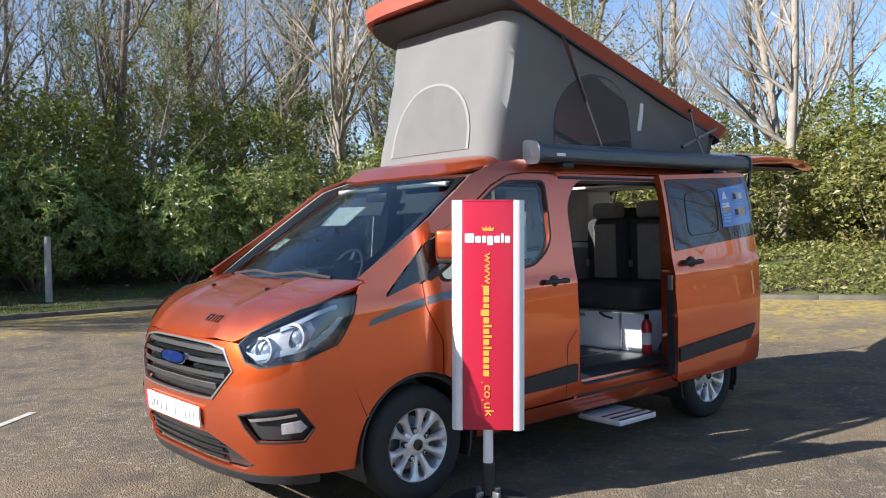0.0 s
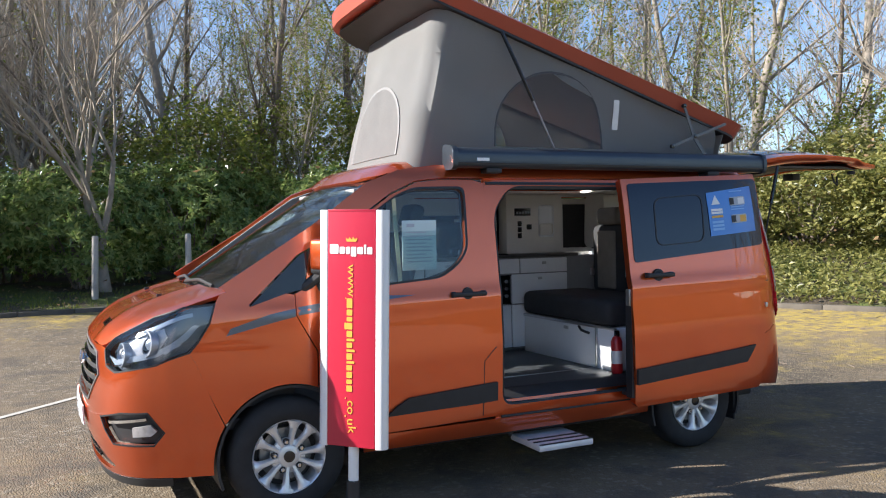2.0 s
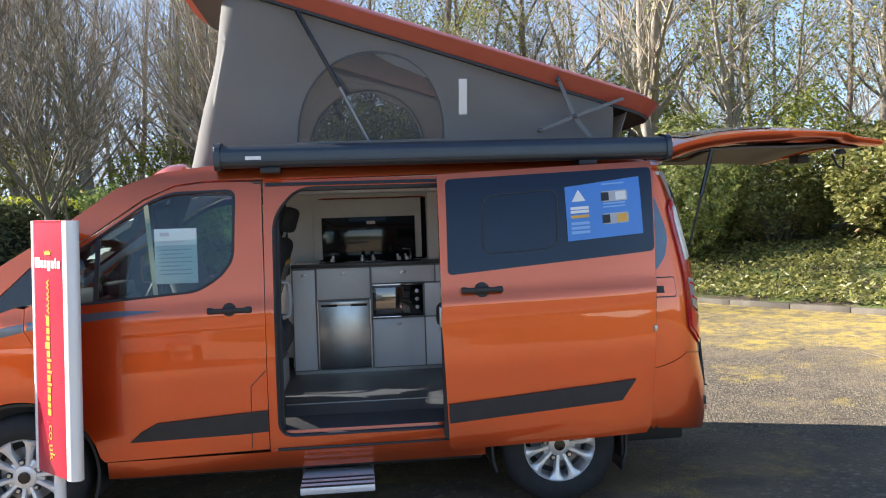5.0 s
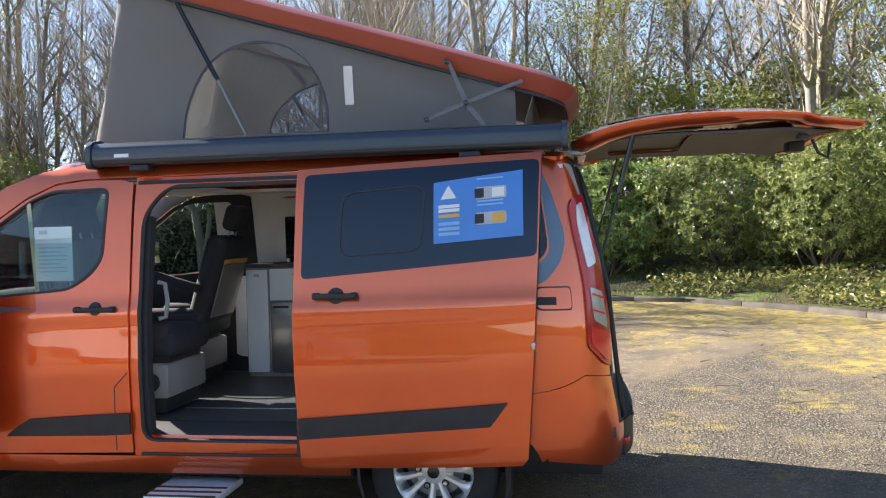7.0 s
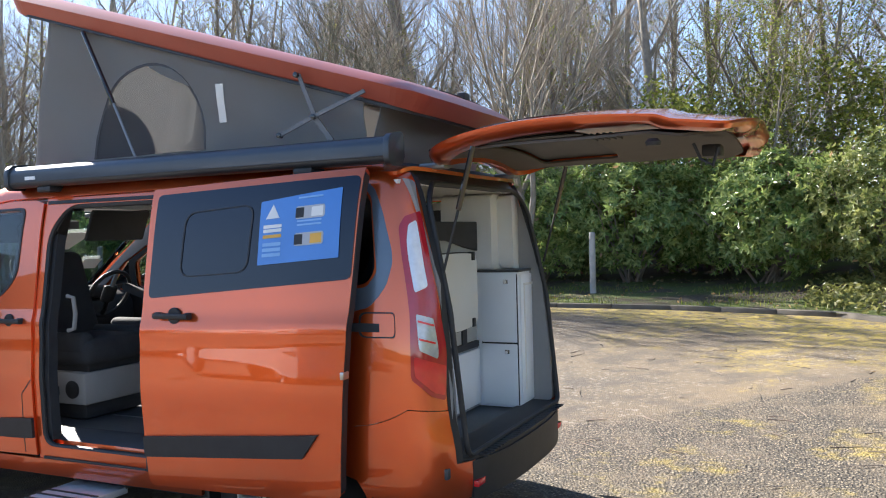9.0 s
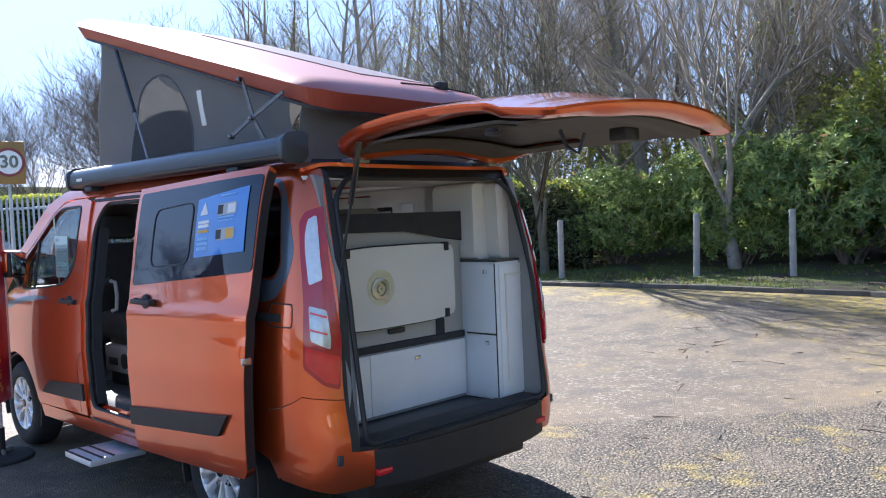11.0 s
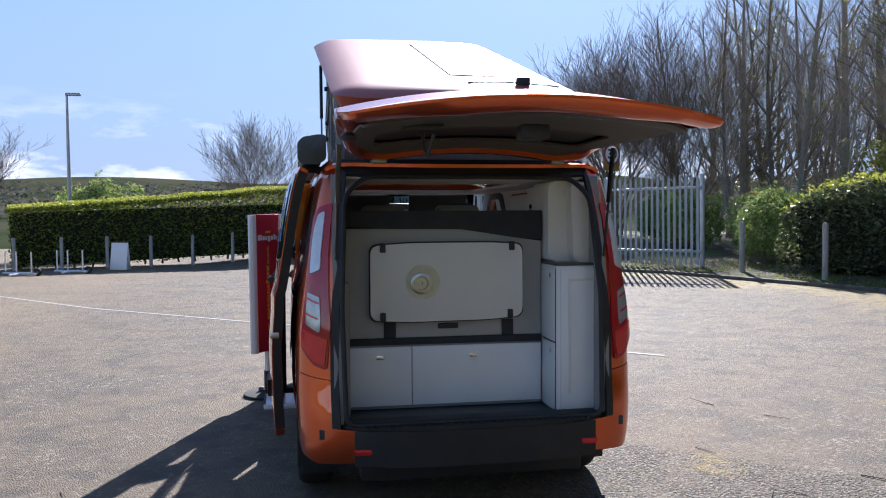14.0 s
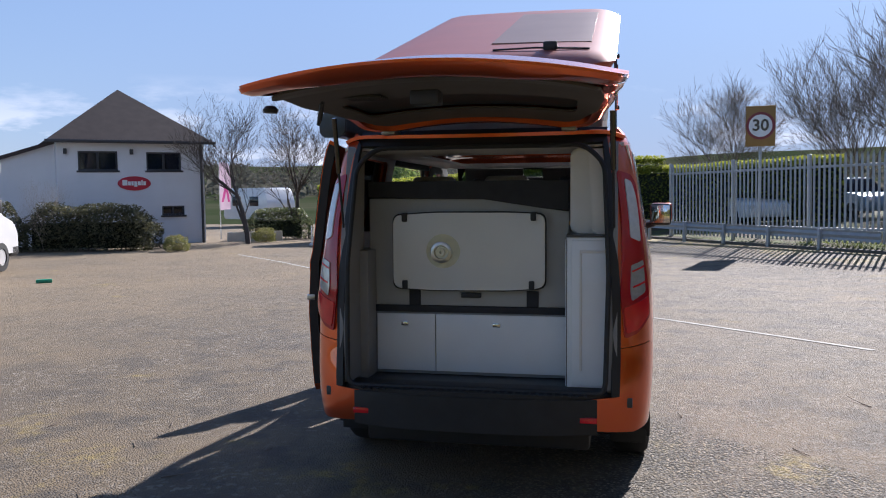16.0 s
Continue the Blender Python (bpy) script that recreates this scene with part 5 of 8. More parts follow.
gate_out = rounded([(3.66, -.55), (3.74, -.68), (4.0, -.745), (4.4, -.775), (4.82, -.79), (5.10, -.755), (5.18, -.4), (5.19, 0), (5.18, .4), (5.10, .77), (4.82, .80), (4.4, .785), (4.0, .745), (3.74, .68), (3.66, .55)], .06)
gate = part("tailgate", panel(gate_top, gate_out, (), .07, .022, .0, up), PAINT, van, "orange tailgate raised level with the roof")
gwin = rounded([(3.86, -.60), (4.42, -.66), (4.42, .66), (3.86, .60)], .08)
rim = dense(gate_out, .06)
fb, rows_ = bmesh.new(), []
for x, y in rim:
    tip = smooth01((x - 4.3) / .5) * smooth01((abs(y) - .35) / .4)
    deep, lip, reach = .048 - .024 * tip, .026 - .010 * tip, .05
    top_ = Vector(gate_top(x, y)) - Vector((0, 0, .012))
    inn = Vector((4.35 - x, -y, 0)).normalized()
    rows_.append([fb.verts.new(v) for v in (top_ - inn * .002, top_ + inn * .010 - Vector((0, 0, lip)), top_ + inn * reach - Vector((0, 0, deep)), top_ + inn * (reach + .05) - Vector((0, 0, deep - .005)), top_ + inn * .10 - Vector((0, 0, .012)))])
for a_, b_ in zip(rows_, rows_[1:] + rows_[:1]):
    for i in range(5):
        fb.faces.new([a_[i], a_[(i + 1) % 5], b_[(i + 1) % 5], b_[i]])
part("tailgate_frame", fb, PAINT, gate, "orange folded edge of the tailgate")
part("rear_window", panel(gate_top, gwin, (), .1, .006, .004, up), DARK_GLASS, gate, "dark rear window")
in_line = lambda x, y: (x, y, gate_line(x) + .077 * (1 - (abs(y) / .78) ** 2) - .05 - .05 * math.sin(max(0, min(1, (x - 3.7) / 1.35)) * math.pi))
part("tailgate_lining", panel(in_line, rounded([(3.74, -.55), (4.0, -.66), (4.5, -.70), (4.95, -.68), (5.04, -.55), (5.04, .55), (4.95, .68), (4.5, .70), (4.0, .66), (3.74, .55)], .06), [rounded([(3.90, -.55), (4.36, -.58), (4.36, .58), (3.90, .55)], .07)], .09, .012, .0, up), mat("tailgate_trim", (.085, .076, .070), .7, 0, .1, 6, .04, 200), gate, "grey tailgate trim")
part("window_shade", panel(in_line, rounded([(3.90, -.55), (4.36, -.58), (4.36, .58), (3.90, .55)], .07), (), .12, .01, .02, up), BLACK, gate, "dark window shade")
part("spoiler_lip", tube([gate_top(3.70, y) for y in np.linspace(-.6, .6, 9)], .012, 6), GLOSS_BLACK, gate)
part("tailgate_lock", box(4.90, 4.99, -.06, .06, 1.97, 2.03, .01), BLACK, gate, "black lock")
part("pull_strap", tube([(4.92, -.45, 2.0), (4.95, -.45, 1.93), (5.0, -.44, 1.90), (5.02, -.42, 1.98)], .008, 6), BLACK, gate)
part("rear_wiper", tube([(4.44, .0, gate_top(4.44, 0)[2] + .02), (4.40, .3, gate_top(4.4, .3)[2] + .02)], .012, 6), BLACK, gate)
for k in range(5):
    part("tailgate_vent", box(4.44 + .03 * k, 4.455 + .03 * k, -.52, -.30, in_line(4.5, .4)[2] - .022, in_line(4.5, .4)[2] - .008, .003), BLACK, gate)
part("tailgate_buffer", lathe([(.03, 0), (.035, .015), (.02, .03), (.004, .03)], 2, 16, (4.80, -.735, 1.975)), BLACK, gate)
for s in (-1, 1):
    part("gas_strut", tube([(3.98, s * .73, 2.03), (3.90, s * .735, 1.74)], .014, 8), GLOSS_BLACK, van, "black tailgate gas strut")
    part("gas_strut_rod", tube([(3.90, s * .735, 1.74), (3.815, s * .74, 1.44)], .007, 8), BLACK, van)
    part("gate_hinge", box(3.60, 3.74, s * .5 - .04, s * .5 + .04, 1.955, 1.985, .008), GREY_MET, van)

# ---- inside the van ----
def cushion(x0, x1, y0, y1, z0, z1, r=.05):
    b = box(x0, x1, y0, y1, z0, z1, r, 4)
    return b


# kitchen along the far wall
kit = part("kitchen_unit", box(1.335, 3.30, .565, .86, .575, 1.335, .004), CARCASS_SHADE, van, "pale grey kitchen unit along the far wall")
part("plinth", box(1.34, 3.30, .59, .86, .55, .578), STEEL, kit, smooth=False)
part("worktop", box(1.335, 2.98, .545, .87, 1.335, 1.362, .006), WORKTOP, kit, "dark worktop")
for x0, x1, z0, z1 in ((1.345, 1.505, .585, 1.32), (1.52, 1.905, 1.10, 1.325), (1.92, 2.385, 1.205, 1.325), (1.92, 2.30, .585, .94), (2.31, 2.72, .585, .94), (2.395, 2.86, 1.205, 1.325), (2.31, 2.86, .95, 1.195)):
    part("cupboard_front", box(x0, x1, .548, .566, z0, z1, .004), CUPBOARD, kit)
    part("catch", box((x0 + x1) / 2 - .02, (x0 + x1) / 2 + .02, .542, .549, z1 - .05, z1 - .028, .003), STEEL, kit, "small chrome catch")
fr = part("fridge", box(1.525, 1.90, .545, .57, .59, 1.085, .008), STEEL, kit, "steel-fronted fridge")
part("fridge_trim", box(1.527, 1.898, .538, .547, 1.05, 1.082, .004), STEEL, fr)
part("fridge_handle", box(1.545, 1.66, .535, .545, 1.045, 1.062, .003), BLACK, fr)
part("fridge_handle", box(1.76, 1.88, .535, .545, 1.045, 1.062, .003), BLACK, fr)
for a, b_ in (((1.517, 1.525), (.585, 1.09)), ((1.90, 1.908), (.585, 1.09))):
    part("fridge_edge", box(a[0], a[1], .540, .57, b_[0], b_[1]), STEEL, fr, smooth=False)
mw = part("microwave", box(1.925, 2.295, .545, .575, .955, 1.195, .008), GLOSS_BLACK, kit, "built-in microwave oven with mirrored door")
part("microwave_door", box(1.94, 2.20, .538, .547, .975, 1.175, .006), mat("mirror_dark", (.25, .23, .21), .06, .8, .1, 4), mw)
part("microwave_trim", box(1.92, 2.30, .536, .546, 1.185, 1.198, .003), CHROME, mw)
part("microwave_trim", box(1.92, 2.30, .536, .546, .950, .960, .003), CHROME, mw)
for k in range(3):
    part("microwave_knob", lathe([(.014, .546), (.014, .530), (.003, .528)], 1, 12, (2.25, 0, 1.02 + .06 * k)), STEEL, mw)
hob = part("hob_lid", box(1.56, 2.27, .795, .803, 1.375, 1.70, .003), GLOSS_BLACK, kit, "black glass hob lid, folded up")
part("hob", box(1.54, 2.29, .57, .80, 1.362, 1.372, .003), GLOSS_BLACK, kit, "black glass hob")
part("lid_mark", box(1.90, 1.965, .791, .796, 1.645, 1.668), PAPER, hob, smooth=False)
for x in (1.64, 1.86, 1.94, 2.13, 2.19):
    part("hob_knob", lathe([(.016, 0), (.016, .022), (.006, .026)], 2, 12, (x, .62, 1.372)), STEEL, hob)
    part("lid_clip", box(x - .008, x + .008, .788, .796, 1.378, 1.41, .002), STEEL, hob)
part("tap", tube([(2.22, .70, 1.372), (2.22, .70, 1.44), (2.16, .66, 1.45)], .008, 8), CHROME, kit, "chrome tap")
ctl = part("control_panel", box(2.36, 2.93, .715, .86, 1.362, 1.875, .012), LINING, van, "pale upright panel with controls and sockets")
part("display", box(2.44, 2.60, .708, .717, 1.69, 1.755, .004), GLOSS_BLACK, ctl, "black control display")
for k in range(5):
    part("button", box(2.455 + .028 * k, 2.475 + .028 * k, .704, .710, 1.705, 1.725, .002), GREY_MET, ctl)
for k in range(3):
    part("socket", box(2.47, 2.51, .708, .717, 1.495 + .052 * k, 1.54 + .052 * k, .004), GLOSS_BLACK, ctl, "black socket")
part("switch", box(2.56, 2.61, .708, .717, 1.57, 1.615, .004), GLOSS_BLACK, ctl)
part("door_outline", box(2.68, 2.83, .711, .717, 1.50, 1.78, .02), CUPBOARD, ctl)
part("door_outline", box(2.69, 2.82, .708, .713, 1.52, 1.62, .015), LINING, ctl)
part("blind_frame", box(2.95, 3.42, .80, .815, 1.36, 1.84, .01), LINING, van, "pale blind frame")
part("blind", box(2.99, 3.38, .795, .802, 1.40, 1.79, .004), BLACK, van, "dark window blind")
part("blind", box(1.50, 2.32, .815, .825, 1.38, 1.84, .004), LINING, van)
# bench seat
part("bench_base", box(2.42, 3.02, -.70, .54, .55, .86, .006), CUPBOARD, van, "pale grey bench base")
part("bench_edge", box(2.41, 2.43, -.71, .54, .845, .868, .003), STEEL, van)
part("bench_catch", box(2.405, 2.42, -.12, -.07, .80, .825, .003), STEEL, van)
part("bench_hinge", tube([(2.39, -.30, .84), (2.37, -.36, .82), (2.40, -.42, .80)], .010, 6), BLACK, van)
part("bench_leg", box(2.40, 2.42, -.50, -.485, .56, .85, .003), STEEL, van)
part("bench_cushion", cushion(2.38, 3.0, -.68, .52, .87, 1.06, .06), SEAT, van, "charcoal bench cushion")
for y in (-.40, .07):
    bk = part("bench_back", cushion(2.93, 3.10, y - .225, y + .225, 1.03, 1.60, .06), SEAT, van, "charcoal and taupe bench backrest")
    part("back_panel", cushion(2.915, 2.95, y - .12, y + .12, 1.08, 1.55, .015), SEAT_GREY, bk)
    part("headrest", cushion(2.92, 3.06, y - .14, y + .14, 1.60, 1.74, .04), SEAT_GREY, bk, "taupe headrest")
    part("belt_guide", box(2.90, 2.93, y + .17, y + .20, 1.18, 1.24, .006), STEEL, bk)
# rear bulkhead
bulk = part("rear_cupboard", box(3.14, 3.46, -.66, .487, .555, .925, .004), CARCASS_SHADE, van, "pale grey cupboard facing the tailgate")
for y0, y1 in ((-.652, -.2965), (-.2915, .482)):
    part("cupboard_door", box(3.458, 3.474, y0, y1, .575, .915, .004), CUPBOARD, bulk)
for y in (-.48, .07):
    part("catch", box(3.473, 3.480, y - .022, y + .022, .845, .868, .003), CHROME, bulk, "small chrome catch")
part("bulkhead_strip", box(3.30, 3.47, -.70, .487, .925, .965, .006), SEAT, van, "dark cushion edge")
part("rear_panel", box(3.42, 3.455, -.70, .487, .965, 1.60, .006), mat("rear_board", (.42, .42, .40), .7, 0, .06, 5), van, "pale grey board behind the table")
part("bed_cushion", prism([(-.70, 1.60), (-.70, 1.70), (.0, 1.70), (.487, 1.70), (.487, 1.52), (.30, 1.545), (0, 1.60)], 0, 3.40, 3.475, .008), SEAT, van, "dark folded bed cushion")
tab = part("table_top", prism(rounded([(-.535, 1.075), (-.535, 1.50), (-.30, 1.515), (.15, 1.515), (.355, 1.505), (.355, 1.085), (.15, 1.068), (-.3, 1.064)], .05, 5), 0, 3.500, 3.522, .004), WHITE, van, "white table top clipped upright to the board")
part("table_edge", prism(rounded([(-.543, 1.067), (-.543, 1.508), (-.30, 1.523), (.15, 1.523), (.363, 1.513), (.363, 1.077), (.15, 1.060), (-.3, 1.056)], .05, 5), 0, 3.497, 3.503), BLACK, tab)
part("table_socket", lathe([(.062, 3.522), (.062, 3.532), (.05, 3.536), (.04, 3.536), (.036, 3.526), (.024, 3.526), (.022, 3.536), (.008, 3.536), (.006, 3.528), (.001, 3.528)], 0, 28, (0, -.245, 1.285)), STEEL, tab, "round leg socket")
part("table_stain", lathe([(.10, 3.5215), (.10, 3.5232), (.002, 3.5232)], 0, 24, (0, -.235, 1.292)), mat("worn_patch", (.62, .60, .42), .6, 0, .12, 20), tab, "yellowed patch round the socket")
for y, z in ((-.465, 1.485), (.29, 1.49), (.28, 1.095), (-.465, 1.09)):
    part("table_clip", box(3.49, 3.535, y - .016, y + .016, z - .022, z + .03, .006), BLACK, tab, "black clip")
part("board_catch", box(3.455, 3.475, -.14, -.02, 1.015, 1.045, .006), BLACK, van)
for y in (-.42, .28):
    part("board_strap", box(3.455, 3.465, y - .035, y + .035, .965, 1.06, .004), SEAT, van)
# tall unit at the rear
tall = part("tall_unit", box(3.30, 3.73, .492, .84, .555, 1.385, .006), CUPBOARD, van, "pale grey tall cupboard beside the tailgate")
for z0, z1 in ((.57, .945), (.955, 1.375)):
    part("tall_door", box(3.49, 3.72, .483, .494, z0, z1, .004), CUPBOARD, tall)
    part("catch", box(3.64, 3.67, .478, .485, z1 - .06, z1 - .035, .003), CHROME, tall)
# Black strips painted as shade in the gaps round the doors
part("door_gap_shade", box(3.486, 3.7235, .4885, .4925, .9435, .9565), BLACK, tall)
part("door_gap_shade", box(3.7195, 3.7265, .4885, .4925, .572, 1.373), BLACK, tall)
part("end_panel", box(3.728, 3.742, .515, .81, .58, 1.37, .006), CUPBOARD, tall)
part("end_trim", box(3.736, 3.748, .56, .572, .66, 1.30, .003), LINING, tall)
part("end_trim", box(3.736, 3.750, .755, .775, .62, 1.34, .004), STEEL, tall)
part("end_trim", box(3.736, 3.748, .56, .765, 1.30, 1.315, .003), LINING, tall)
part("tall_top", box(3.30, 3.74, .487, .82, 1.385, 1.40, .004), WORKTOP, tall)
part("upper_locker", prism(rounded([(.50, 1.40), (.50, 1.87), (.78, 1.87), (.80, 1.40)], .04), 0, 3.22, 3.56, .02), LINING, van, "pale lined upper locker")
part("upper_locker", prism(rounded([(.62, 1.40), (.60, 1.86), (.76, 1.86), (.79, 1.40)], .03), 0, 3.56, 3.66, .02), LINING, van)
part("wheel_box", box(3.30, 3.62, -.80, -.66, .55, 1.30, .01), SEAT_BASE, van, "grey side trim in the boot")
# cab
part("dashboard", prism(rounded([(-.36, 1.22), (-.20, 1.24), (.05, 1.25), (.20, 1.20), (.22, 1.0), (.10, .85), (.05, .62), (-.36, .62)], .05), 1, -.84, .84, .02), BLACK, van, "black dashboard")
part("dash_pod", box(.08, .24, .22, .58, 1.20, 1.30, .03, 3), BLACK, van)
part("dash_screen", box(.14, .17, -.10, .12, 1.22, 1.36, .008), GLOSS_BLACK, van)
part("cab_floor", box(-.36, .75, -.84, .84, .50, .56, .004), BLACK, van)
sw = Matrix.Translation((.42, .40, 1.24)) @ Euler((0, radians(-62), 0)).to_matrix().to_4x4()
ring_pts = [(.19 * math.cos(a * math.pi / 16), .19 * math.sin(a * math.pi / 16), 0) for a in range(33)]
swo = part("steering_wheel", tube(ring_pts, .016, 8, ends=False), BLACK, van, "black steering wheel", m=sw)
part("wheel_boss", box(-.07, .07, -.06, .06, -.02, .025, .02, 3), BLACK, swo)
part("wheel_spoke", box(-.18, .18, -.018, .018, -.012, .006, .005), GREY_MET, swo)
part("wheel_spoke", box(-.18, -.02, -.018, .018, -.012, .006, .005), BLACK, swo)


def cab_seat(y, turned):
    """A cab seat on its swivel base; turned: it faces the rear."""
    dx = 0 if turned else -.22
    seat = part("cab_seat", box(.92 + dx, 1.36 + dx, y - .25, y + .25, .645, .845, .02), SEAT_BASE, van, "charcoal cab seat on a pale swivel base" + (", turned to face the rear" if turned else ""))
    part("seat_vent", box(1.00 + dx, 1.14 + dx, y - .256, y - .249, .70, .755, .004), BLACK, seat)
    part("seat_foot", box(.95 + dx, 1.33 + dx, y - .22, y + .22, .555, .65, .01), BLACK, seat, "black seat foot")
    part("seat_speaker", lathe([(.055, y - .250), (.055, y - .258), (.02, y - .262), (.002, y - .262)], 1, 20, (1.255 + dx, 0, .74)), BLACK, seat)
    spin = Matrix.Translation((1.13 + dx, y, 0)) @ pose(0, 0, 0, 0, 0, 180 if turned else 0)
    tilt = spin @ Matrix.Translation((.20, 0, 1.0)) @ pose(0, 0, 0, 0, 17, 0)
    part("seat_cushion", cushion(-.27, .27, -.26, .26, .88, 1.05, .06), SEAT, seat, "charcoal seat cushion", m=spin)
    part("seat_plinth", box(-.22, .20, -.21, .21, .84, .90, .015), BLACK, seat, m=spin)
    for s in (-1, 1):
        part("seat_bolster", cushion(-.24, .22, s * .215 - .05, s * .215 + .05, .95, 1.085, .04), SEAT, seat, m=spin)
    part("backrest", cushion(-.06, .09, -.25, .25, -.02, .60, .06), SEAT, seat, "charcoal backrest with taupe rear panel", m=tilt)
    part("back_panel", cushion(.075, .10, -.19, .19, .04, .42, .012), SEAT_GREY, seat, "taupe rear panel", m=tilt)
    part("back_stripe", cushion(.076, .101, -.19, .19, .42, .455, .010), YELLOW_BED, seat, "amber stripe", m=tilt)
    part("headrest", cushion(-.03, .08, -.13, .13, .64, .82, .04), SEAT, seat, "charcoal headrest", m=tilt)
    part("armrest", cushion(-.34, .02, .25 if turned else -.31, .31 if turned else -.25, .20, .26, .025), SEAT, seat, m=tilt)
    for s in (-.06, .06):
        part("headrest_post", tube([(.02, s, .58), (.02, s, .68)], .006, 6), STEEL, seat, m=tilt)


cab_seat(-.42, True)
cab_seat(.42, False)
part("door_card", box(.30, 1.10, -.925, -.90, .65, 1.22, .02), BLACK, van)
part("door_card", box(.30, 1.10, .90, .925, .65, 1.22, .02), BLACK, van)
card = part("window_card", box(.72, .945, -.905, -.900, 1.345, 1.645, .002), mat("pale_green_paper", (.66, .76, .72), .8, 0, .03, 6), van, "pale printed notice inside the door window")
part("card_mark", box(.75, .80, -.9075, -.9055, 1.605, 1.625), PRINT_GREY, card, smooth=False)
for k in range(9):
    part("card_line", box(.745, .745 + (.17 if k % 3 else .13), -.9075, -.9055, 1.57 - .022 * k, 1.577 - .022 * k), PRINT_GREY, card, smooth=False)
part("seat_belt", prism([(.70, 1.27), (.725, 1.27), (.69, 1.78), (.665, 1.78)], 1, -.885, -.882), mat("belt_yellow", (.55, .53, .34), .7, 0, .06, 10), van, "pale belt strap")
part("rear_view_mirror", box(.42, .45, -.12, .12, 1.74, 1.80, .012), BLACK, van)
part("added_sun_visor", box(.52, .60, .10, .62, 1.82, 1.85, .01), SEAT_BASE, van)
part("added_sun_visor", box(.52, .60, -.62, -.10, 1.82, 1.85, .01), SEAT_BASE, van)

# fire extinguisher by the door
ext = tagged(new("fire_extinguisher"), "small red fire extinguisher standing by the side door", "fire extinguisher")
ext.matrix_world = VAN_POSE @ Matrix.Translation((2.40, -.745, .554))
part("cylinder", lathe([(.001, 0), (.036, 0), (.04, .01), (.04, .22), (.03, .25), (.014, .262), (.001, .264)], 2, 20), EXT_RED, ext)
part("valve", box(-.015, .02, -.012, .012, .258, .30, .005), GLOSS_BLACK, ext)
part("label_band", lathe([(.0405, .07), (.0412, .08), (.0412, .15), (.0405, .16)], 2, 20, close=True), SIGN_WHITE, ext)

# ---- trees, shrubs, hedges ----
BARK = mat("grey_bark", (.28, .245, .20), .9, 0, .3, 7, .3, 30)
BARK_DARK = mat("dark_bark", (.19, .15, .12), .9, 0, .3, 7, .3, 30)
TWIG = mat("twig", (.36, .30, .235), .9, 0, .25, 4)


def leaf_mat(name, c1, c2, rough=.45):
    m = bpy.data.materials.new(name)
    m.use_nodes = True
    n, l = m.node_tree.nodes, m.node_tree.links
    b = n["Principled BSDF"]
    geo, mx, tr, ms = n.new("ShaderNodeNewGeometry"), n.new("ShaderNodeMixRGB"), n.new("ShaderNodeBsdfTranslucent"), n.new("ShaderNodeMixShader")
    mx.inputs["Color1"].default_value, mx.inputs["Color2"].default_value = (*c1, 1), (*c2, 1)
    l.new(geo.outputs["Random Per Island"], mx.inputs["Fac"])
    l.new(mx.outputs["Color"], b.inputs["Base Color"])
    l.new(mx.outputs["Color"], tr.inputs["Color"])
    b.inputs["Roughness"].default_value = rough
    ms.inputs["Fac"].default_value = .48
    l.new(b.outputs["BSDF"], ms.inputs[1])
    l.new(tr.outputs["BSDF"], ms.inputs[2])
    l.new(ms.outputs["Shader"], n["Material Output"].inputs["Surface"])
    return m


LEAF_LAUREL = leaf_mat("laurel_leaf", (.10, .18, .045), (.40, .46, .15), .22)
LEAF_BRIGHT = leaf_mat("variegated_leaf", (.11, .16, .035), (.42, .43, .15), .34)
LEAF_IVY = leaf_mat("ivy_leaf", (.09, .11, .025), (.36, .34, .11), .4)
LEAF_SPRING = leaf_mat("spring_leaf", (.12, .16, .025), (.32, .33, .07), .5)
LEAF_DULL = leaf_mat("dull_hedge_leaf", (.045, .065, .025), (.20, .22, .10), .36)
LEAF_HEDGE = leaf_mat("hedge_leaf", (.10, .15, .02), (.34, .36, .05), .5)
LEAF_DRY = leaf_mat("dry_leaf", (.18, .11, .05), (.45, .31, .16), .7)
GRASS = leaf_mat("grass_blade", (.08, .13, .015), (.26, .28, .05), .6)


def pydata(name, verts, faces, material, parent=None, label="", smooth=False):
    me = bpy.data.meshes.new(name)
    me.from_pydata(verts, [], faces)
    me.update()
    if smooth:
        me.shade_smooth()
    me.materials.append(material)
    ob = new(name, me)
    ob.parent = parent
    if label:
        ob["label"] = label
    return ob


def limb(verts, faces, p, d, length, r0, r1, sides, rng, bend=.12, steps=3):
    """A tapering, bending branch; gives back its points and directions."""
    ref = d.orthogonal().normalized()
    k0, marks = None, []
    for i in range(steps + 1):
        t = i / steps
        r = r0 + (r1 - r0) * t
        side = (ref - d * ref.dot(d)).normalized()
        upv = d.cross(side)
        k = len(verts)
        for j in range(sides):
            a = 2 * math.pi * j / sides
            q = p + (side * math.cos(a) + upv * math.sin(a)) * r
            verts.append((q.x, q.y, q.z))
        if k0 is not None:
            for j in range(sides):
                faces.append((k0 + j, k0 + (j + 1) % sides, k + (j + 1) % sides, k + j))
        k0 = k
        marks.append((p.copy(), d.copy(), r))
        if i < steps:
            d = (d + Vector((rng.uniform(-bend, bend), rng.uniform(-bend, bend), rng.uniform(-bend * .3, bend * .7)))).normalized()
            p = p + d * (length / steps)
    return marks


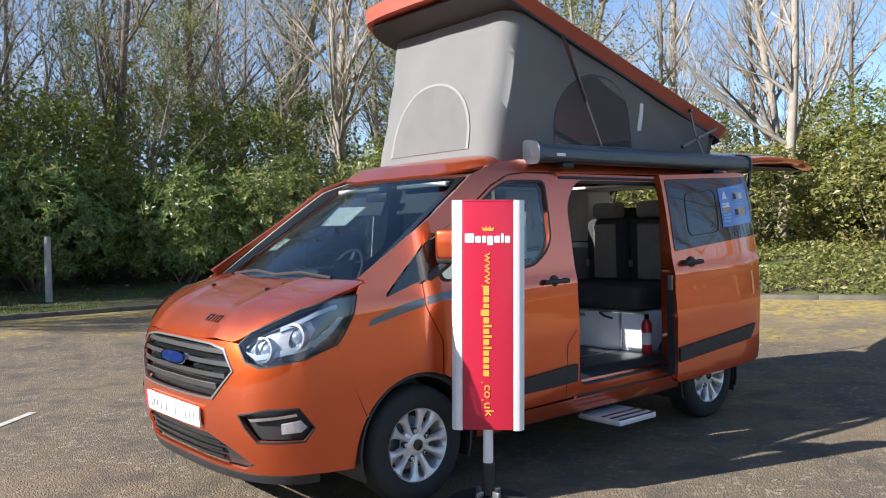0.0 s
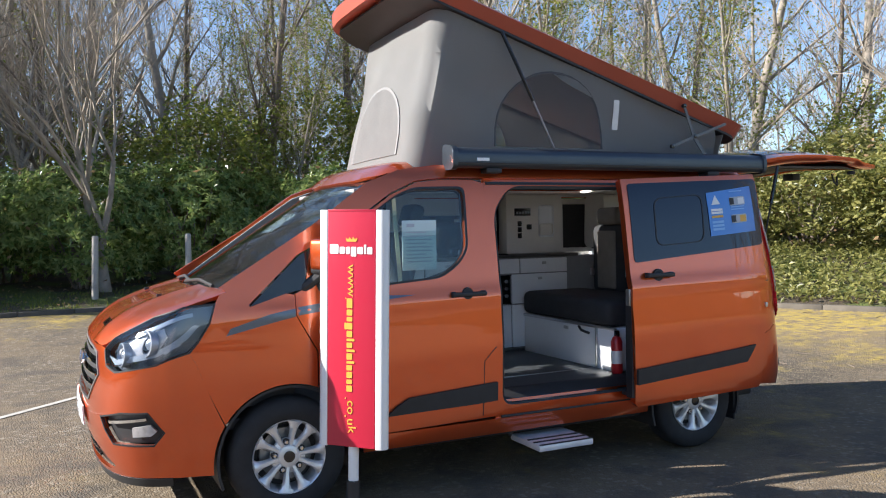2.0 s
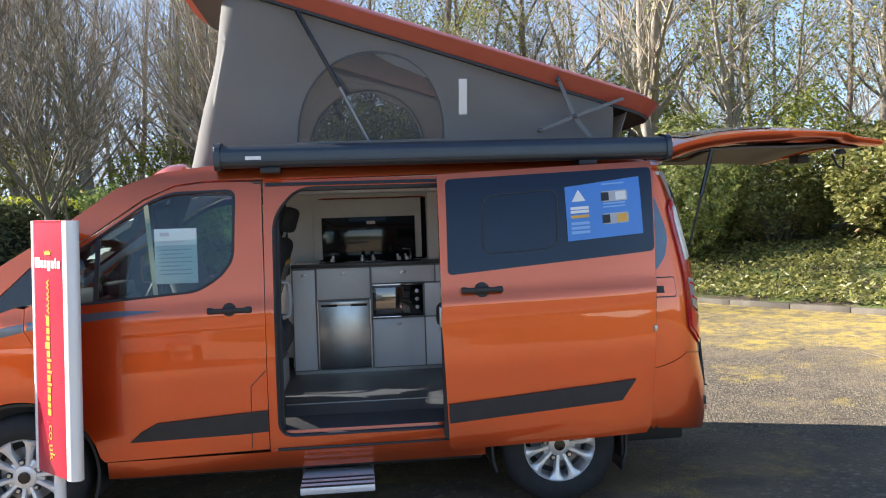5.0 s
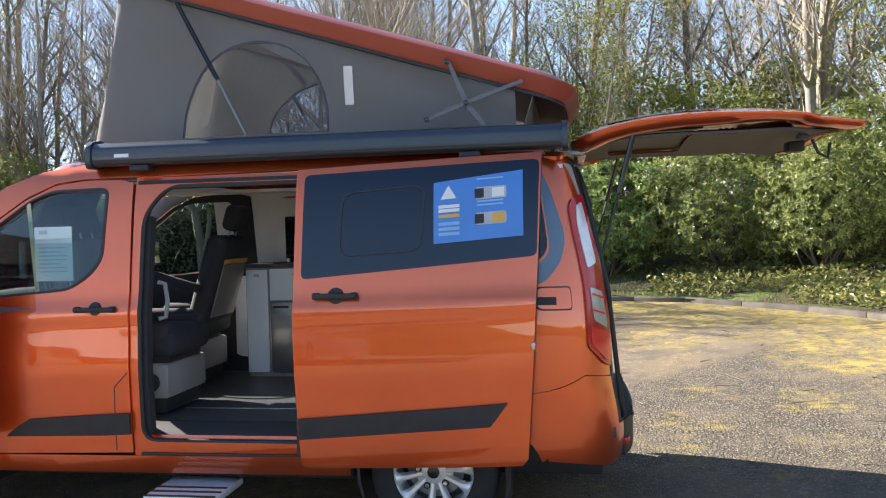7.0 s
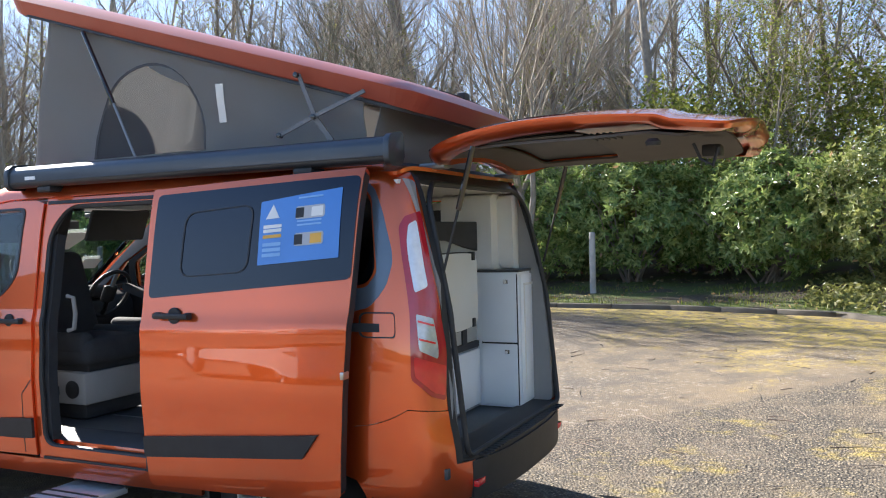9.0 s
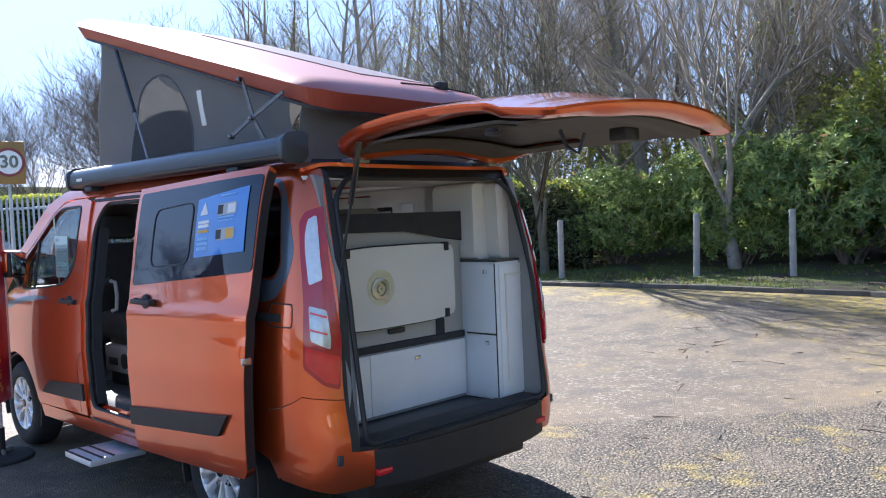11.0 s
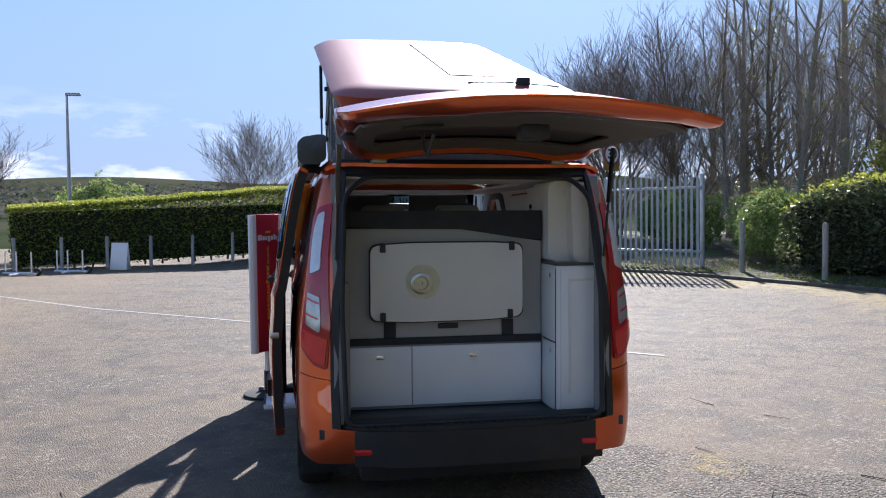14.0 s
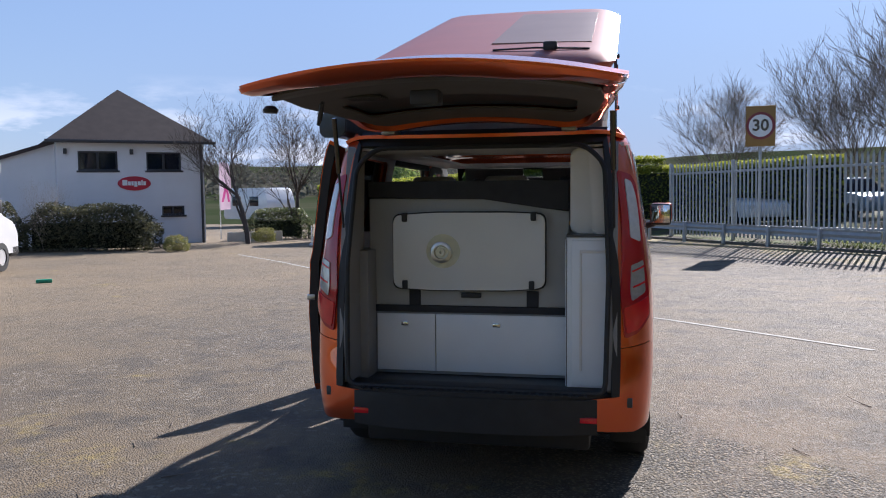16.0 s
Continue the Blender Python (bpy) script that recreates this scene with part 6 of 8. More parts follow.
def bare_tree(seed, height, stems=1, spread=.55, density=1.0, bark=BARK, ivy=0, leaves=None, girth=1.0, label="tall leafless tree with fine twigs"):
    """A winter tree: trunk, limbs and a crown of twigs, with ivy or young leaves if asked."""
    rng = random.Random(seed)
    tv, tf, cv, cf, lv, lf = [], [], [], [], [], []
    tips = []
    for s in range(stems):
        d = Vector((rng.uniform(-.12, .12) * stems, rng.uniform(-.12, .12) * stems, 1)).normalized()
        p = Vector((rng.uniform(-.25, .25) * (stems - 1), rng.uniform(-.25, .25) * (stems - 1), -.2))
        r = girth * height * rng.uniform(.009, .0135) / (1 + .15 * (stems - 1))
        trunk = limb(tv, tf, p, d, height * rng.uniform(.78, .95), r, r * .16, 7, rng, .06, 9)
        for i, (bp, bd, br) in enumerate(trunk):
            if i < 2:
                continue
            for _ in range(round(2.2 * density)):
                side = Vector((rng.uniform(-1, 1), rng.uniform(-1, 1), 0)).normalized()
                d2 = (side * spread + Vector((0, 0, 1)) * rng.uniform(.35, 1.0)).normalized()
                ln = height * rng.uniform(.12, .30) * (1.15 - i / 11)
                m2 = limb(tv, tf, bp, d2, ln, br * .55, br * .14, 5, rng, .16, 4)
                for q, qd, qr in m2[1:]:
                    for _ in range(2):
                        d3 = (qd + Vector((rng.uniform(-1, 1), rng.uniform(-1, 1), rng.uniform(-.2, .7))) * .75).normalized()
                        m3 = limb(cv, cf, q, d3, ln * rng.uniform(.3, .6), max(qr * .5, .008 * girth), .005 * girth, 3, rng, .2, 2)
                        for q3, qd3, qr3 in m3[1:]:
                            for _ in range(round(1.6 * density)):
                                d4 = (qd3 + Vector((rng.uniform(-1, 1), rng.uniform(-1, 1), rng.uniform(-.3, .6))) * .8).normalized()
                                limb(cv, cf, q3, d4, ln * rng.uniform(.12, .30), .006 * girth, .003 * girth, 3, rng, .2, 2)
                            tips.append(q3)
        if ivy:
            for i, (bp, bd, br) in enumerate(trunk[:-2]):
                nxt = trunk[i + 1][0]
                for _ in range(ivy):
                    c = bp.lerp(nxt, rng.random()) + Vector((rng.gauss(0, .22 + br), rng.gauss(0, .22 + br), 0))
                    leaf(lv, lf, c, rng, .09)
    if leaves:
        for q in tips:
            for _ in range(leaves):
                leaf(lv, lf, q + Vector((rng.gauss(0, .26), rng.gauss(0, .26), rng.gauss(0, .24))), rng, .095)
    tree = tagged(new("tree"), label, "tree")
    pydata("trunk", tv, tf, bark, tree, smooth=True)
    pydata("crown", cv, cf, TWIG if bark is BARK else bark, tree)
    if lv:
        pydata("ivy" if ivy and not leaves else "foliage", lv, lf, LEAF_IVY if not leaves else LEAF_SPRING, tree)
    return tree


def crown_tree(seed, height, trunk, girth, label, bark=BARK, depth=5, open_=.62, stems=1):
    """A spreading bare tree: a short trunk forking again and again into fine twigs."""
    rng = random.Random(seed)
    tv, tf, cv, cf = [], [], [], []

    def grow(p, d, length, r, level):
        vs, fs = (tv, tf) if level < 3 else (cv, cf)
        marks = limb(vs, fs, p, d, length, r, r * .62, 6 if level < 2 else 4 if level < 4 else 3, rng, .13, 3 if level < 4 else 2)
        if level >= depth:
            return
        kids = [marks[-1]] * (2 if level else 4) + marks[1:-1][: (2 if level > 1 else 1)]
        for q, qd, qr in kids:
            side = Vector((rng.uniform(-1, 1), rng.uniform(-1, 1), rng.uniform(-.25, .45))).normalized()
            d2 = (qd + side * rng.uniform(open_ * .7, open_ * 1.3) + Vector((0, 0, .10))).normalized()
            grow(q, d2, length * rng.uniform(.62, .86) if level else (height - trunk) * rng.uniform(.32, .42), max(qr * rng.uniform(.55, .75), .004 * girth), level + 1)

    for s in range(stems):
        lean = Vector((rng.uniform(-.25, .25) * (stems - 1), rng.uniform(-.25, .25) * (stems - 1), 1)).normalized()
        grow(Vector((rng.uniform(-.3, .3) * (stems - 1), rng.uniform(-.3, .3) * (stems - 1), -.2)), lean, trunk + .2, .016 * height * girth / (1 + .25 * (stems - 1)), 0)
    tree = tagged(new("tree"), label, "tree")
    pydata("trunk", tv, tf, bark, tree, smooth=True)
    pydata("crown", cv, cf, TWIG if bark is BARK else bark, tree)
    return tree


def leaf(verts, faces, c, rng, size, lying=False):
    a = Vector((rng.uniform(-1, 1), rng.uniform(-1, 1), 0 if lying else rng.uniform(-.6, .6))).normalized()
    b = a.cross(Vector((rng.uniform(-.2, .2), rng.uniform(-.2, .2), 1)) if lying else Vector((rng.uniform(-1, 1), rng.uniform(-1, 1), rng.uniform(-1, 1)))).normalized()
    n = a.cross(b)
    s = size * rng.uniform(.6, 1.25)
    k = len(verts)
    for u, v, w in ((-.5, 0, 0), (0, -.26, .07), (.55, 0, 0), (0, .26, .07)):
        q = c + a * (u * s) + b * (v * s) + n * (w * s)
        verts.append((q.x, q.y, q.z))
    faces.append((k, k + 1, k + 2, k + 3))


def whorl(verts, faces, c, out, rng, size):
    """A tuft of long leaves fanning from a shoot tip."""
    side = out.orthogonal().normalized()
    other = out.cross(side)
    a0 = rng.uniform(0, 6.28)
    for j in range(6):
        a = a0 + j * 1.05 + rng.uniform(-.3, .3)
        rad = side * math.cos(a) + other * math.sin(a)
        d = (rad + out * rng.uniform(.1, .9) + Vector((0, 0, -.15))).normalized()
        w = d.cross(out).normalized() if abs(d.dot(out)) < .98 else side
        n = w.cross(d)
        s = size * rng.uniform(.7, 1.2)
        k = len(verts)
        for u, v, h in ((0, 0, 0), (.45, -.19, .05), (1.05, 0, -.06), (.45, .19, .05)):
            q = c + d * (u * s) + w * (v * s) + n * (h * s)
            verts.append((q.x, q.y, q.z))
        faces.append((k, k + 1, k + 2, k + 3))


def bush(seed, w, d, h, count, size, material, label, name="shrub", dry=0, skirt=.12, tufts=False):
    """A shrub: stems and a shell of leaves with lumps and gaps."""
    rng = random.Random(seed)
    lv, lf, sv, sf = [], [], [], []
    for _ in range(14):
        a = rng.uniform(0, 2 * math.pi)
        limb(sv, sf, Vector((rng.gauss(0, .12), rng.gauss(0, .12), -.1)), Vector((math.cos(a) * .6, math.sin(a) * .6, 1)).normalized(), h * rng.uniform(.6, .95), .03, .006, 5, rng, .2, 5)
    off = Vector((seed * 7.1, seed * 3.3, 0))
    n_done = 0
    while n_done < count:
        a, e = rng.uniform(0, 2 * math.pi), math.asin(rng.uniform(-.75, 1))
        u = Vector((math.cos(a) * math.cos(e), math.sin(a) * math.cos(e), math.sin(e)))
        lump = 1 + .34 * noise.noise(u * 2.1 + off) + .20 * noise.noise(u * 5.5 + off)
        depth = 1 - abs(rng.gauss(0, .13))
        c = Vector((u.x * w / 2, u.y * d / 2, h * .5 + u.z * h * .5)) * 1.0
        c = Vector((c.x * lump * depth, c.y * lump * depth, max(skirt * 2 * rng.random(), h * .45 + (c.z - h * .45) * lump * depth)))
        if noise.noise(Vector((c.x, c.y, c.z)) * 1.9 + off) < -.42:
            n_done += .3
            continue
        if tufts:
            whorl(lv, lf, c, (u + Vector((rng.gauss(0, .35), rng.gauss(0, .35), rng.gauss(.25, .3)))).normalized(), rng, size)
            n_done += 5
        else:
            leaf(lv, lf, c, rng, size)
        n_done += 1
    ob = tagged(new(name), label, "shrub")
    pydata("woody_stem", sv, sf, BARK_DARK, ob)
    pydata("foliage", lv, lf, material, ob)
    if dry:
        dv, df = [], []
        for _ in range(dry):
            a = rng.uniform(0, 2 * math.pi)
            leaf(dv, df, Vector((math.cos(a) * w * .5 * rng.uniform(.3, 1), math.sin(a) * d * .5 * rng.uniform(.3, 1), rng.uniform(.02, h))), rng, size)
        pydata("dry_leaves", dv, df, LEAF_DRY, ob)
    return ob


def place(ob, x, y, rot=0, s=1.0, sink=.05):
    ob.matrix_basis = Matrix.Translation((x, y, ground_at(x, y) - sink)) @ Euler((0, 0, rot)).to_matrix().to_4x4() @ Matrix.Scale(s, 4)
    return ob


def again(ob, x, y, rot=0, s=1.0, sink=.05, group=""):
    c = copy_thing(ob, Matrix.Identity(4))
    place(c, x, y, rot, s, sink)
    if group:
        c["group"] = group
    return c


def ground_at(x, y):
    k = kerb_side(x, y)
    if -26 < k < 0 and -14 < y < 46 and -46 < x < 40:
        return verge_z(x, y)
    if k >= 0 and -46 < x < 26 and -40 < y < 22:
        return park_z(x, y)
    return field_z(x, y)


def shades_bank(x, y, h):
    """Whether a tree of height h here would stand between the sun and the sunlit bushes at the bend."""
    return any(3.5 < x + 1.752 * k < 8.8 and 8.6 < y - .569 * k < 12.6 for k in np.linspace(1.5, h, 12))


rnd = random.Random(11)
forms = [bare_tree(1, 12.5), bare_tree(2, 14.5, density=1.0), crown_tree(3, 11, 2.8, .8, "tall spreading bare tree in the woodland", open_=.5), bare_tree(4, 13.5, bark=BARK_DARK, ivy=170, label="tall leafless tree with ivy on the trunk"),
         crown_tree(5, 9.0, 1.6, .75, "many-stemmed bare tree in the woodland", stems=2, open_=.5), bare_tree(6, 10.5, 2, .6, leaves=16, label="tree with fresh yellow-green leaves")]
tall = (12.5, 14.5, 11, 13.5, 9.0)
spots = []
for f in forms[:5]:
    f["group"] = "woodland trees"
used = set()
for i in range(2500):
    x, y = rnd.uniform(-30, 36), rnd.uniform(8, 40)
    k, rot, s = rnd.choice((0, 0, 1, 1, 2, 3, 3, 3, 4)), rnd.uniform(0, 6.28), rnd.uniform(.8, 1.2)
    d = -kerb_side(x, y)
    if not 3.6 < d < 26 or (x > 12 and y < 15 and i % 3) or len(spots) >= 62 or any(math.hypot(x - a, y - b) < 1.6 for a, b in spots):
        continue
    # the low sun leaves the car park west of the bend unshaded
    if x < 1.5 and y - .66 * tall[k] * s < 7.5 or (shades_bank(x, y, tall[k] * s) and rnd.random() < .7):
        continue
    spots.append((x, y))
    if k not in used:
        used.add(k)
        place(forms[k], x, y, rot, s)
    else:
        again(forms[k], x, y, rot, s)
for i in range(15):
    x, y = -11 + i * 1.05 + rnd.uniform(-.5, .5), 16.2 + 3.2 * (i % 3) + rnd.uniform(-.8, .8)
    again(forms[(0, 3, 1, 3, 2)[i % 5]], x, y, rnd.uniform(0, 6), rnd.uniform(.85, 1.05))
for i in range(26):
    x, y = -24 + i * .95 + rnd.uniform(-.5, .5), 17.6 + 2.3 * (i % 4) + rnd.uniform(-.8, .8)
    again(forms[(3, 0, 1, 4, 3, 2)[i % 6]], x, y, rnd.uniform(0, 6), rnd.uniform(.85, 1.1))
place(forms[5], 10.5, 12.5, .5, .95)["group"] = "young leafy trees"
for x, y, s in ((13.5, 9.5, .85), (3.9, 14.9, .62), (4.8, 17.6, .85), (13.2, 15.5, .9), (9.0, 18.5, 1.0), (-2.5, 20.5, .9)):
    again(forms[5], x, y, rnd.uniform(0, 6), s)
big = crown_tree(27, 8.6, 2.0, 1.0, "wide spreading bare tree behind the posts", depth=6, open_=.55)
place(big, -.2, 12.3, .8)
# trees added beyond the bend, mostly unseen, to block sky behind the van
for i in range(20):
    x, y = 14.5 + (i % 4) * 2.6 + rnd.uniform(-.8, .8), -15 + 1.25 * i + rnd.uniform(-.6, .6)
    x += max(0, -y - 4) * .45
    again(forms[(3, 0, 2, 1, 3)[i % 5]], x, y, rnd.uniform(0, 6), rnd.uniform(.8, 1.05))
# young branching tree near the kerb
kt = crown_tree(23, 5.4, 1.7, 1.45, bark=mat("mossy_dark_bark", (.13, .12, .085), .9, 0, .3, 7, .3, 30), depth=6, open_=.64, label="young branching bare tree by the verge")
place(kt, -3.9, 11.0, .4)

laurel = bush(1, 3.2, 2.4, 2.5, 11500, .132, LEAF_LAUREL, "dark green laurel shrub with glossy leaves", dry=120, tufts=True)
pale = bush(2, 3.0, 2.5, 2.6, 16000, .098, LEAF_BRIGHT, "pale variegated evergreen shrub, sunlit", dry=60, tufts=True)
ivyb = bush(3, 3.4, 2.6, 1.9, 7000, .115, LEAF_IVY, "low dark ivy-clad shrub on the bank", dry=200)
scrub = bush(4, 3.6, 2.8, 3.4, 6500, .105, LEAF_SPRING, "straggly yellow-green scrub under the trees", dry=60)
for ob in (laurel, pale, ivyb, scrub):
    ob["group"] = "shrubs behind the kerb"
place(laurel, -.6, 13.2, .3, 1.05)
for x, y, s in ((-3.2, 12.8, .92), (1.6, 13.4, 1.0), (-6.0, 12.2, .85), (-8.8, 11.9, .75), (4.3, 12.6, 1.0), (-11.5, 11.4, .75), (3.0, 14.8, 1.1), (-2, 15.2, .95), (-5, 15, .9), (-8.5, 14.3, .9)):
    again(laurel, x, y, rnd.uniform(0, 6), s * rnd.uniform(.92, 1.1))
place(pale, 6.4, 11.7, .2, 1.0)
for x, y, s in ((7.9, 10.3, .85), (9.0, 11.6, 1.1)):
    again(pale, x, y, rnd.uniform(0, 6), s)
place(ivyb, 12.3, 8.8, .2, 1.0)
for x, y, s in ((13.3, 7.0, 1.0), (14.3, 5.2, 1.1), (12.6, 10.4, 1.15), (15.2, 7.5, 1.2), (15.4, 2.7, 1.1), (10.6, 11.0, .9), (16.5, -.5, 1.2), (17, 4, 1.3)):
    again(ivyb, x, y, rnd.uniform(0, 6), s)
place(scrub, 2.4, 16.6, 1.0, 1.15)
for x, y, s in ((2.2, 15.2, 1.25), (5.2, 16.2, 1.3), (-3.6, 18.5, 1.0), (-7, 18, 1.0), (6.9, 15, 1.1), (11.5, 11.5, .9), (17, 4, 1.0), (0, 18.5, 1.2), (-12, 16, 1.0), (9, 16, 1.2), (18, 9, 1.0)):
    again(scrub, x, y, rnd.uniform(0, 6), s)

# Unseen laurels added at the bend, closing off low sky from the van's rear
for i in range(5):
    again(laurel, 15.2 + .5 * max(0, 1 - i) + (i % 2) * 1.4 + max(0, 5 - i) * .7, -9 + 2.1 * i, rnd.uniform(0, 6), rnd.uniform(.8, 1.0))
# brown thicket of saplings and twigs filling the wood
th = random.Random(41)
tv_, tf_, yv_, yf_ = [], [], [], []
done = 0
while done < 240:
    x, y = th.uniform(-24, 34), th.uniform(9, 38)
    d = -kerb_side(x, y)
    h = th.uniform(3.0, 7.5)
    if not 5 < d < 24 or (x < 1.5 and y - .6 * h < 8.5) or shades_bank(x, y, h):
        continue
    done += 1
    up_ = Vector((th.gauss(0, .12), th.gauss(0, .12), 1)).normalized()
    marks = limb(tv_, tf_, Vector((x, y, ground_at(x, y) - .1)), up_, h, .035, .008, 4, th, .10, 6)
    for q, qd, qr in marks[1:]:
        for _ in range(5):
            d3 = (qd * .7 + Vector((th.uniform(-1, 1), th.uniform(-1, 1), th.uniform(-.2, .5)))).normalized()
            m3 = limb(tv_, tf_, q, d3, th.uniform(.5, 1.5), .010, .004, 3, th, .22, 3)
            for q3, qd3, qr3 in m3[1:]:
                for _ in range(2):
                    limb(tv_, tf_, q3, (qd3 + Vector((th.uniform(-1, 1), th.uniform(-1, 1), th.uniform(-.4, .5)))).normalized(), th.uniform(.2, .5), .005, .003, 3, th, .2, 1)
            if done % 3 == 0:
                for _ in range(7):
                    leaf(yv_, yf_, q + d3 * th.uniform(.2, 1.4) + Vector((th.gauss(0, .15), th.gauss(0, .15), th.gauss(0, .15))), th, .10)
tagged(pydata("thicket", tv_, tf_, TWIG), "dense brown thicket of saplings and twigs", "thicket", kind="stuff")
tagged(pydata("thicket_leaves", yv_, yf_, LEAF_SPRING), "scattered yellow-green young leaves in the thicket", "leaves", kind="stuff")

# ivy and litter on the bank
gv, gf, dv, df, bv, bf = [], [], [], [], [], []
rg = random.Random(5)
for _ in range(85000):
    x, y = rg.uniform(5, 20), rg.uniform(-6, 12)
    k = -kerb_side(x, y)
    if .1 < k < 5.5 and noise.noise(Vector((x * .7, y * .7, 0))) > -.35:
        leaf(gv, gf, Vector((x, y, verge_z(x, y) + rg.uniform(.02, .16))), rg, .10)
for _ in range(9000):
    x, y = rg.uniform(-14, 16), rg.uniform(-4, 14)
    k = -kerb_side(x, y)
    if .1 < k < 4:
        leaf(dv, df, Vector((x, y, verge_z(x, y) + rg.uniform(.01, .04))), rg, .07, rg.random() < .6)
for _ in range(30000):
    x, y = rg.uniform(-16, 8), rg.uniform(5, 13)
    k = -kerb_side(x, y)
    if .05 < k < 2.4 and noise.noise(Vector((x * .6, y * .6, 9))) > -.15:
        z = verge_z(x, y)
        h, a = rg.uniform(.03, .10), rg.uniform(0, 6.28)
        n0 = len(bv)
        bv += [(x - .007 * math.cos(a), y - .007 * math.sin(a), z), (x + .007 * math.cos(a), y + .007 * math.sin(a), z), (x + rg.gauss(0, .025), y + rg.gauss(0, .025), z + h)]
        bf.append((n0, n0 + 1, n0 + 2))
tagged(pydata("ivy_cover", gv, gf, LEAF_IVY), "low ivy covering the bank", "ground cover", kind="stuff")
for _ in range(1500):
    x, y = rg.uniform(1, 11), rg.uniform(1, 10)
    k = kerb_side(x, y)
    if .1 < k < 3 and x > 3 and rg.random() < math.exp(-k / 1.3):
        leaf(dv, df, Vector((x, y, park_z(x, y) + rg.uniform(.006, .010))), rg, .055, True)
tagged(pydata("leaf_litter", dv, df, LEAF_DRY), "dry brown leaves on the verge", "leaves", kind="stuff")
tagged(pydata("grass", bv, bf, GRASS), "short thin grass behind the kerb", "grass", kind="stuff")

# ---- post, sign and other things ----
POST_MAT = mat("weathered_timber", (.42, .39, .35), .9, 0, .25, 6, .25, 60)
post = tagged(new("wooden_post"), "round weathered wooden post standing on the verge", "post", "verge posts")
part("shaft", lathe([(.001, -.3), (.062, -.3), (.060, .5), (.058, 1.15), (.052, 1.17), (.001, 1.175)], 2, 14), POST_MAT, post)
post.matrix_world = Matrix.Translation((-5.15, 10.15, ground_at(-5.15, 10.15)))
for x, y in ((-3.0, 10.4), (-7.1, 9.8), (-.48, 11.2), (1.24, 11.4), (-9.6, 9.4)):
    copy_thing(post, Matrix.Translation((x, y, ground_at(x, y))) @ pose(0, 0, 0, rnd.uniform(-1, 1), rnd.uniform(-1, 1), rnd.uniform(0, 360)))

# widths, rise and drop of the plain blocks that stand for a name
NAME_ROW = [(.062, 1.35, 0), (.036, 1, 0), (.028, 1, 0), (.038, 1, .35), (.038, 1, 0), (.016, 1.35, 0), (.034, 1, 0)]
WORD_ROW = [(.062, 1, 0), (.038, 1, 0), (.028, 1, 0), (.042, 1, .4), (.04, 1, 0), (.016, 1.4, 0), (.034, 1, 0), (.016, 1.45, 0), (.04, 1, 0), (.016, 1.4, 0), (.034, 1, 0), (.04, 1, 0), (.028, 1, 0), (.04, 1, 0)]


def block_row(owner, name, material, m, row, x_height, label, gap=.008):
    x = -sum(w + gap for w, r, d in row) / 2
    for w, r, d in row:
        flat = lambda u, v: (u, v, 0)
        part(name, panel(flat, rounded([(x, -d * x_height), (x + w, -d * x_height), (x + w, r * x_height), (x, r * x_height)], min(.006, w * .3)), [], .2, .001, .001, lambda p, n: n.z > 0), material, owner, label, m=m @ Matrix.Translation((0, -x_height / 2, 0)))
        x += w + gap


# double-sided advertising sign on a weighted foot
sign = tagged(new("forecourt_sign"), "tall red forecourt sign on a post with round rubber foot", "sign")
sign.matrix_world = Matrix.Translation((.272, -1.178, park_z(.272, -1.178))) @ pose(0, 0, 0, 0, .6, -44) @ Matrix.Diagonal((.83, .83, 1, 1))
body = part("sign_panel", prism(rounded([(-.17, -.045), (.17, -.045), (.17, .045), (-.17, .045)], .006), 2, .43, 1.70, .004), SIGN_RED, sign, "red sign panel")
for s in (-1, 1):
    part("side_rail", prism(rounded([(s * .17, -.048), (s * .215, -.040), (s * .243, -.012), (s * .243, .012), (s * .215, .040), (s * .17, .048)], .01), 2, .425, 1.705, .003), SIGN_WHITE, sign, "white curved side rail")
part("sign_top", box(-.17, .17, -.048, .048, 1.698, 1.707, .002), SIGN_RED, sign)
for side in (0, 1):
    turn = pose(0, 0, 0, 0, 0, 180 * side)
    # brand name as plain shapes: one rounded block for each character
    block_row(body, "sign_name", SIGN_WHITE, turn @ Matrix.Translation((0, -.0475, 1.488)) @ pose(0, 0, 0, 90, 0, 0), NAME_ROW, .038, "white name shapes")
    down = turn @ Matrix.Translation((0, -.0475, .955)) @ pose(0, 0, 0, 90, 90, 0)
    for word, at in (("www.", -.362), (".co.uk", .352)):
        widths = [{"w": .058, ".": .019, "c": .036, "o": .042, "u": .042, "k": .040}[ch] for ch in word]
        x = at - sum(widths) / 2
        for ch, w in zip(word, widths):
            rise = {".": -.018, "k": .007}.get(ch, 0)
            part("sign_letter", text_mesh(ch, .080, .001, .0), SIGN_YELLOW, body, "yellow letter", m=down @ Matrix.Translation((x + w / 2, rise, 0)))
            x += w
    block_row(body, "sign_address", SIGN_YELLOW, down @ Matrix.Translation((-.02, -.012, 0)), [(w * .84, r, d) for w, r, d in WORD_ROW], .040, "yellow shapes running downwards")
    crown = prism([(-.034, 0), (.034, 0), (.042, .022), (.024, .012), (.013, .026), (.0, .011), (-.013, .026), (-.024, .012), (-.042, .022)], 1, -.001, .001)
    part("sign_crown", crown, SIGN_YELLOW, body, "plain yellow crown shape", m=turn @ Matrix.Translation((0, -.0475, 1.535)))
part("sign_stem", tube([(0, 0, .43), (0, 0, .22)], .034, 16), SIGN_WHITE, sign, "white stem")
part("sign_stem", tube([(0, 0, .24), (0, 0, .06)], .045, 16), BLACK, sign, "black lower stem")
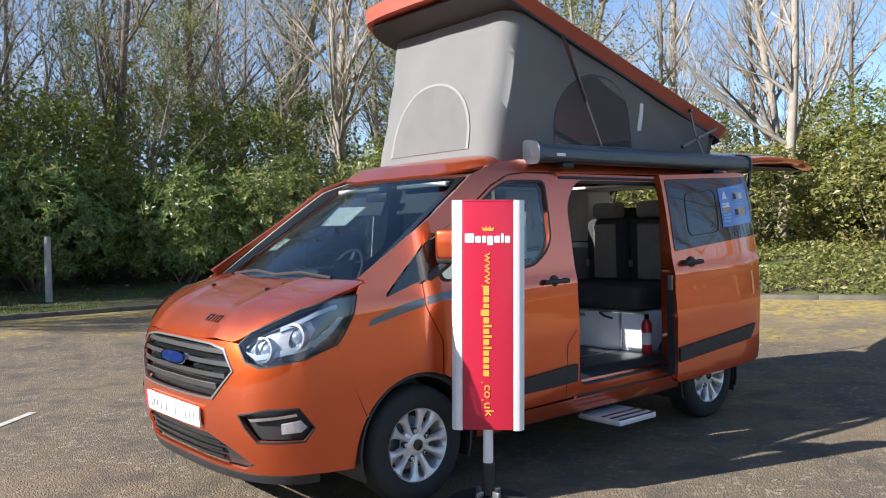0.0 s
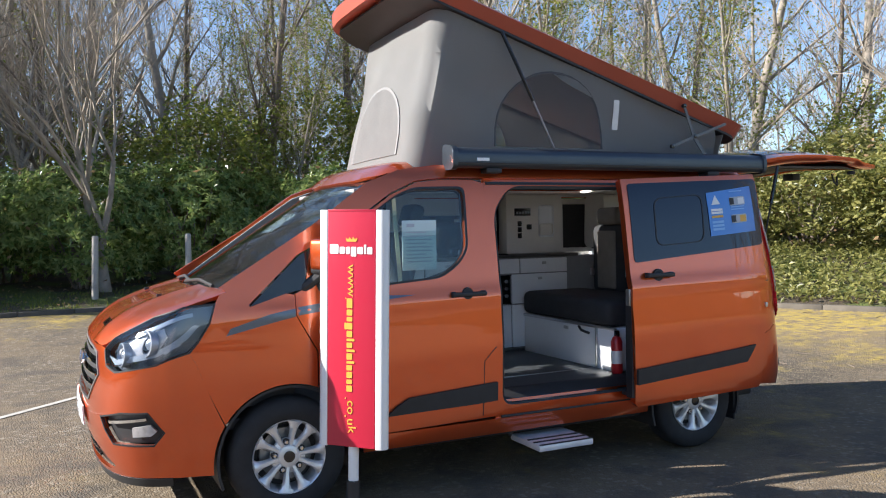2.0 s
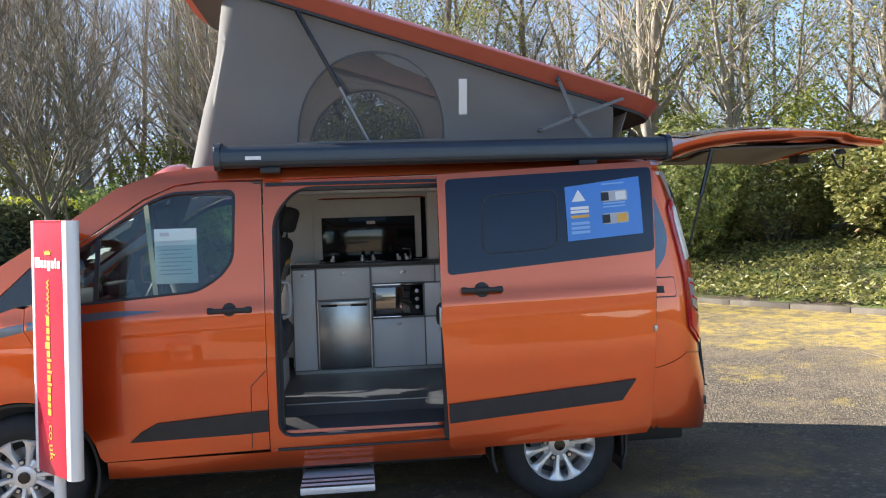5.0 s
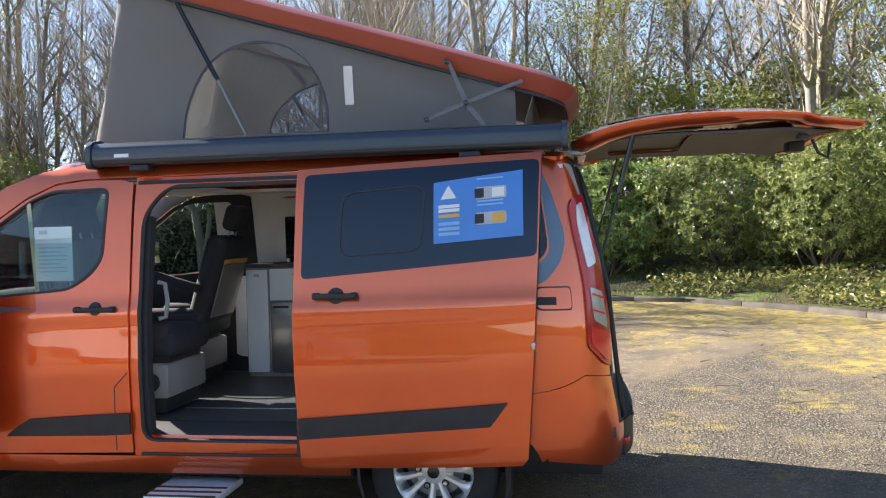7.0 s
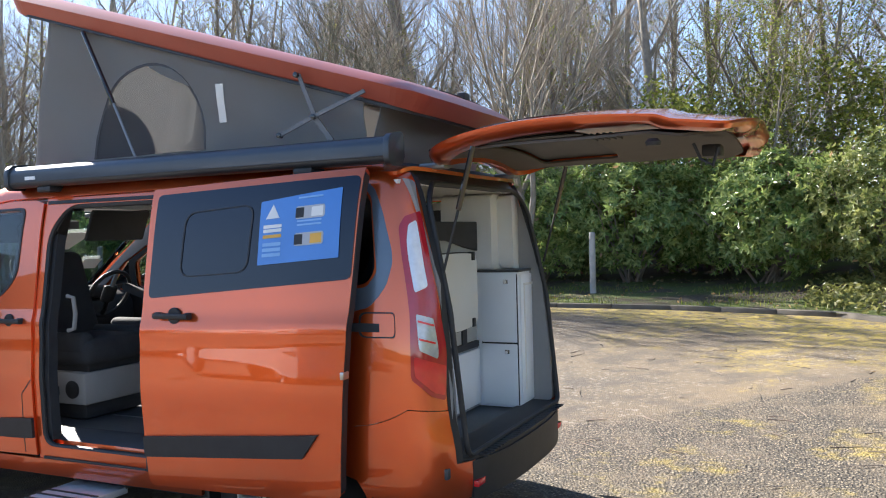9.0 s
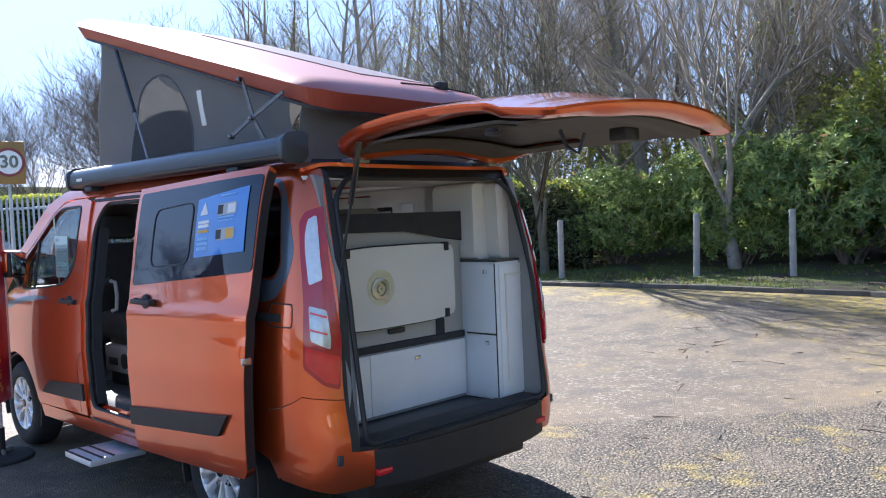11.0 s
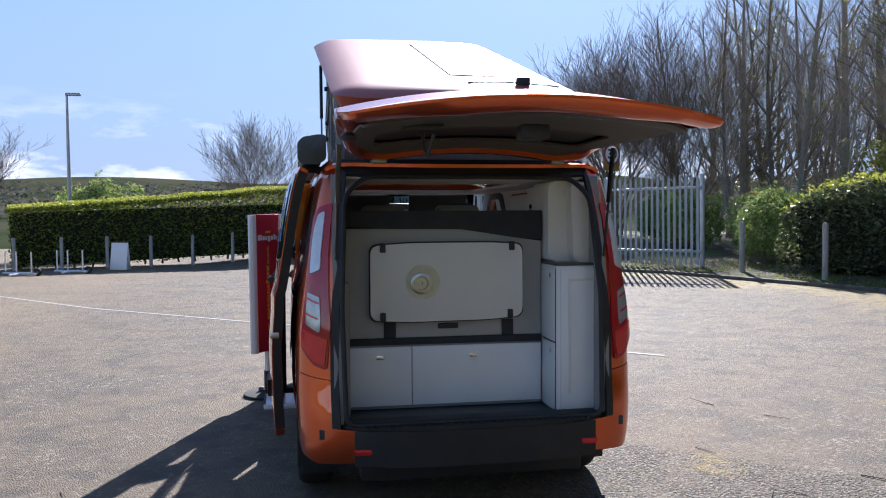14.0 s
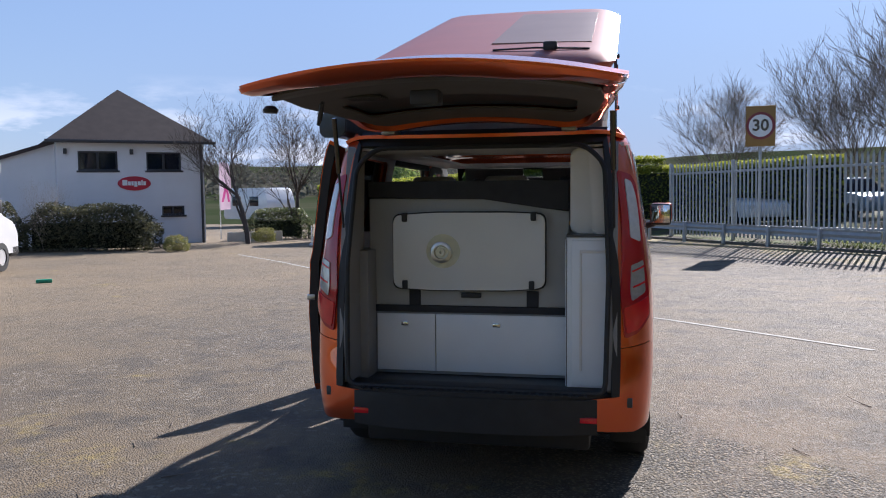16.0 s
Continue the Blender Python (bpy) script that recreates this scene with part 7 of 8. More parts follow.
part("sign_foot", lathe([(.001, 0), (.27, 0), (.28, .015), (.27, .03), (.10, .05), (.001, .055)], 2, 32), RUBBER, sign, "round black rubber foot")
for a in range(4):
    part("foot_bolt", box(.05, .11, -.012, .012, .045, .085, .005), GREY_MET, sign, m=pose(0, 0, 0, 0, 0, 45 + 90 * a))

# ---- fence, hedges, building and far things ----
GALV = mat("galvanised_steel", (.40, .42, .43), .5, .2, .15, 6)
FENCE = [(-20.0, 2.5), (-15.5, 5.8), (-11.2, 9.2)]


def palisade(a, b, gate=False):
    """A run of palisade fence: posts, two rails and single pales with split tops."""
    ax, ay = a
    bx, by = b
    ln = math.hypot(bx - ax, by - ay)
    ang = math.atan2(by - ay, bx - ax)
    f = tagged(new("palisade_fence"), "galvanised steel palisade fence" + (" gate" if gate else "") + " along the car park", "fence", "palisade fence")
    z0 = park_z((ax + bx) / 2, (ay + by) / 2)
    tilt = math.atan2(ground_at(bx, by) - ground_at(ax, ay), ln)
    f.matrix_world = Matrix.Translation((ax, ay, ground_at(ax, ay))) @ Euler((0, -tilt, ang)).to_matrix().to_4x4() @ Matrix.Diagonal((1, 1, 1.08, 1))
    for z in (.35, 1.85):
        part("rail", box(0, ln, -.025, .025, z, z + .06, .006), GALV, f)
    for x in np.linspace(0, ln, max(2, round(ln / 2.75) + 1)):
        part("fence_post", box(x - .05, x + .05, .03, .11, -.3, 2.2, .008), GALV, f)
    first_p = None
    k = int(ln / .155)
    for i in range(k):
        x = (i + .5) * ln / k
        if first_p is None:
            b_ = prism([(-.034, .06), (.034, .06), (.034, 2.08), (.018, 2.20), (.0, 2.10), (-.018, 2.20), (-.034, 2.08)], 1, -.034, -.026)
            first_p = part("pale", b_, GALV, f, smooth=False)
            first_p.matrix_local = Matrix.Translation((x, 0, 0))
        else:
            o = first_p.copy()
            scene.collection.objects.link(o)
            o.matrix_local = Matrix.Translation((x, 0, 0))
    return f


palisade(FENCE[0], FENCE[1])
palisade(FENCE[1], FENCE[2], True)
# guard rail in front of the fence
rail = tagged(new("guard_rail"), "low galvanised guard rail in front of the fence", "guard rail")
rx, ry = -21.4, .75
ang = math.atan2(6.2 - .75, -13.8 + 21.4)
rail.matrix_world = Matrix.Translation((rx, ry, park_z(rx, ry))) @ Euler((0, 0, ang)).to_matrix().to_4x4()
part("beam", prism(rounded([(-.02, .42), (.03, .48), (-.02, .55), (.03, .62), (-.02, .68), (-.04, .68), (-.0, .62), (-.05, .55), (-.0, .48), (-.04, .42)], .01), 0, 0, 10.5), GALV, rail)
for x in np.arange(.3, 10.5, 1.7):
    part("rail_post", box(x - .04, x + .04, -.12, -.04, -.2, .68, .006), GALV, rail)

# Bright leaf colour that paints sunlight on the hedge tops
LEAF_SUNLIT = leaf_mat("sunlit_fringe_leaf", (.28, .32, .04), (.50, .50, .07), .5)
# clipped hedges
def hedge(name, a, b, w, h, per_m, seed, label, material=LEAF_HEDGE, h_end=None, soft=0, fringe=420):
    rng = random.Random(seed)
    ln = math.hypot(b[0] - a[0], b[1] - a[1])
    lv, lf, sv, sf, nv, nf = [], [], [], [], [], []
    h_end = h_end or h

    def top_at(x, y):
        ends = 1 - soft * .6 * (1 - smooth01(min(x, ln - x) / (w * .6)))
        return (h + (h_end - h) * x / ln) * (1 + (.05 + .22 * soft) * noise.noise(Vector((x * (.5 + .6 * soft), seed + y * soft, 0)))) * ends * (1 - soft * .35 * (abs(y) / (w / 2)) ** 2.5)

    # Extra leaves above the top carry the sunlit colour on clipped hedges
    for _ in range(int(ln * fringe)):
        x = rng.uniform(0, ln)
        top = top_at(x, 0)
        leaf(nv, nf, Vector((x, rng.uniform(-w / 2, w / 2), top + rng.uniform(-.04, .13))), rng, .09)
    for _ in range(int(ln * per_m)):
        x = rng.uniform(0, ln)
        if rng.random() < .42:
            y = rng.uniform(-w / 2, w / 2)
            z = top_at(x, y) - abs(rng.gauss(0, .07 + .05 * soft))
        else:
            y = rng.choice((-1, 1)) * (w / 2 - abs(rng.gauss(0, .08)))
            z = rng.uniform(.05, top_at(x, y))
        y += (.07 + .22 * soft) * noise.noise(Vector((x * 1.3, z * 1.3, seed)))
        leaf(lv, lf, Vector((x, y, z)), rng, .11)
    for x in np.arange(.3, ln, .6):
        limb(sv, sf, Vector((x, 0, -.1)), Vector((rng.uniform(-.2, .2), rng.uniform(-.2, .2), 1)).normalized(), h * .9, .04, .01, 5, rng, .15, 4)
    # Near-black box fills the inside, standing in for shade among the leaves
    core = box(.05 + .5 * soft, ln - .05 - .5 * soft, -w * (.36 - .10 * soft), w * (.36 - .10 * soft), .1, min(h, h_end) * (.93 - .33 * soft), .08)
    ob = tagged(new(name), label, "hedge")
    ob.matrix_world = Matrix.Translation((a[0], a[1], ground_at(*a))) @ Euler((0, -math.atan2(ground_at(*b) - ground_at(*a), ln), math.atan2(b[1] - a[1], b[0] - a[0]))).to_matrix().to_4x4()
    pydata("foliage", lv, lf, material, ob)
    pydata("top_fringe", nv, nf, *((LEAF_SUNLIT, ob, "bright yellow-green fringe, coloured as a sunlit top") if soft < .6 else (material, ob, "loose shoots along the top")))
    pydata("woody_stem", sv, sf, BARK_DARK, ob)
    part("shaded_core", core, mat("hedge_core_shade", (.012, .016, .006), .95, 0, .3, 8), ob)
    return ob


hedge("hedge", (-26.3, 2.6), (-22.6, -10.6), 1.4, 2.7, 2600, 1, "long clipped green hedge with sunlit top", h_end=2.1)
hedge("hedge", (-9.2, 10.6), (-3.4, 12.4), 1.5, 1.9, 2400, 2, "dull green rough-topped hedge behind the posts", LEAF_DULL, soft=.45, fringe=220)
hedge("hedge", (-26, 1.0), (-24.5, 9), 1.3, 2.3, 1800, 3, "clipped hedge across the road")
for t in np.linspace(.02, .98, 8):
    x, y = -24.6 + 3.0 * t, -.2 - 10.2 * t
    c = copy_thing(post, Matrix.Translation((x, y, ground_at(x, y) - .05)))
    c["label"], c["group"] = "round weathered wooden post in front of the hedge", "hedge posts"

# office building
WALL = mat("white_render", (.70, .71, .74), .9, 0, .06, 1.2, .05, 40)
TILE = mat("brown_roof_tile", (.052, .038, .035), .85, 0, .25, 3, .2, 25)
FRAME_DARK = mat("dark_window_frame", (.04, .04, .045), .5)
house = tagged(new("office_building"), "white rendered two-storey office with brown hipped tile roof", "building")
hx0, hy0 = -22.0, -15.2
hang = math.atan2(-19.9 + 15.2, -17.8 + 22.0)
house.matrix_world = Matrix.Translation((hx0, hy0, ground_at(hx0, hy0))) @ Euler((0, 0, hang)).to_matrix().to_4x4()
W_, D_, H_ = 5.3, 8.0, 3.95
wins = [(.87, 2.85, 1.3, .70), (3.2, 2.85, 1.38, .72), (.80, 1.12, .85, .36)]
front = lambda x, z: (x, 0, z)
part("wall", panel(front, [(0, -.4), (W_, -.4), (W_, H_), (0, H_)], [[(x, z), (x + w, z), (x + w, z + h), (x, z + h)] for x, z, w, h in wins], 1.2, .25, .0, lambda p, n: n.y > 0), WALL, house, "white rendered front wall")
part("wall", box(0, .25, -D_, -.25, -.4, H_), WALL, house, smooth=False)
part("wall", box(W_ - .25, W_, -D_, -.25, -.4, H_), WALL, house, smooth=False)
part("wall", box(.25, W_ - .25, -D_, -D_ + .25, -.4, H_), WALL, house, smooth=False)
rb_ = bmesh.new()
ov = .35
base_v = [rb_.verts.new(c) for c in ((-ov, ov, H_ - .02), (W_ + ov, ov, H_ - .02), (W_ + ov, -D_ - ov, H_ - .02), (-ov, -D_ - ov, H_ - .02))]
top_v = [rb_.verts.new(c) for c in ((W_ / 2, -3.0, H_ + 2.25), (W_ / 2, -D_ + 2.8, H_ + 2.25))]
for f in ((base_v[0], base_v[1], top_v[0]), (base_v[1], base_v[2], top_v[1], top_v[0]), (base_v[2], base_v[3], top_v[1]), (base_v[3], base_v[0], top_v[0], top_v[1]), tuple(base_v)):
    rb_.faces.new(f)
part("roof", rb_, TILE, house, "brown tiled hipped roof", smooth=False)
part("gutter", box(-ov - .05, W_ + ov + .05, ov, ov + .1, H_ - .1, H_ + .02, .02), FRAME_DARK, house)
for x, z, w, h in wins:
    wn_o = part("window", box(x, x + w, -.16, -.14, z, z + h), DARK_GLASS, house, "dark window", smooth=False)
    part("frame", box(x + w / 2 - .04, x + w / 2 + .04, -.13, -.07, z, z + h, .006), FRAME_DARK, wn_o)
    for zz in (z, z + h - .06):
        part("frame", box(x, x + w, -.13, -.06, zz, zz + .06, .006), FRAME_DARK, wn_o)
    for xx in (x, x + w - .06):
        part("frame", box(xx, xx + .06, -.13, -.06, z, z + h, .006), FRAME_DARK, wn_o)
    part("sill", box(x - .06, x + w + .06, -.05, .06, z - .07, z, .008), FRAME_DARK, wn_o)
ell = [(2.64 + .60 * math.cos(a * math.pi / 16), 2.36 + .27 * math.sin(a * math.pi / 16)) for a in range(32)]
hs = part("name_board", prism(ell, 1, .0, .05, .01), SIGN_RED, house, "red oval name board")
block_row(hs, "name_shape", SIGN_WHITE, Matrix.Translation((2.64, .055, 2.36)) @ pose(0, 0, 0, 90, 0, 180), [(w * 2.9, r, d) for w, r, d in NAME_ROW], .15, "white name shapes", .02)
for x in (2.65, 4.95):
    part("wall_lamp", box(x, x + .12, 0, .14, 3.45, 3.65, .02), FRAME_DARK, house)
part("downpipe", tube([(.12, .08, H_ - .1), (.12, .08, -.3)], .05, 8), FRAME_DARK, house)
part("side_wing", prism([(0, -.4), (5, -.4), (5, 2.2), (0, 3.9)], 1, -5.5, -.6), WALL, house, "lower white side wing", m=Matrix.Translation((W_, 0, 0)))
part("wing_roof", prism([(-.1, 4.02), (5.3, 2.2), (5.3, 2.05), (-.1, 3.88)], 1, -5.8, -.4), TILE, house, m=Matrix.Translation((W_, 0, 0)))

# clipped hedges and shrubs in front of the building
LEAF_PRIVET = leaf_mat("privet_leaf", (.05, .055, .03), (.17, .16, .085), .5)
hedge("hedge", (-15.9, -18.6), (-17.2, -14.4), 1.5, 1.52, 2000, 4, "dark overgrown hedge in front of the building", LEAF_PRIVET, h_end=1.35, soft=.7, fringe=420)
hedge("hedge", (-14.3, -19.8), (-15.6, -18.2), 1.0, 1.6, 1200, 5, "dark overgrown hedge in front of the building", LEAF_PRIVET, soft=.9, fringe=420)
hedge("hedge", (-24.4, -14.7), (-25.4, -12.0), 1.0, 1.2, 1300, 6, "low green hedge by the entrance", LEAF_DULL, soft=.8, fringe=420)
again(ivyb, -16.4, -13.3, 1.0, .30, group="shrubs by the building")
again(ivyb, -22.4, -12.9, 3.0, .32, group="shrubs by the building")
again(forms[4], -15.7, -17.6, 2.0, .24, group="shrubs by the building")["label"] = "small brown leafless shrub before the building"
# bare trees on that side
# Bark darker than on the woodland trees
far_form = crown_tree(31, 6.9, 2.5, 1.35, bark=mat("very_dark_bark", (.085, .07, .06), .9, 0, .3, 7, .3, 30), depth=6, open_=.74, label="bare spreading tree by the entrance")
place(far_form, -21.08, -12.95, .3, .76)
far_form["group"] = "entrance trees"
again(far_form, -25.4, -12.6, 2.0, .8)
# Dark bark colour stands in for these trees being backlit
dome = crown_tree(33, 6.4, 1.0, 1.3, bark=BARK_DARK, stems=2, depth=6, open_=.60, label="rounded bare tree beyond the fence")
place(dome, -40, 6.5, 1, 1.0)
dome["group"] = "trees beyond the fence"
for x, y, s in ((-37, 13, 1.2), (-33, 16, 1.2), (-43, -2.8, .95), (-30, 14.5, 1.3), (-27, 17, 1.3)):
    again(dome, x, y, rnd.uniform(0, 6), s)
for x, y, k in ((-30, 19, 0), (-28, 20.5, 1), (-26, 20, 3), (-24, 21.5, 0), (-32, 21, 1), (-22, 23, 3), (-27, 23, 2), (-20, 23.5, 3), (-35, 20.5, 1), (-18, 22.5, 0), (-31, 22, 3), (-15.5, 21.5, 1), (-24, 18.5, 4)):
    again(forms[k], x, y, rnd.uniform(0, 6), rnd.uniform(.9, 1.1))
for x, y in ((-14, 12.6), (-17, 11.8), (-20, 12.4), (-12.2, 13.4)):
    again(laurel, x, y, rnd.uniform(0, 6), .75)

# speed limit signs on posts
YEL = mat("yellow_board", (.32, .18, .05), .6, 0, .08, 4)
RING = mat("faded_red_ring", (.24, .05, .055), .6, 0, .15, 6)


def speed_sign(x, y, h, face):
    s = tagged(new("speed_sign"), "round thirty limit sign on a yellow backing board", "traffic sign", "speed signs")
    s.matrix_world = Matrix.Translation((x, y, ground_at(x, y))) @ pose(0, 0, 0, 0, 0, face)
    part("pole", tube([(0, .08, -.2), (0, .08, h + .3)], .045, 10), GALV, s)
    part("backing_board", box(-.41, .41, 0, .02, h - .60, h + .58, .01), YEL, s)
    part("red_ring", lathe([(.40, -.012), (.40, -.002), (.001, -.002), (.001, -.012)], 1, 32, (0, 0, h), close=True), RING, s)
    part("white_disc", lathe([(.325, -.016), (.325, -.011), (.001, -.011), (.001, -.016)], 1, 32, (0, 0, h), close=True), SIGN_WHITE, s)
    part("number", text_mesh("30", .47, .003, .012), GLOSS_BLACK, s, m=Matrix.Translation((0, -.020, h)) @ pose(0, 0, 0, 90, 0, 0))
    return s


speed_sign(-17.6, 4.9, 3.3, 78)
speed_sign(-21.0, 10.7, 3.3, 112)
# lamp column
lampc = tagged(new("street_lamp"), "tall grey street lamp column beyond the hedge", "street lamp")
lampc.matrix_world = Matrix.Translation((-28.5, -10.1, ground_at(-28.5, -10.1)))
part("column", tube([(0, 0, -.5), (0, 0, 3), (0, 0, 6.9)], [.09, .08, .05], 10), GALV, lampc)
part("lantern", box(-.10, .10, -.05, .55, 6.85, 6.97, .03), GREY_MET, lampc)

# parked vehicles
WHITE_PAINT = mat("white_vehicle_paint", (.74, .75, .76), .3, 0, .04, 3, 0, 60, .6)
def motorhome(x, y, heading, label, stripe):
    """A coach-built motorhome: box body, cab, windows and wheels; x runs to its front."""
    v = tagged(new("motorhome"), label, "motorhome", "parked motorhomes")
    v.matrix_world = Matrix.Translation((x, y, ground_at(x, y))) @ pose(0, 0, 0, 0, 0, heading)
    part("coach_body", prism(rounded([(-4.6, .45), (-4.6, 2.75), (-4.3, 2.85), (.9, 2.85), (1.15, 2.6), (1.1, 2.15), (.3, 1.9), (.3, .45)], .12), 1, -1.12, 1.12, .05), WHITE_PAINT, v, "white coach body")
    part("cab", prism(rounded([(.25, .40), (.25, 2.05), (.70, 2.05), (1.40, 1.30), (1.95, 1.12), (2.12, .85), (2.12, .40)], .08), 1, -.98, .98, .06), WHITE_PAINT, v, "white cab")
    part("windscreen", prism([(.76, 2.0), (1.42, 1.32), (1.44, 1.34), (.80, 2.03)], 1, -.86, .86), DARK_GLASS, v)
    for s in (-1, 1):
        part("cab_window", prism([(.42, 1.36), (1.22, 1.36), (.72, 1.92), (.42, 1.92)], 1, s * .985 - .008, s * .985 + .008), DARK_GLASS, v)
        part("mirror", box(1.0, 1.15, s * 1.05 - .07, s * 1.05 + .07, 1.36, 1.68, .04), BLACK, v)
        for cx, w in ((-3.6, 1.0), (-1.6, .9)):
            part("side_window", box(cx, cx + w, s * 1.125 - .01, s * 1.125 + .01, 1.45, 2.0, .008), DARK_GLASS, v)
        part("stripe", box(-4.5, .2, s * 1.122 - .004, s * 1.122 + .004, .95, 1.15, .003), stripe, v)
        for cx in (1.25, -2.9):
            part("tyre", lathe([(.20, s * .80), (.33, s * .82), (.34, s * .9), (.33, s * 1.0), (.20, s * 1.01)], 1, 28, (cx, 0, .34), close=True), RUBBER, v)
            part("wheel_disc", lathe([(.21, s * .985), (.16, s * .995), (.06, s * .97), (.002, s * .97)], 1, 24, (cx, 0, .34)), ALLOY, v)
        part("headlight", box(1.86, 2.05, s * .76 - .16, s * .76 + .16, .88, 1.08, .04), WHITE_LENS, v)
    part("bumper", box(1.75, 2.2, -.98, .98, .32, .62, .08), BLACK, v)
    return v


motorhome(-6.84, -13.72, 195, "white motorhome parked at the edge of the car park", GREY_MET)
# row of parked motorhomes across the car park, mirrored in the van's flank
for i, (x, y, a) in enumerate(((-7.5, -17.5, 84), (-3.6, -17.2, 88))):
    motorhome(x, y, a, "white motorhome parked in a row across the car park", (GREY_MET, PAINT_ROOF)[i])

# caravan, banner, notice board and cycle stands near the entrance
car = tagged(new("caravan"), "white touring caravan parked beyond the entrance", "caravan")
car.matrix_world = Matrix.Translation((-42.0, -22.0, ground_at(-42.0, -22.0))) @ pose(0, 0, 0, 0, 0, 62)
part("body", prism(rounded([(-2.3, .5), (-2.2, 1.4), (-1.8, 2.5), (1.9, 2.5), (2.3, 1.6), (2.3, .5)], .2), 1, -1.1, 1.1, .08), WHITE_PAINT, car)
for x in (-1.3, .5):
    part("window", box(x, x + .9, 1.09, 1.12, 1.35, 1.95, .02), DARK_GLASS, car)
    part("window", box(x, x + .9, -1.12, -1.09, 1.35, 1.95, .02), DARK_GLASS, car)
part("tyre", lathe([(.15, .9), (.32, .92), (.32, 1.06), (.15, 1.08)], 1, 20, (0, 0, .32), close=True), RUBBER, car)
banner = tagged(new("feather_banner"), "white and pink feather banner on a pole", "banner")
banner.matrix_world = Matrix.Translation((-24.45, -15.8, ground_at(-24.45, -15.8))) @ pose(0, 0, 0, 0, 0, 62)
part("pole", tube([(0, 0, 0), (0, 0, 3.0), (.05, 0, 3.3)], .025, 8), GALV, banner)
part("cloth", prism([(.03, 1.25), (.75, 1.3), (.82, 2.0), (.78, 2.9), (.60, 3.25), (.03, 3.3)], 1, -.008, .008), mat("pink_tinged_cloth", (.62, .46, .56), .8, 0, .15, 2), banner)
part("printed_band", prism([(.12, 1.6), (.42, 2.35), (.55, 2.35), (.72, 1.6), (.58, 1.6), (.48, 2.05), (.27, 1.6)], 1, -.012, .012), mat("magenta_print", (.5, .03, .22), .6), banner)
board = tagged(new("notice_board"), "white folding notice board before the hedge", "sign")
board.matrix_world = Matrix.Translation((-20.6, -6.6, ground_at(-20.6, -6.6))) @ pose(0, 0, 0, 0, 0, 70)
for s_ in (-1, 1):
    part("leaf_panel", box(-.30, .30, -.012, .012, .05, .95, .01), SIGN_WHITE, board, m=Matrix.Translation((0, s_ * .14, 0)) @ pose(0, 0, 0, s_ * 9, 0, 0))
part("printed_panel", box(-.24, .24, -.018, -.013, .35, .85, .004), GREY_MET, board, m=Matrix.Translation((0, .14, 0)) @ pose(0, 0, 0, 9, 0, 0))
for i, (x, y) in enumerate(((-18.9, -9.2), (-19.6, -7.9))):
    st_ = tagged(new("cycle_stand"), "low pale metal stand with upright posts", "stand", "metal stands")
    st_.matrix_world = Matrix.Translation((x, y, park_z(x, y))) @ pose(0, 0, 0, 0, 0, 65)
    part("base_bar", tube([(-.6, 0, .08), (.6, 0, .08)], .035, 8), ALU, st_)
    part("base_bar", tube([(0, -.4, .06), (0, .4, .06)], .035, 8), ALU, st_)
    for k in (-.5, -.1, .45):
        part("upright", tube([(k, 0, .08), (k, 0, .75)], .022, 8), ALU, st_)
    part("wheel", lathe([(.06, -.03), (.12, -.03), (.12, .03), (.06, .03)], 1, 16, (.5, .2, .12), close=True), RUBBER, st_)
# fallen twigs on the asphalt
tw = random.Random(19)
wv, wf = [], []
while len(wf) < 2600:
    x, y = tw.uniform(1.5, 12), tw.uniform(-4, 9.5)
    k = kerb_side(x, y)
    if .3 < k < 9 and tw.random() < 1.1 - k / 9 and not (x < 5.4 and abs(y) < 1.2):
        a = tw.uniform(0, 6.28)
        limb(wv, wf, Vector((x, y, park_z(x, y) + .006)), Vector((math.cos(a), math.sin(a), .02)), tw.uniform(.06, .32), tw.uniform(.003, .006), .002, 4, tw, .08, 3)
tagged(pydata("fallen_twigs", wv, wf, BARK_DARK), "thin fallen twigs scattered on the asphalt", "twigs", kind="stuff")
# dropped green wrapper on the asphalt
wr = part("wrapper", box(-.10, .10, -.03, .03, 0, .05, .012), mat("green_plastic", (.03, .35, .20), .4), None)
tagged(wr, "small green plastic wrapper lying on the asphalt", "litter")
wr.matrix_world = Matrix.Translation((-6.32, -10.47, park_z(-6.32, -10.47))) @ pose(0, 0, 0, 0, 0, 128) @ Matrix.Scale(1.5, 4)

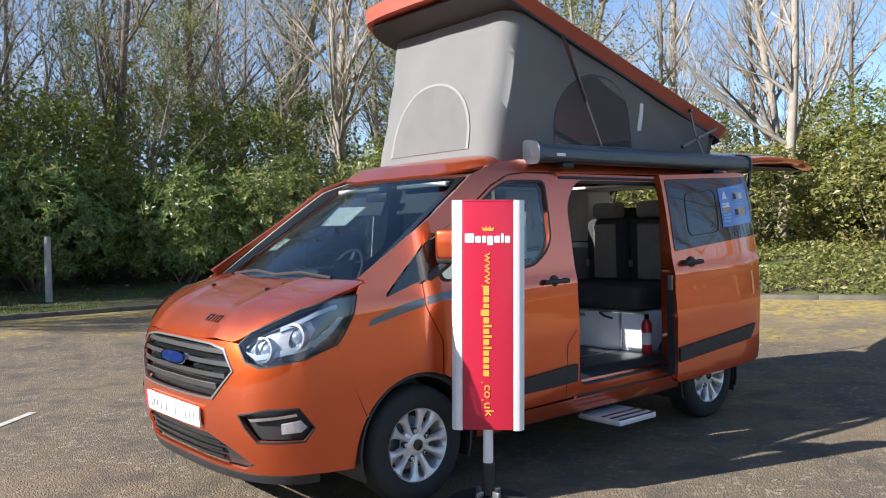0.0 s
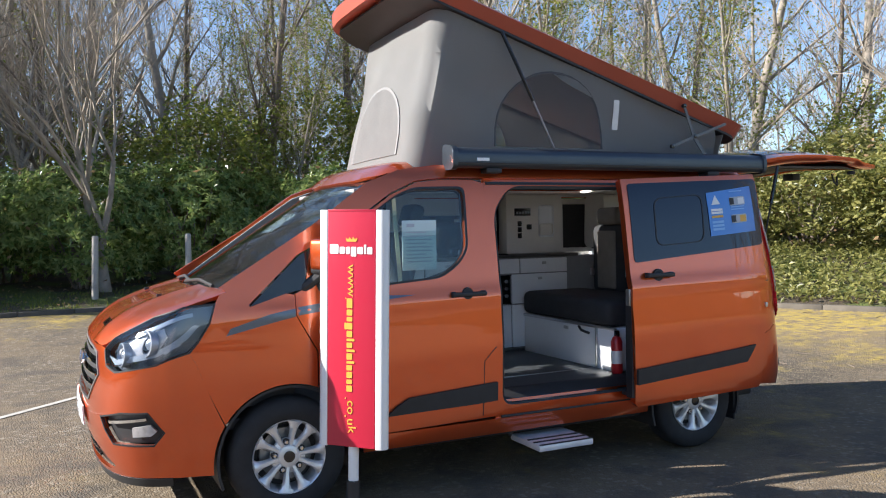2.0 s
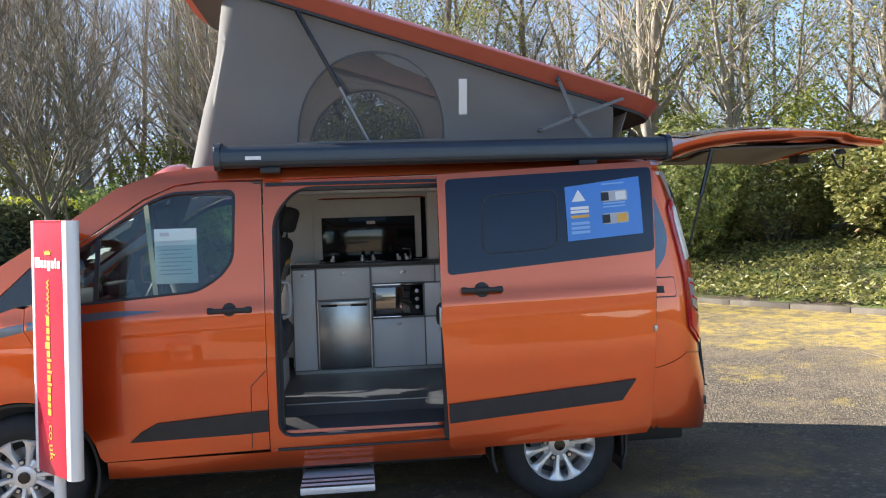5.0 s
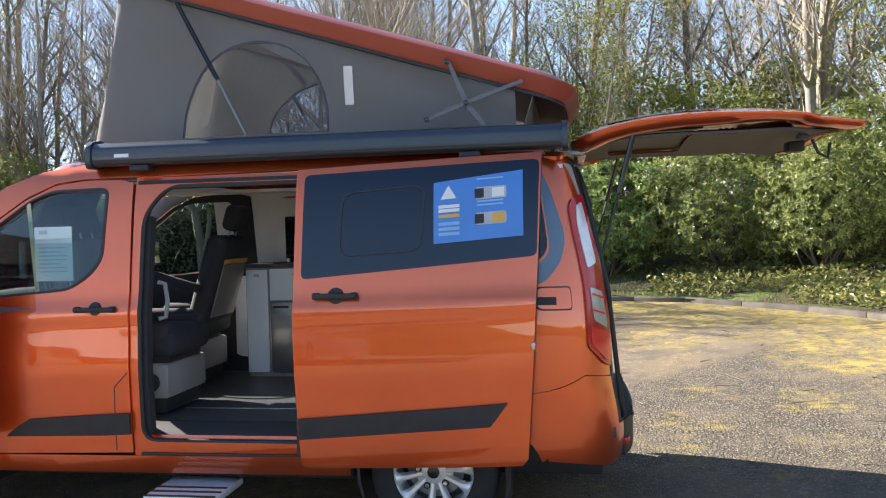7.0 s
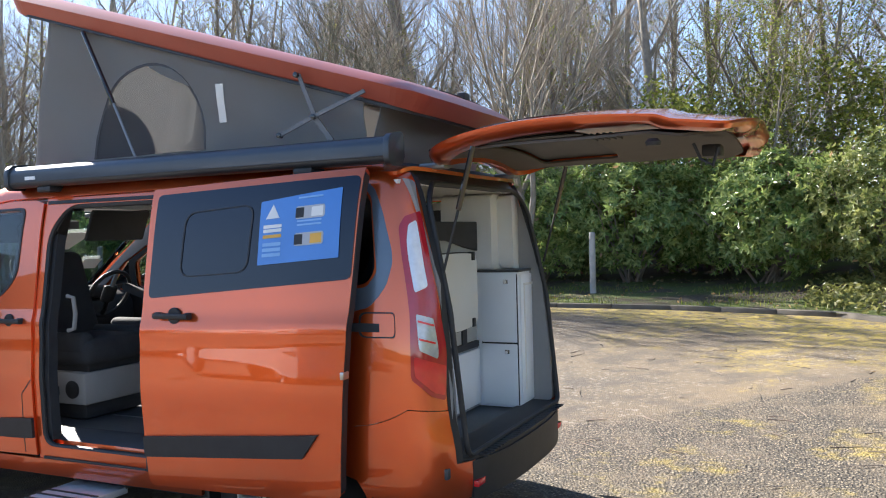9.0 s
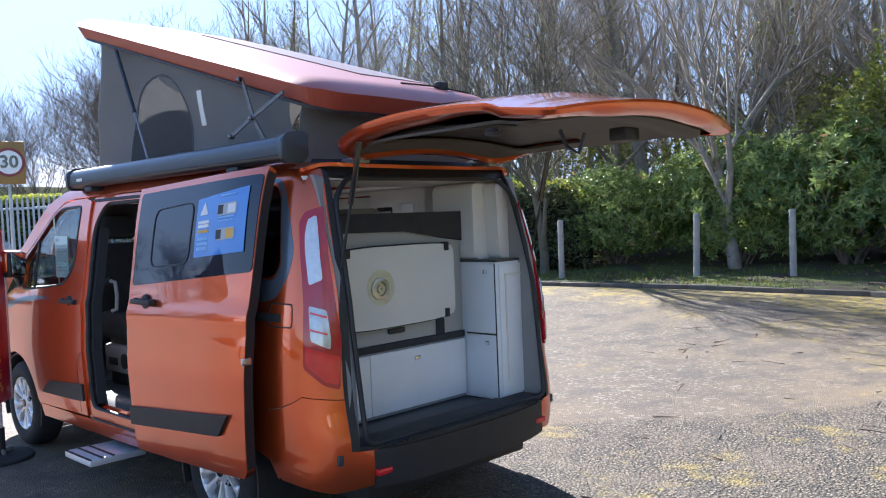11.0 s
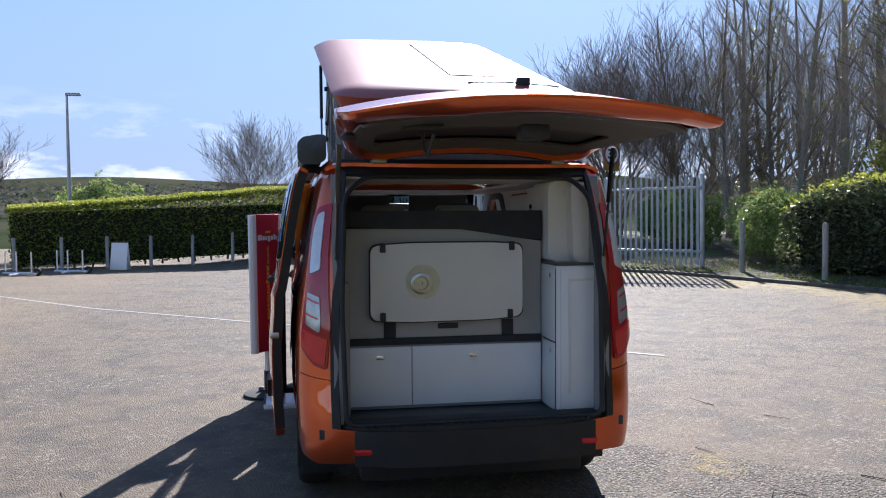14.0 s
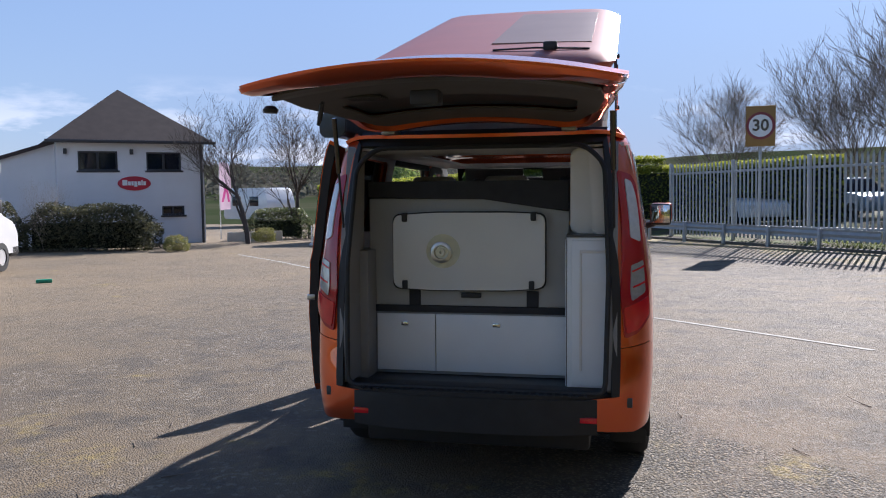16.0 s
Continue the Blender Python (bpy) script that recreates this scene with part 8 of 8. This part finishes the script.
# cars on the road beyond the fence
def road_car(x, y, heading, paint, label):
    c = tagged(new("parked_car"), label, "car", "cars beyond the fence")
    c.matrix_world = Matrix.Translation((x, y, ground_at(x, y))) @ pose(0, 0, 0, 0, 0, heading)
    part("body", prism(rounded([(-2.1, .3), (-2.1, .95), (-1.3, 1.02), (1.0, 1.0), (2.0, .85), (2.15, .6), (2.1, .3)], .1), 1, -.86, .86, .06), paint, c)
    part("cabin", prism(rounded([(-1.9, .95), (-1.5, 1.5), (.2, 1.52), (1.0, .98)], .1), 1, -.74, .74, .08), DARK_GLASS, c)
    part("roof", prism(rounded([(-1.5, 1.48), (.2, 1.50), (.1, 1.55), (-1.4, 1.53)], .02), 1, -.70, .70, .01), paint, c)
    for cx in (-1.3, 1.3):
        for s in (-1, 1):
            part("tyre", lathe([(.16, s * .70), (.31, s * .71), (.31, s * .88), (.16, s * .89)], 1, 20, (cx, 0, .31), close=True), RUBBER, c)
    for s in (-1, 1):
        part("headlight", box(2.0, 2.14, s * .62 - .15, s * .62 + .15, .62, .76, .03), WHITE_LENS, c)
    return c


road_car(-25.7, 5.6, 15, WHITE_PAINT, "pale grey car standing beyond the fence")
road_car(-27.0, 9.8, 20, mat("blue_grey_paint", (.25, .33, .42), .3, .2, .05, 3, 0, 60, .6), "pale blue van-like car beyond the fence")

# dark conifer behind the hedge, low wall by the building
again(laurel, -29.5, -9.2, 1.0, 1.35, group="shrubs by the building")
gw = tagged(part("garden_wall", box(0, 2.2, -.1, .1, -.4, .38, .02), mat("cream_render", (.55, .50, .42), .9, 0, .1, 3, .1, 30), None), "low cream rendered wall beside the building", "wall")
gw.matrix_world = Matrix.Translation((-22.6, -14.6, ground_at(-22.6, -14.6))) @ pose(0, 0, 0, 0, 0, 118)

# far woods on the hills
fw = random.Random(77)
fv, ff = [], []
for _ in range(620):
    a = fw.uniform(.80, 1.45) * math.pi
    d = fw.uniform(230, 620)
    x, y = math.cos(a) * d, math.sin(a) * d
    along = Vector((fw.uniform(-1, 1), fw.uniform(-1, 1), 0)).normalized()
    ln, h = fw.uniform(15, 45), fw.uniform(2.5, 6)
    for _ in range(44):
        t = fw.uniform(-.5, .5)
        px, py = x + along.x * ln * t + fw.gauss(0, 1.5), y + along.y * ln * t + fw.gauss(0, 1.5)
        leaf(fv, ff, Vector((px, py, field_z(px, py) + h * fw.random() ** 1.3)), fw, 2.6)
tagged(pydata("far_woods", fv, ff, leaf_mat("far_wood_leaf", (.07, .075, .06), (.13, .125, .10), .9)), "far hedgerows and woods on the hills", "woods", kind="stuff")
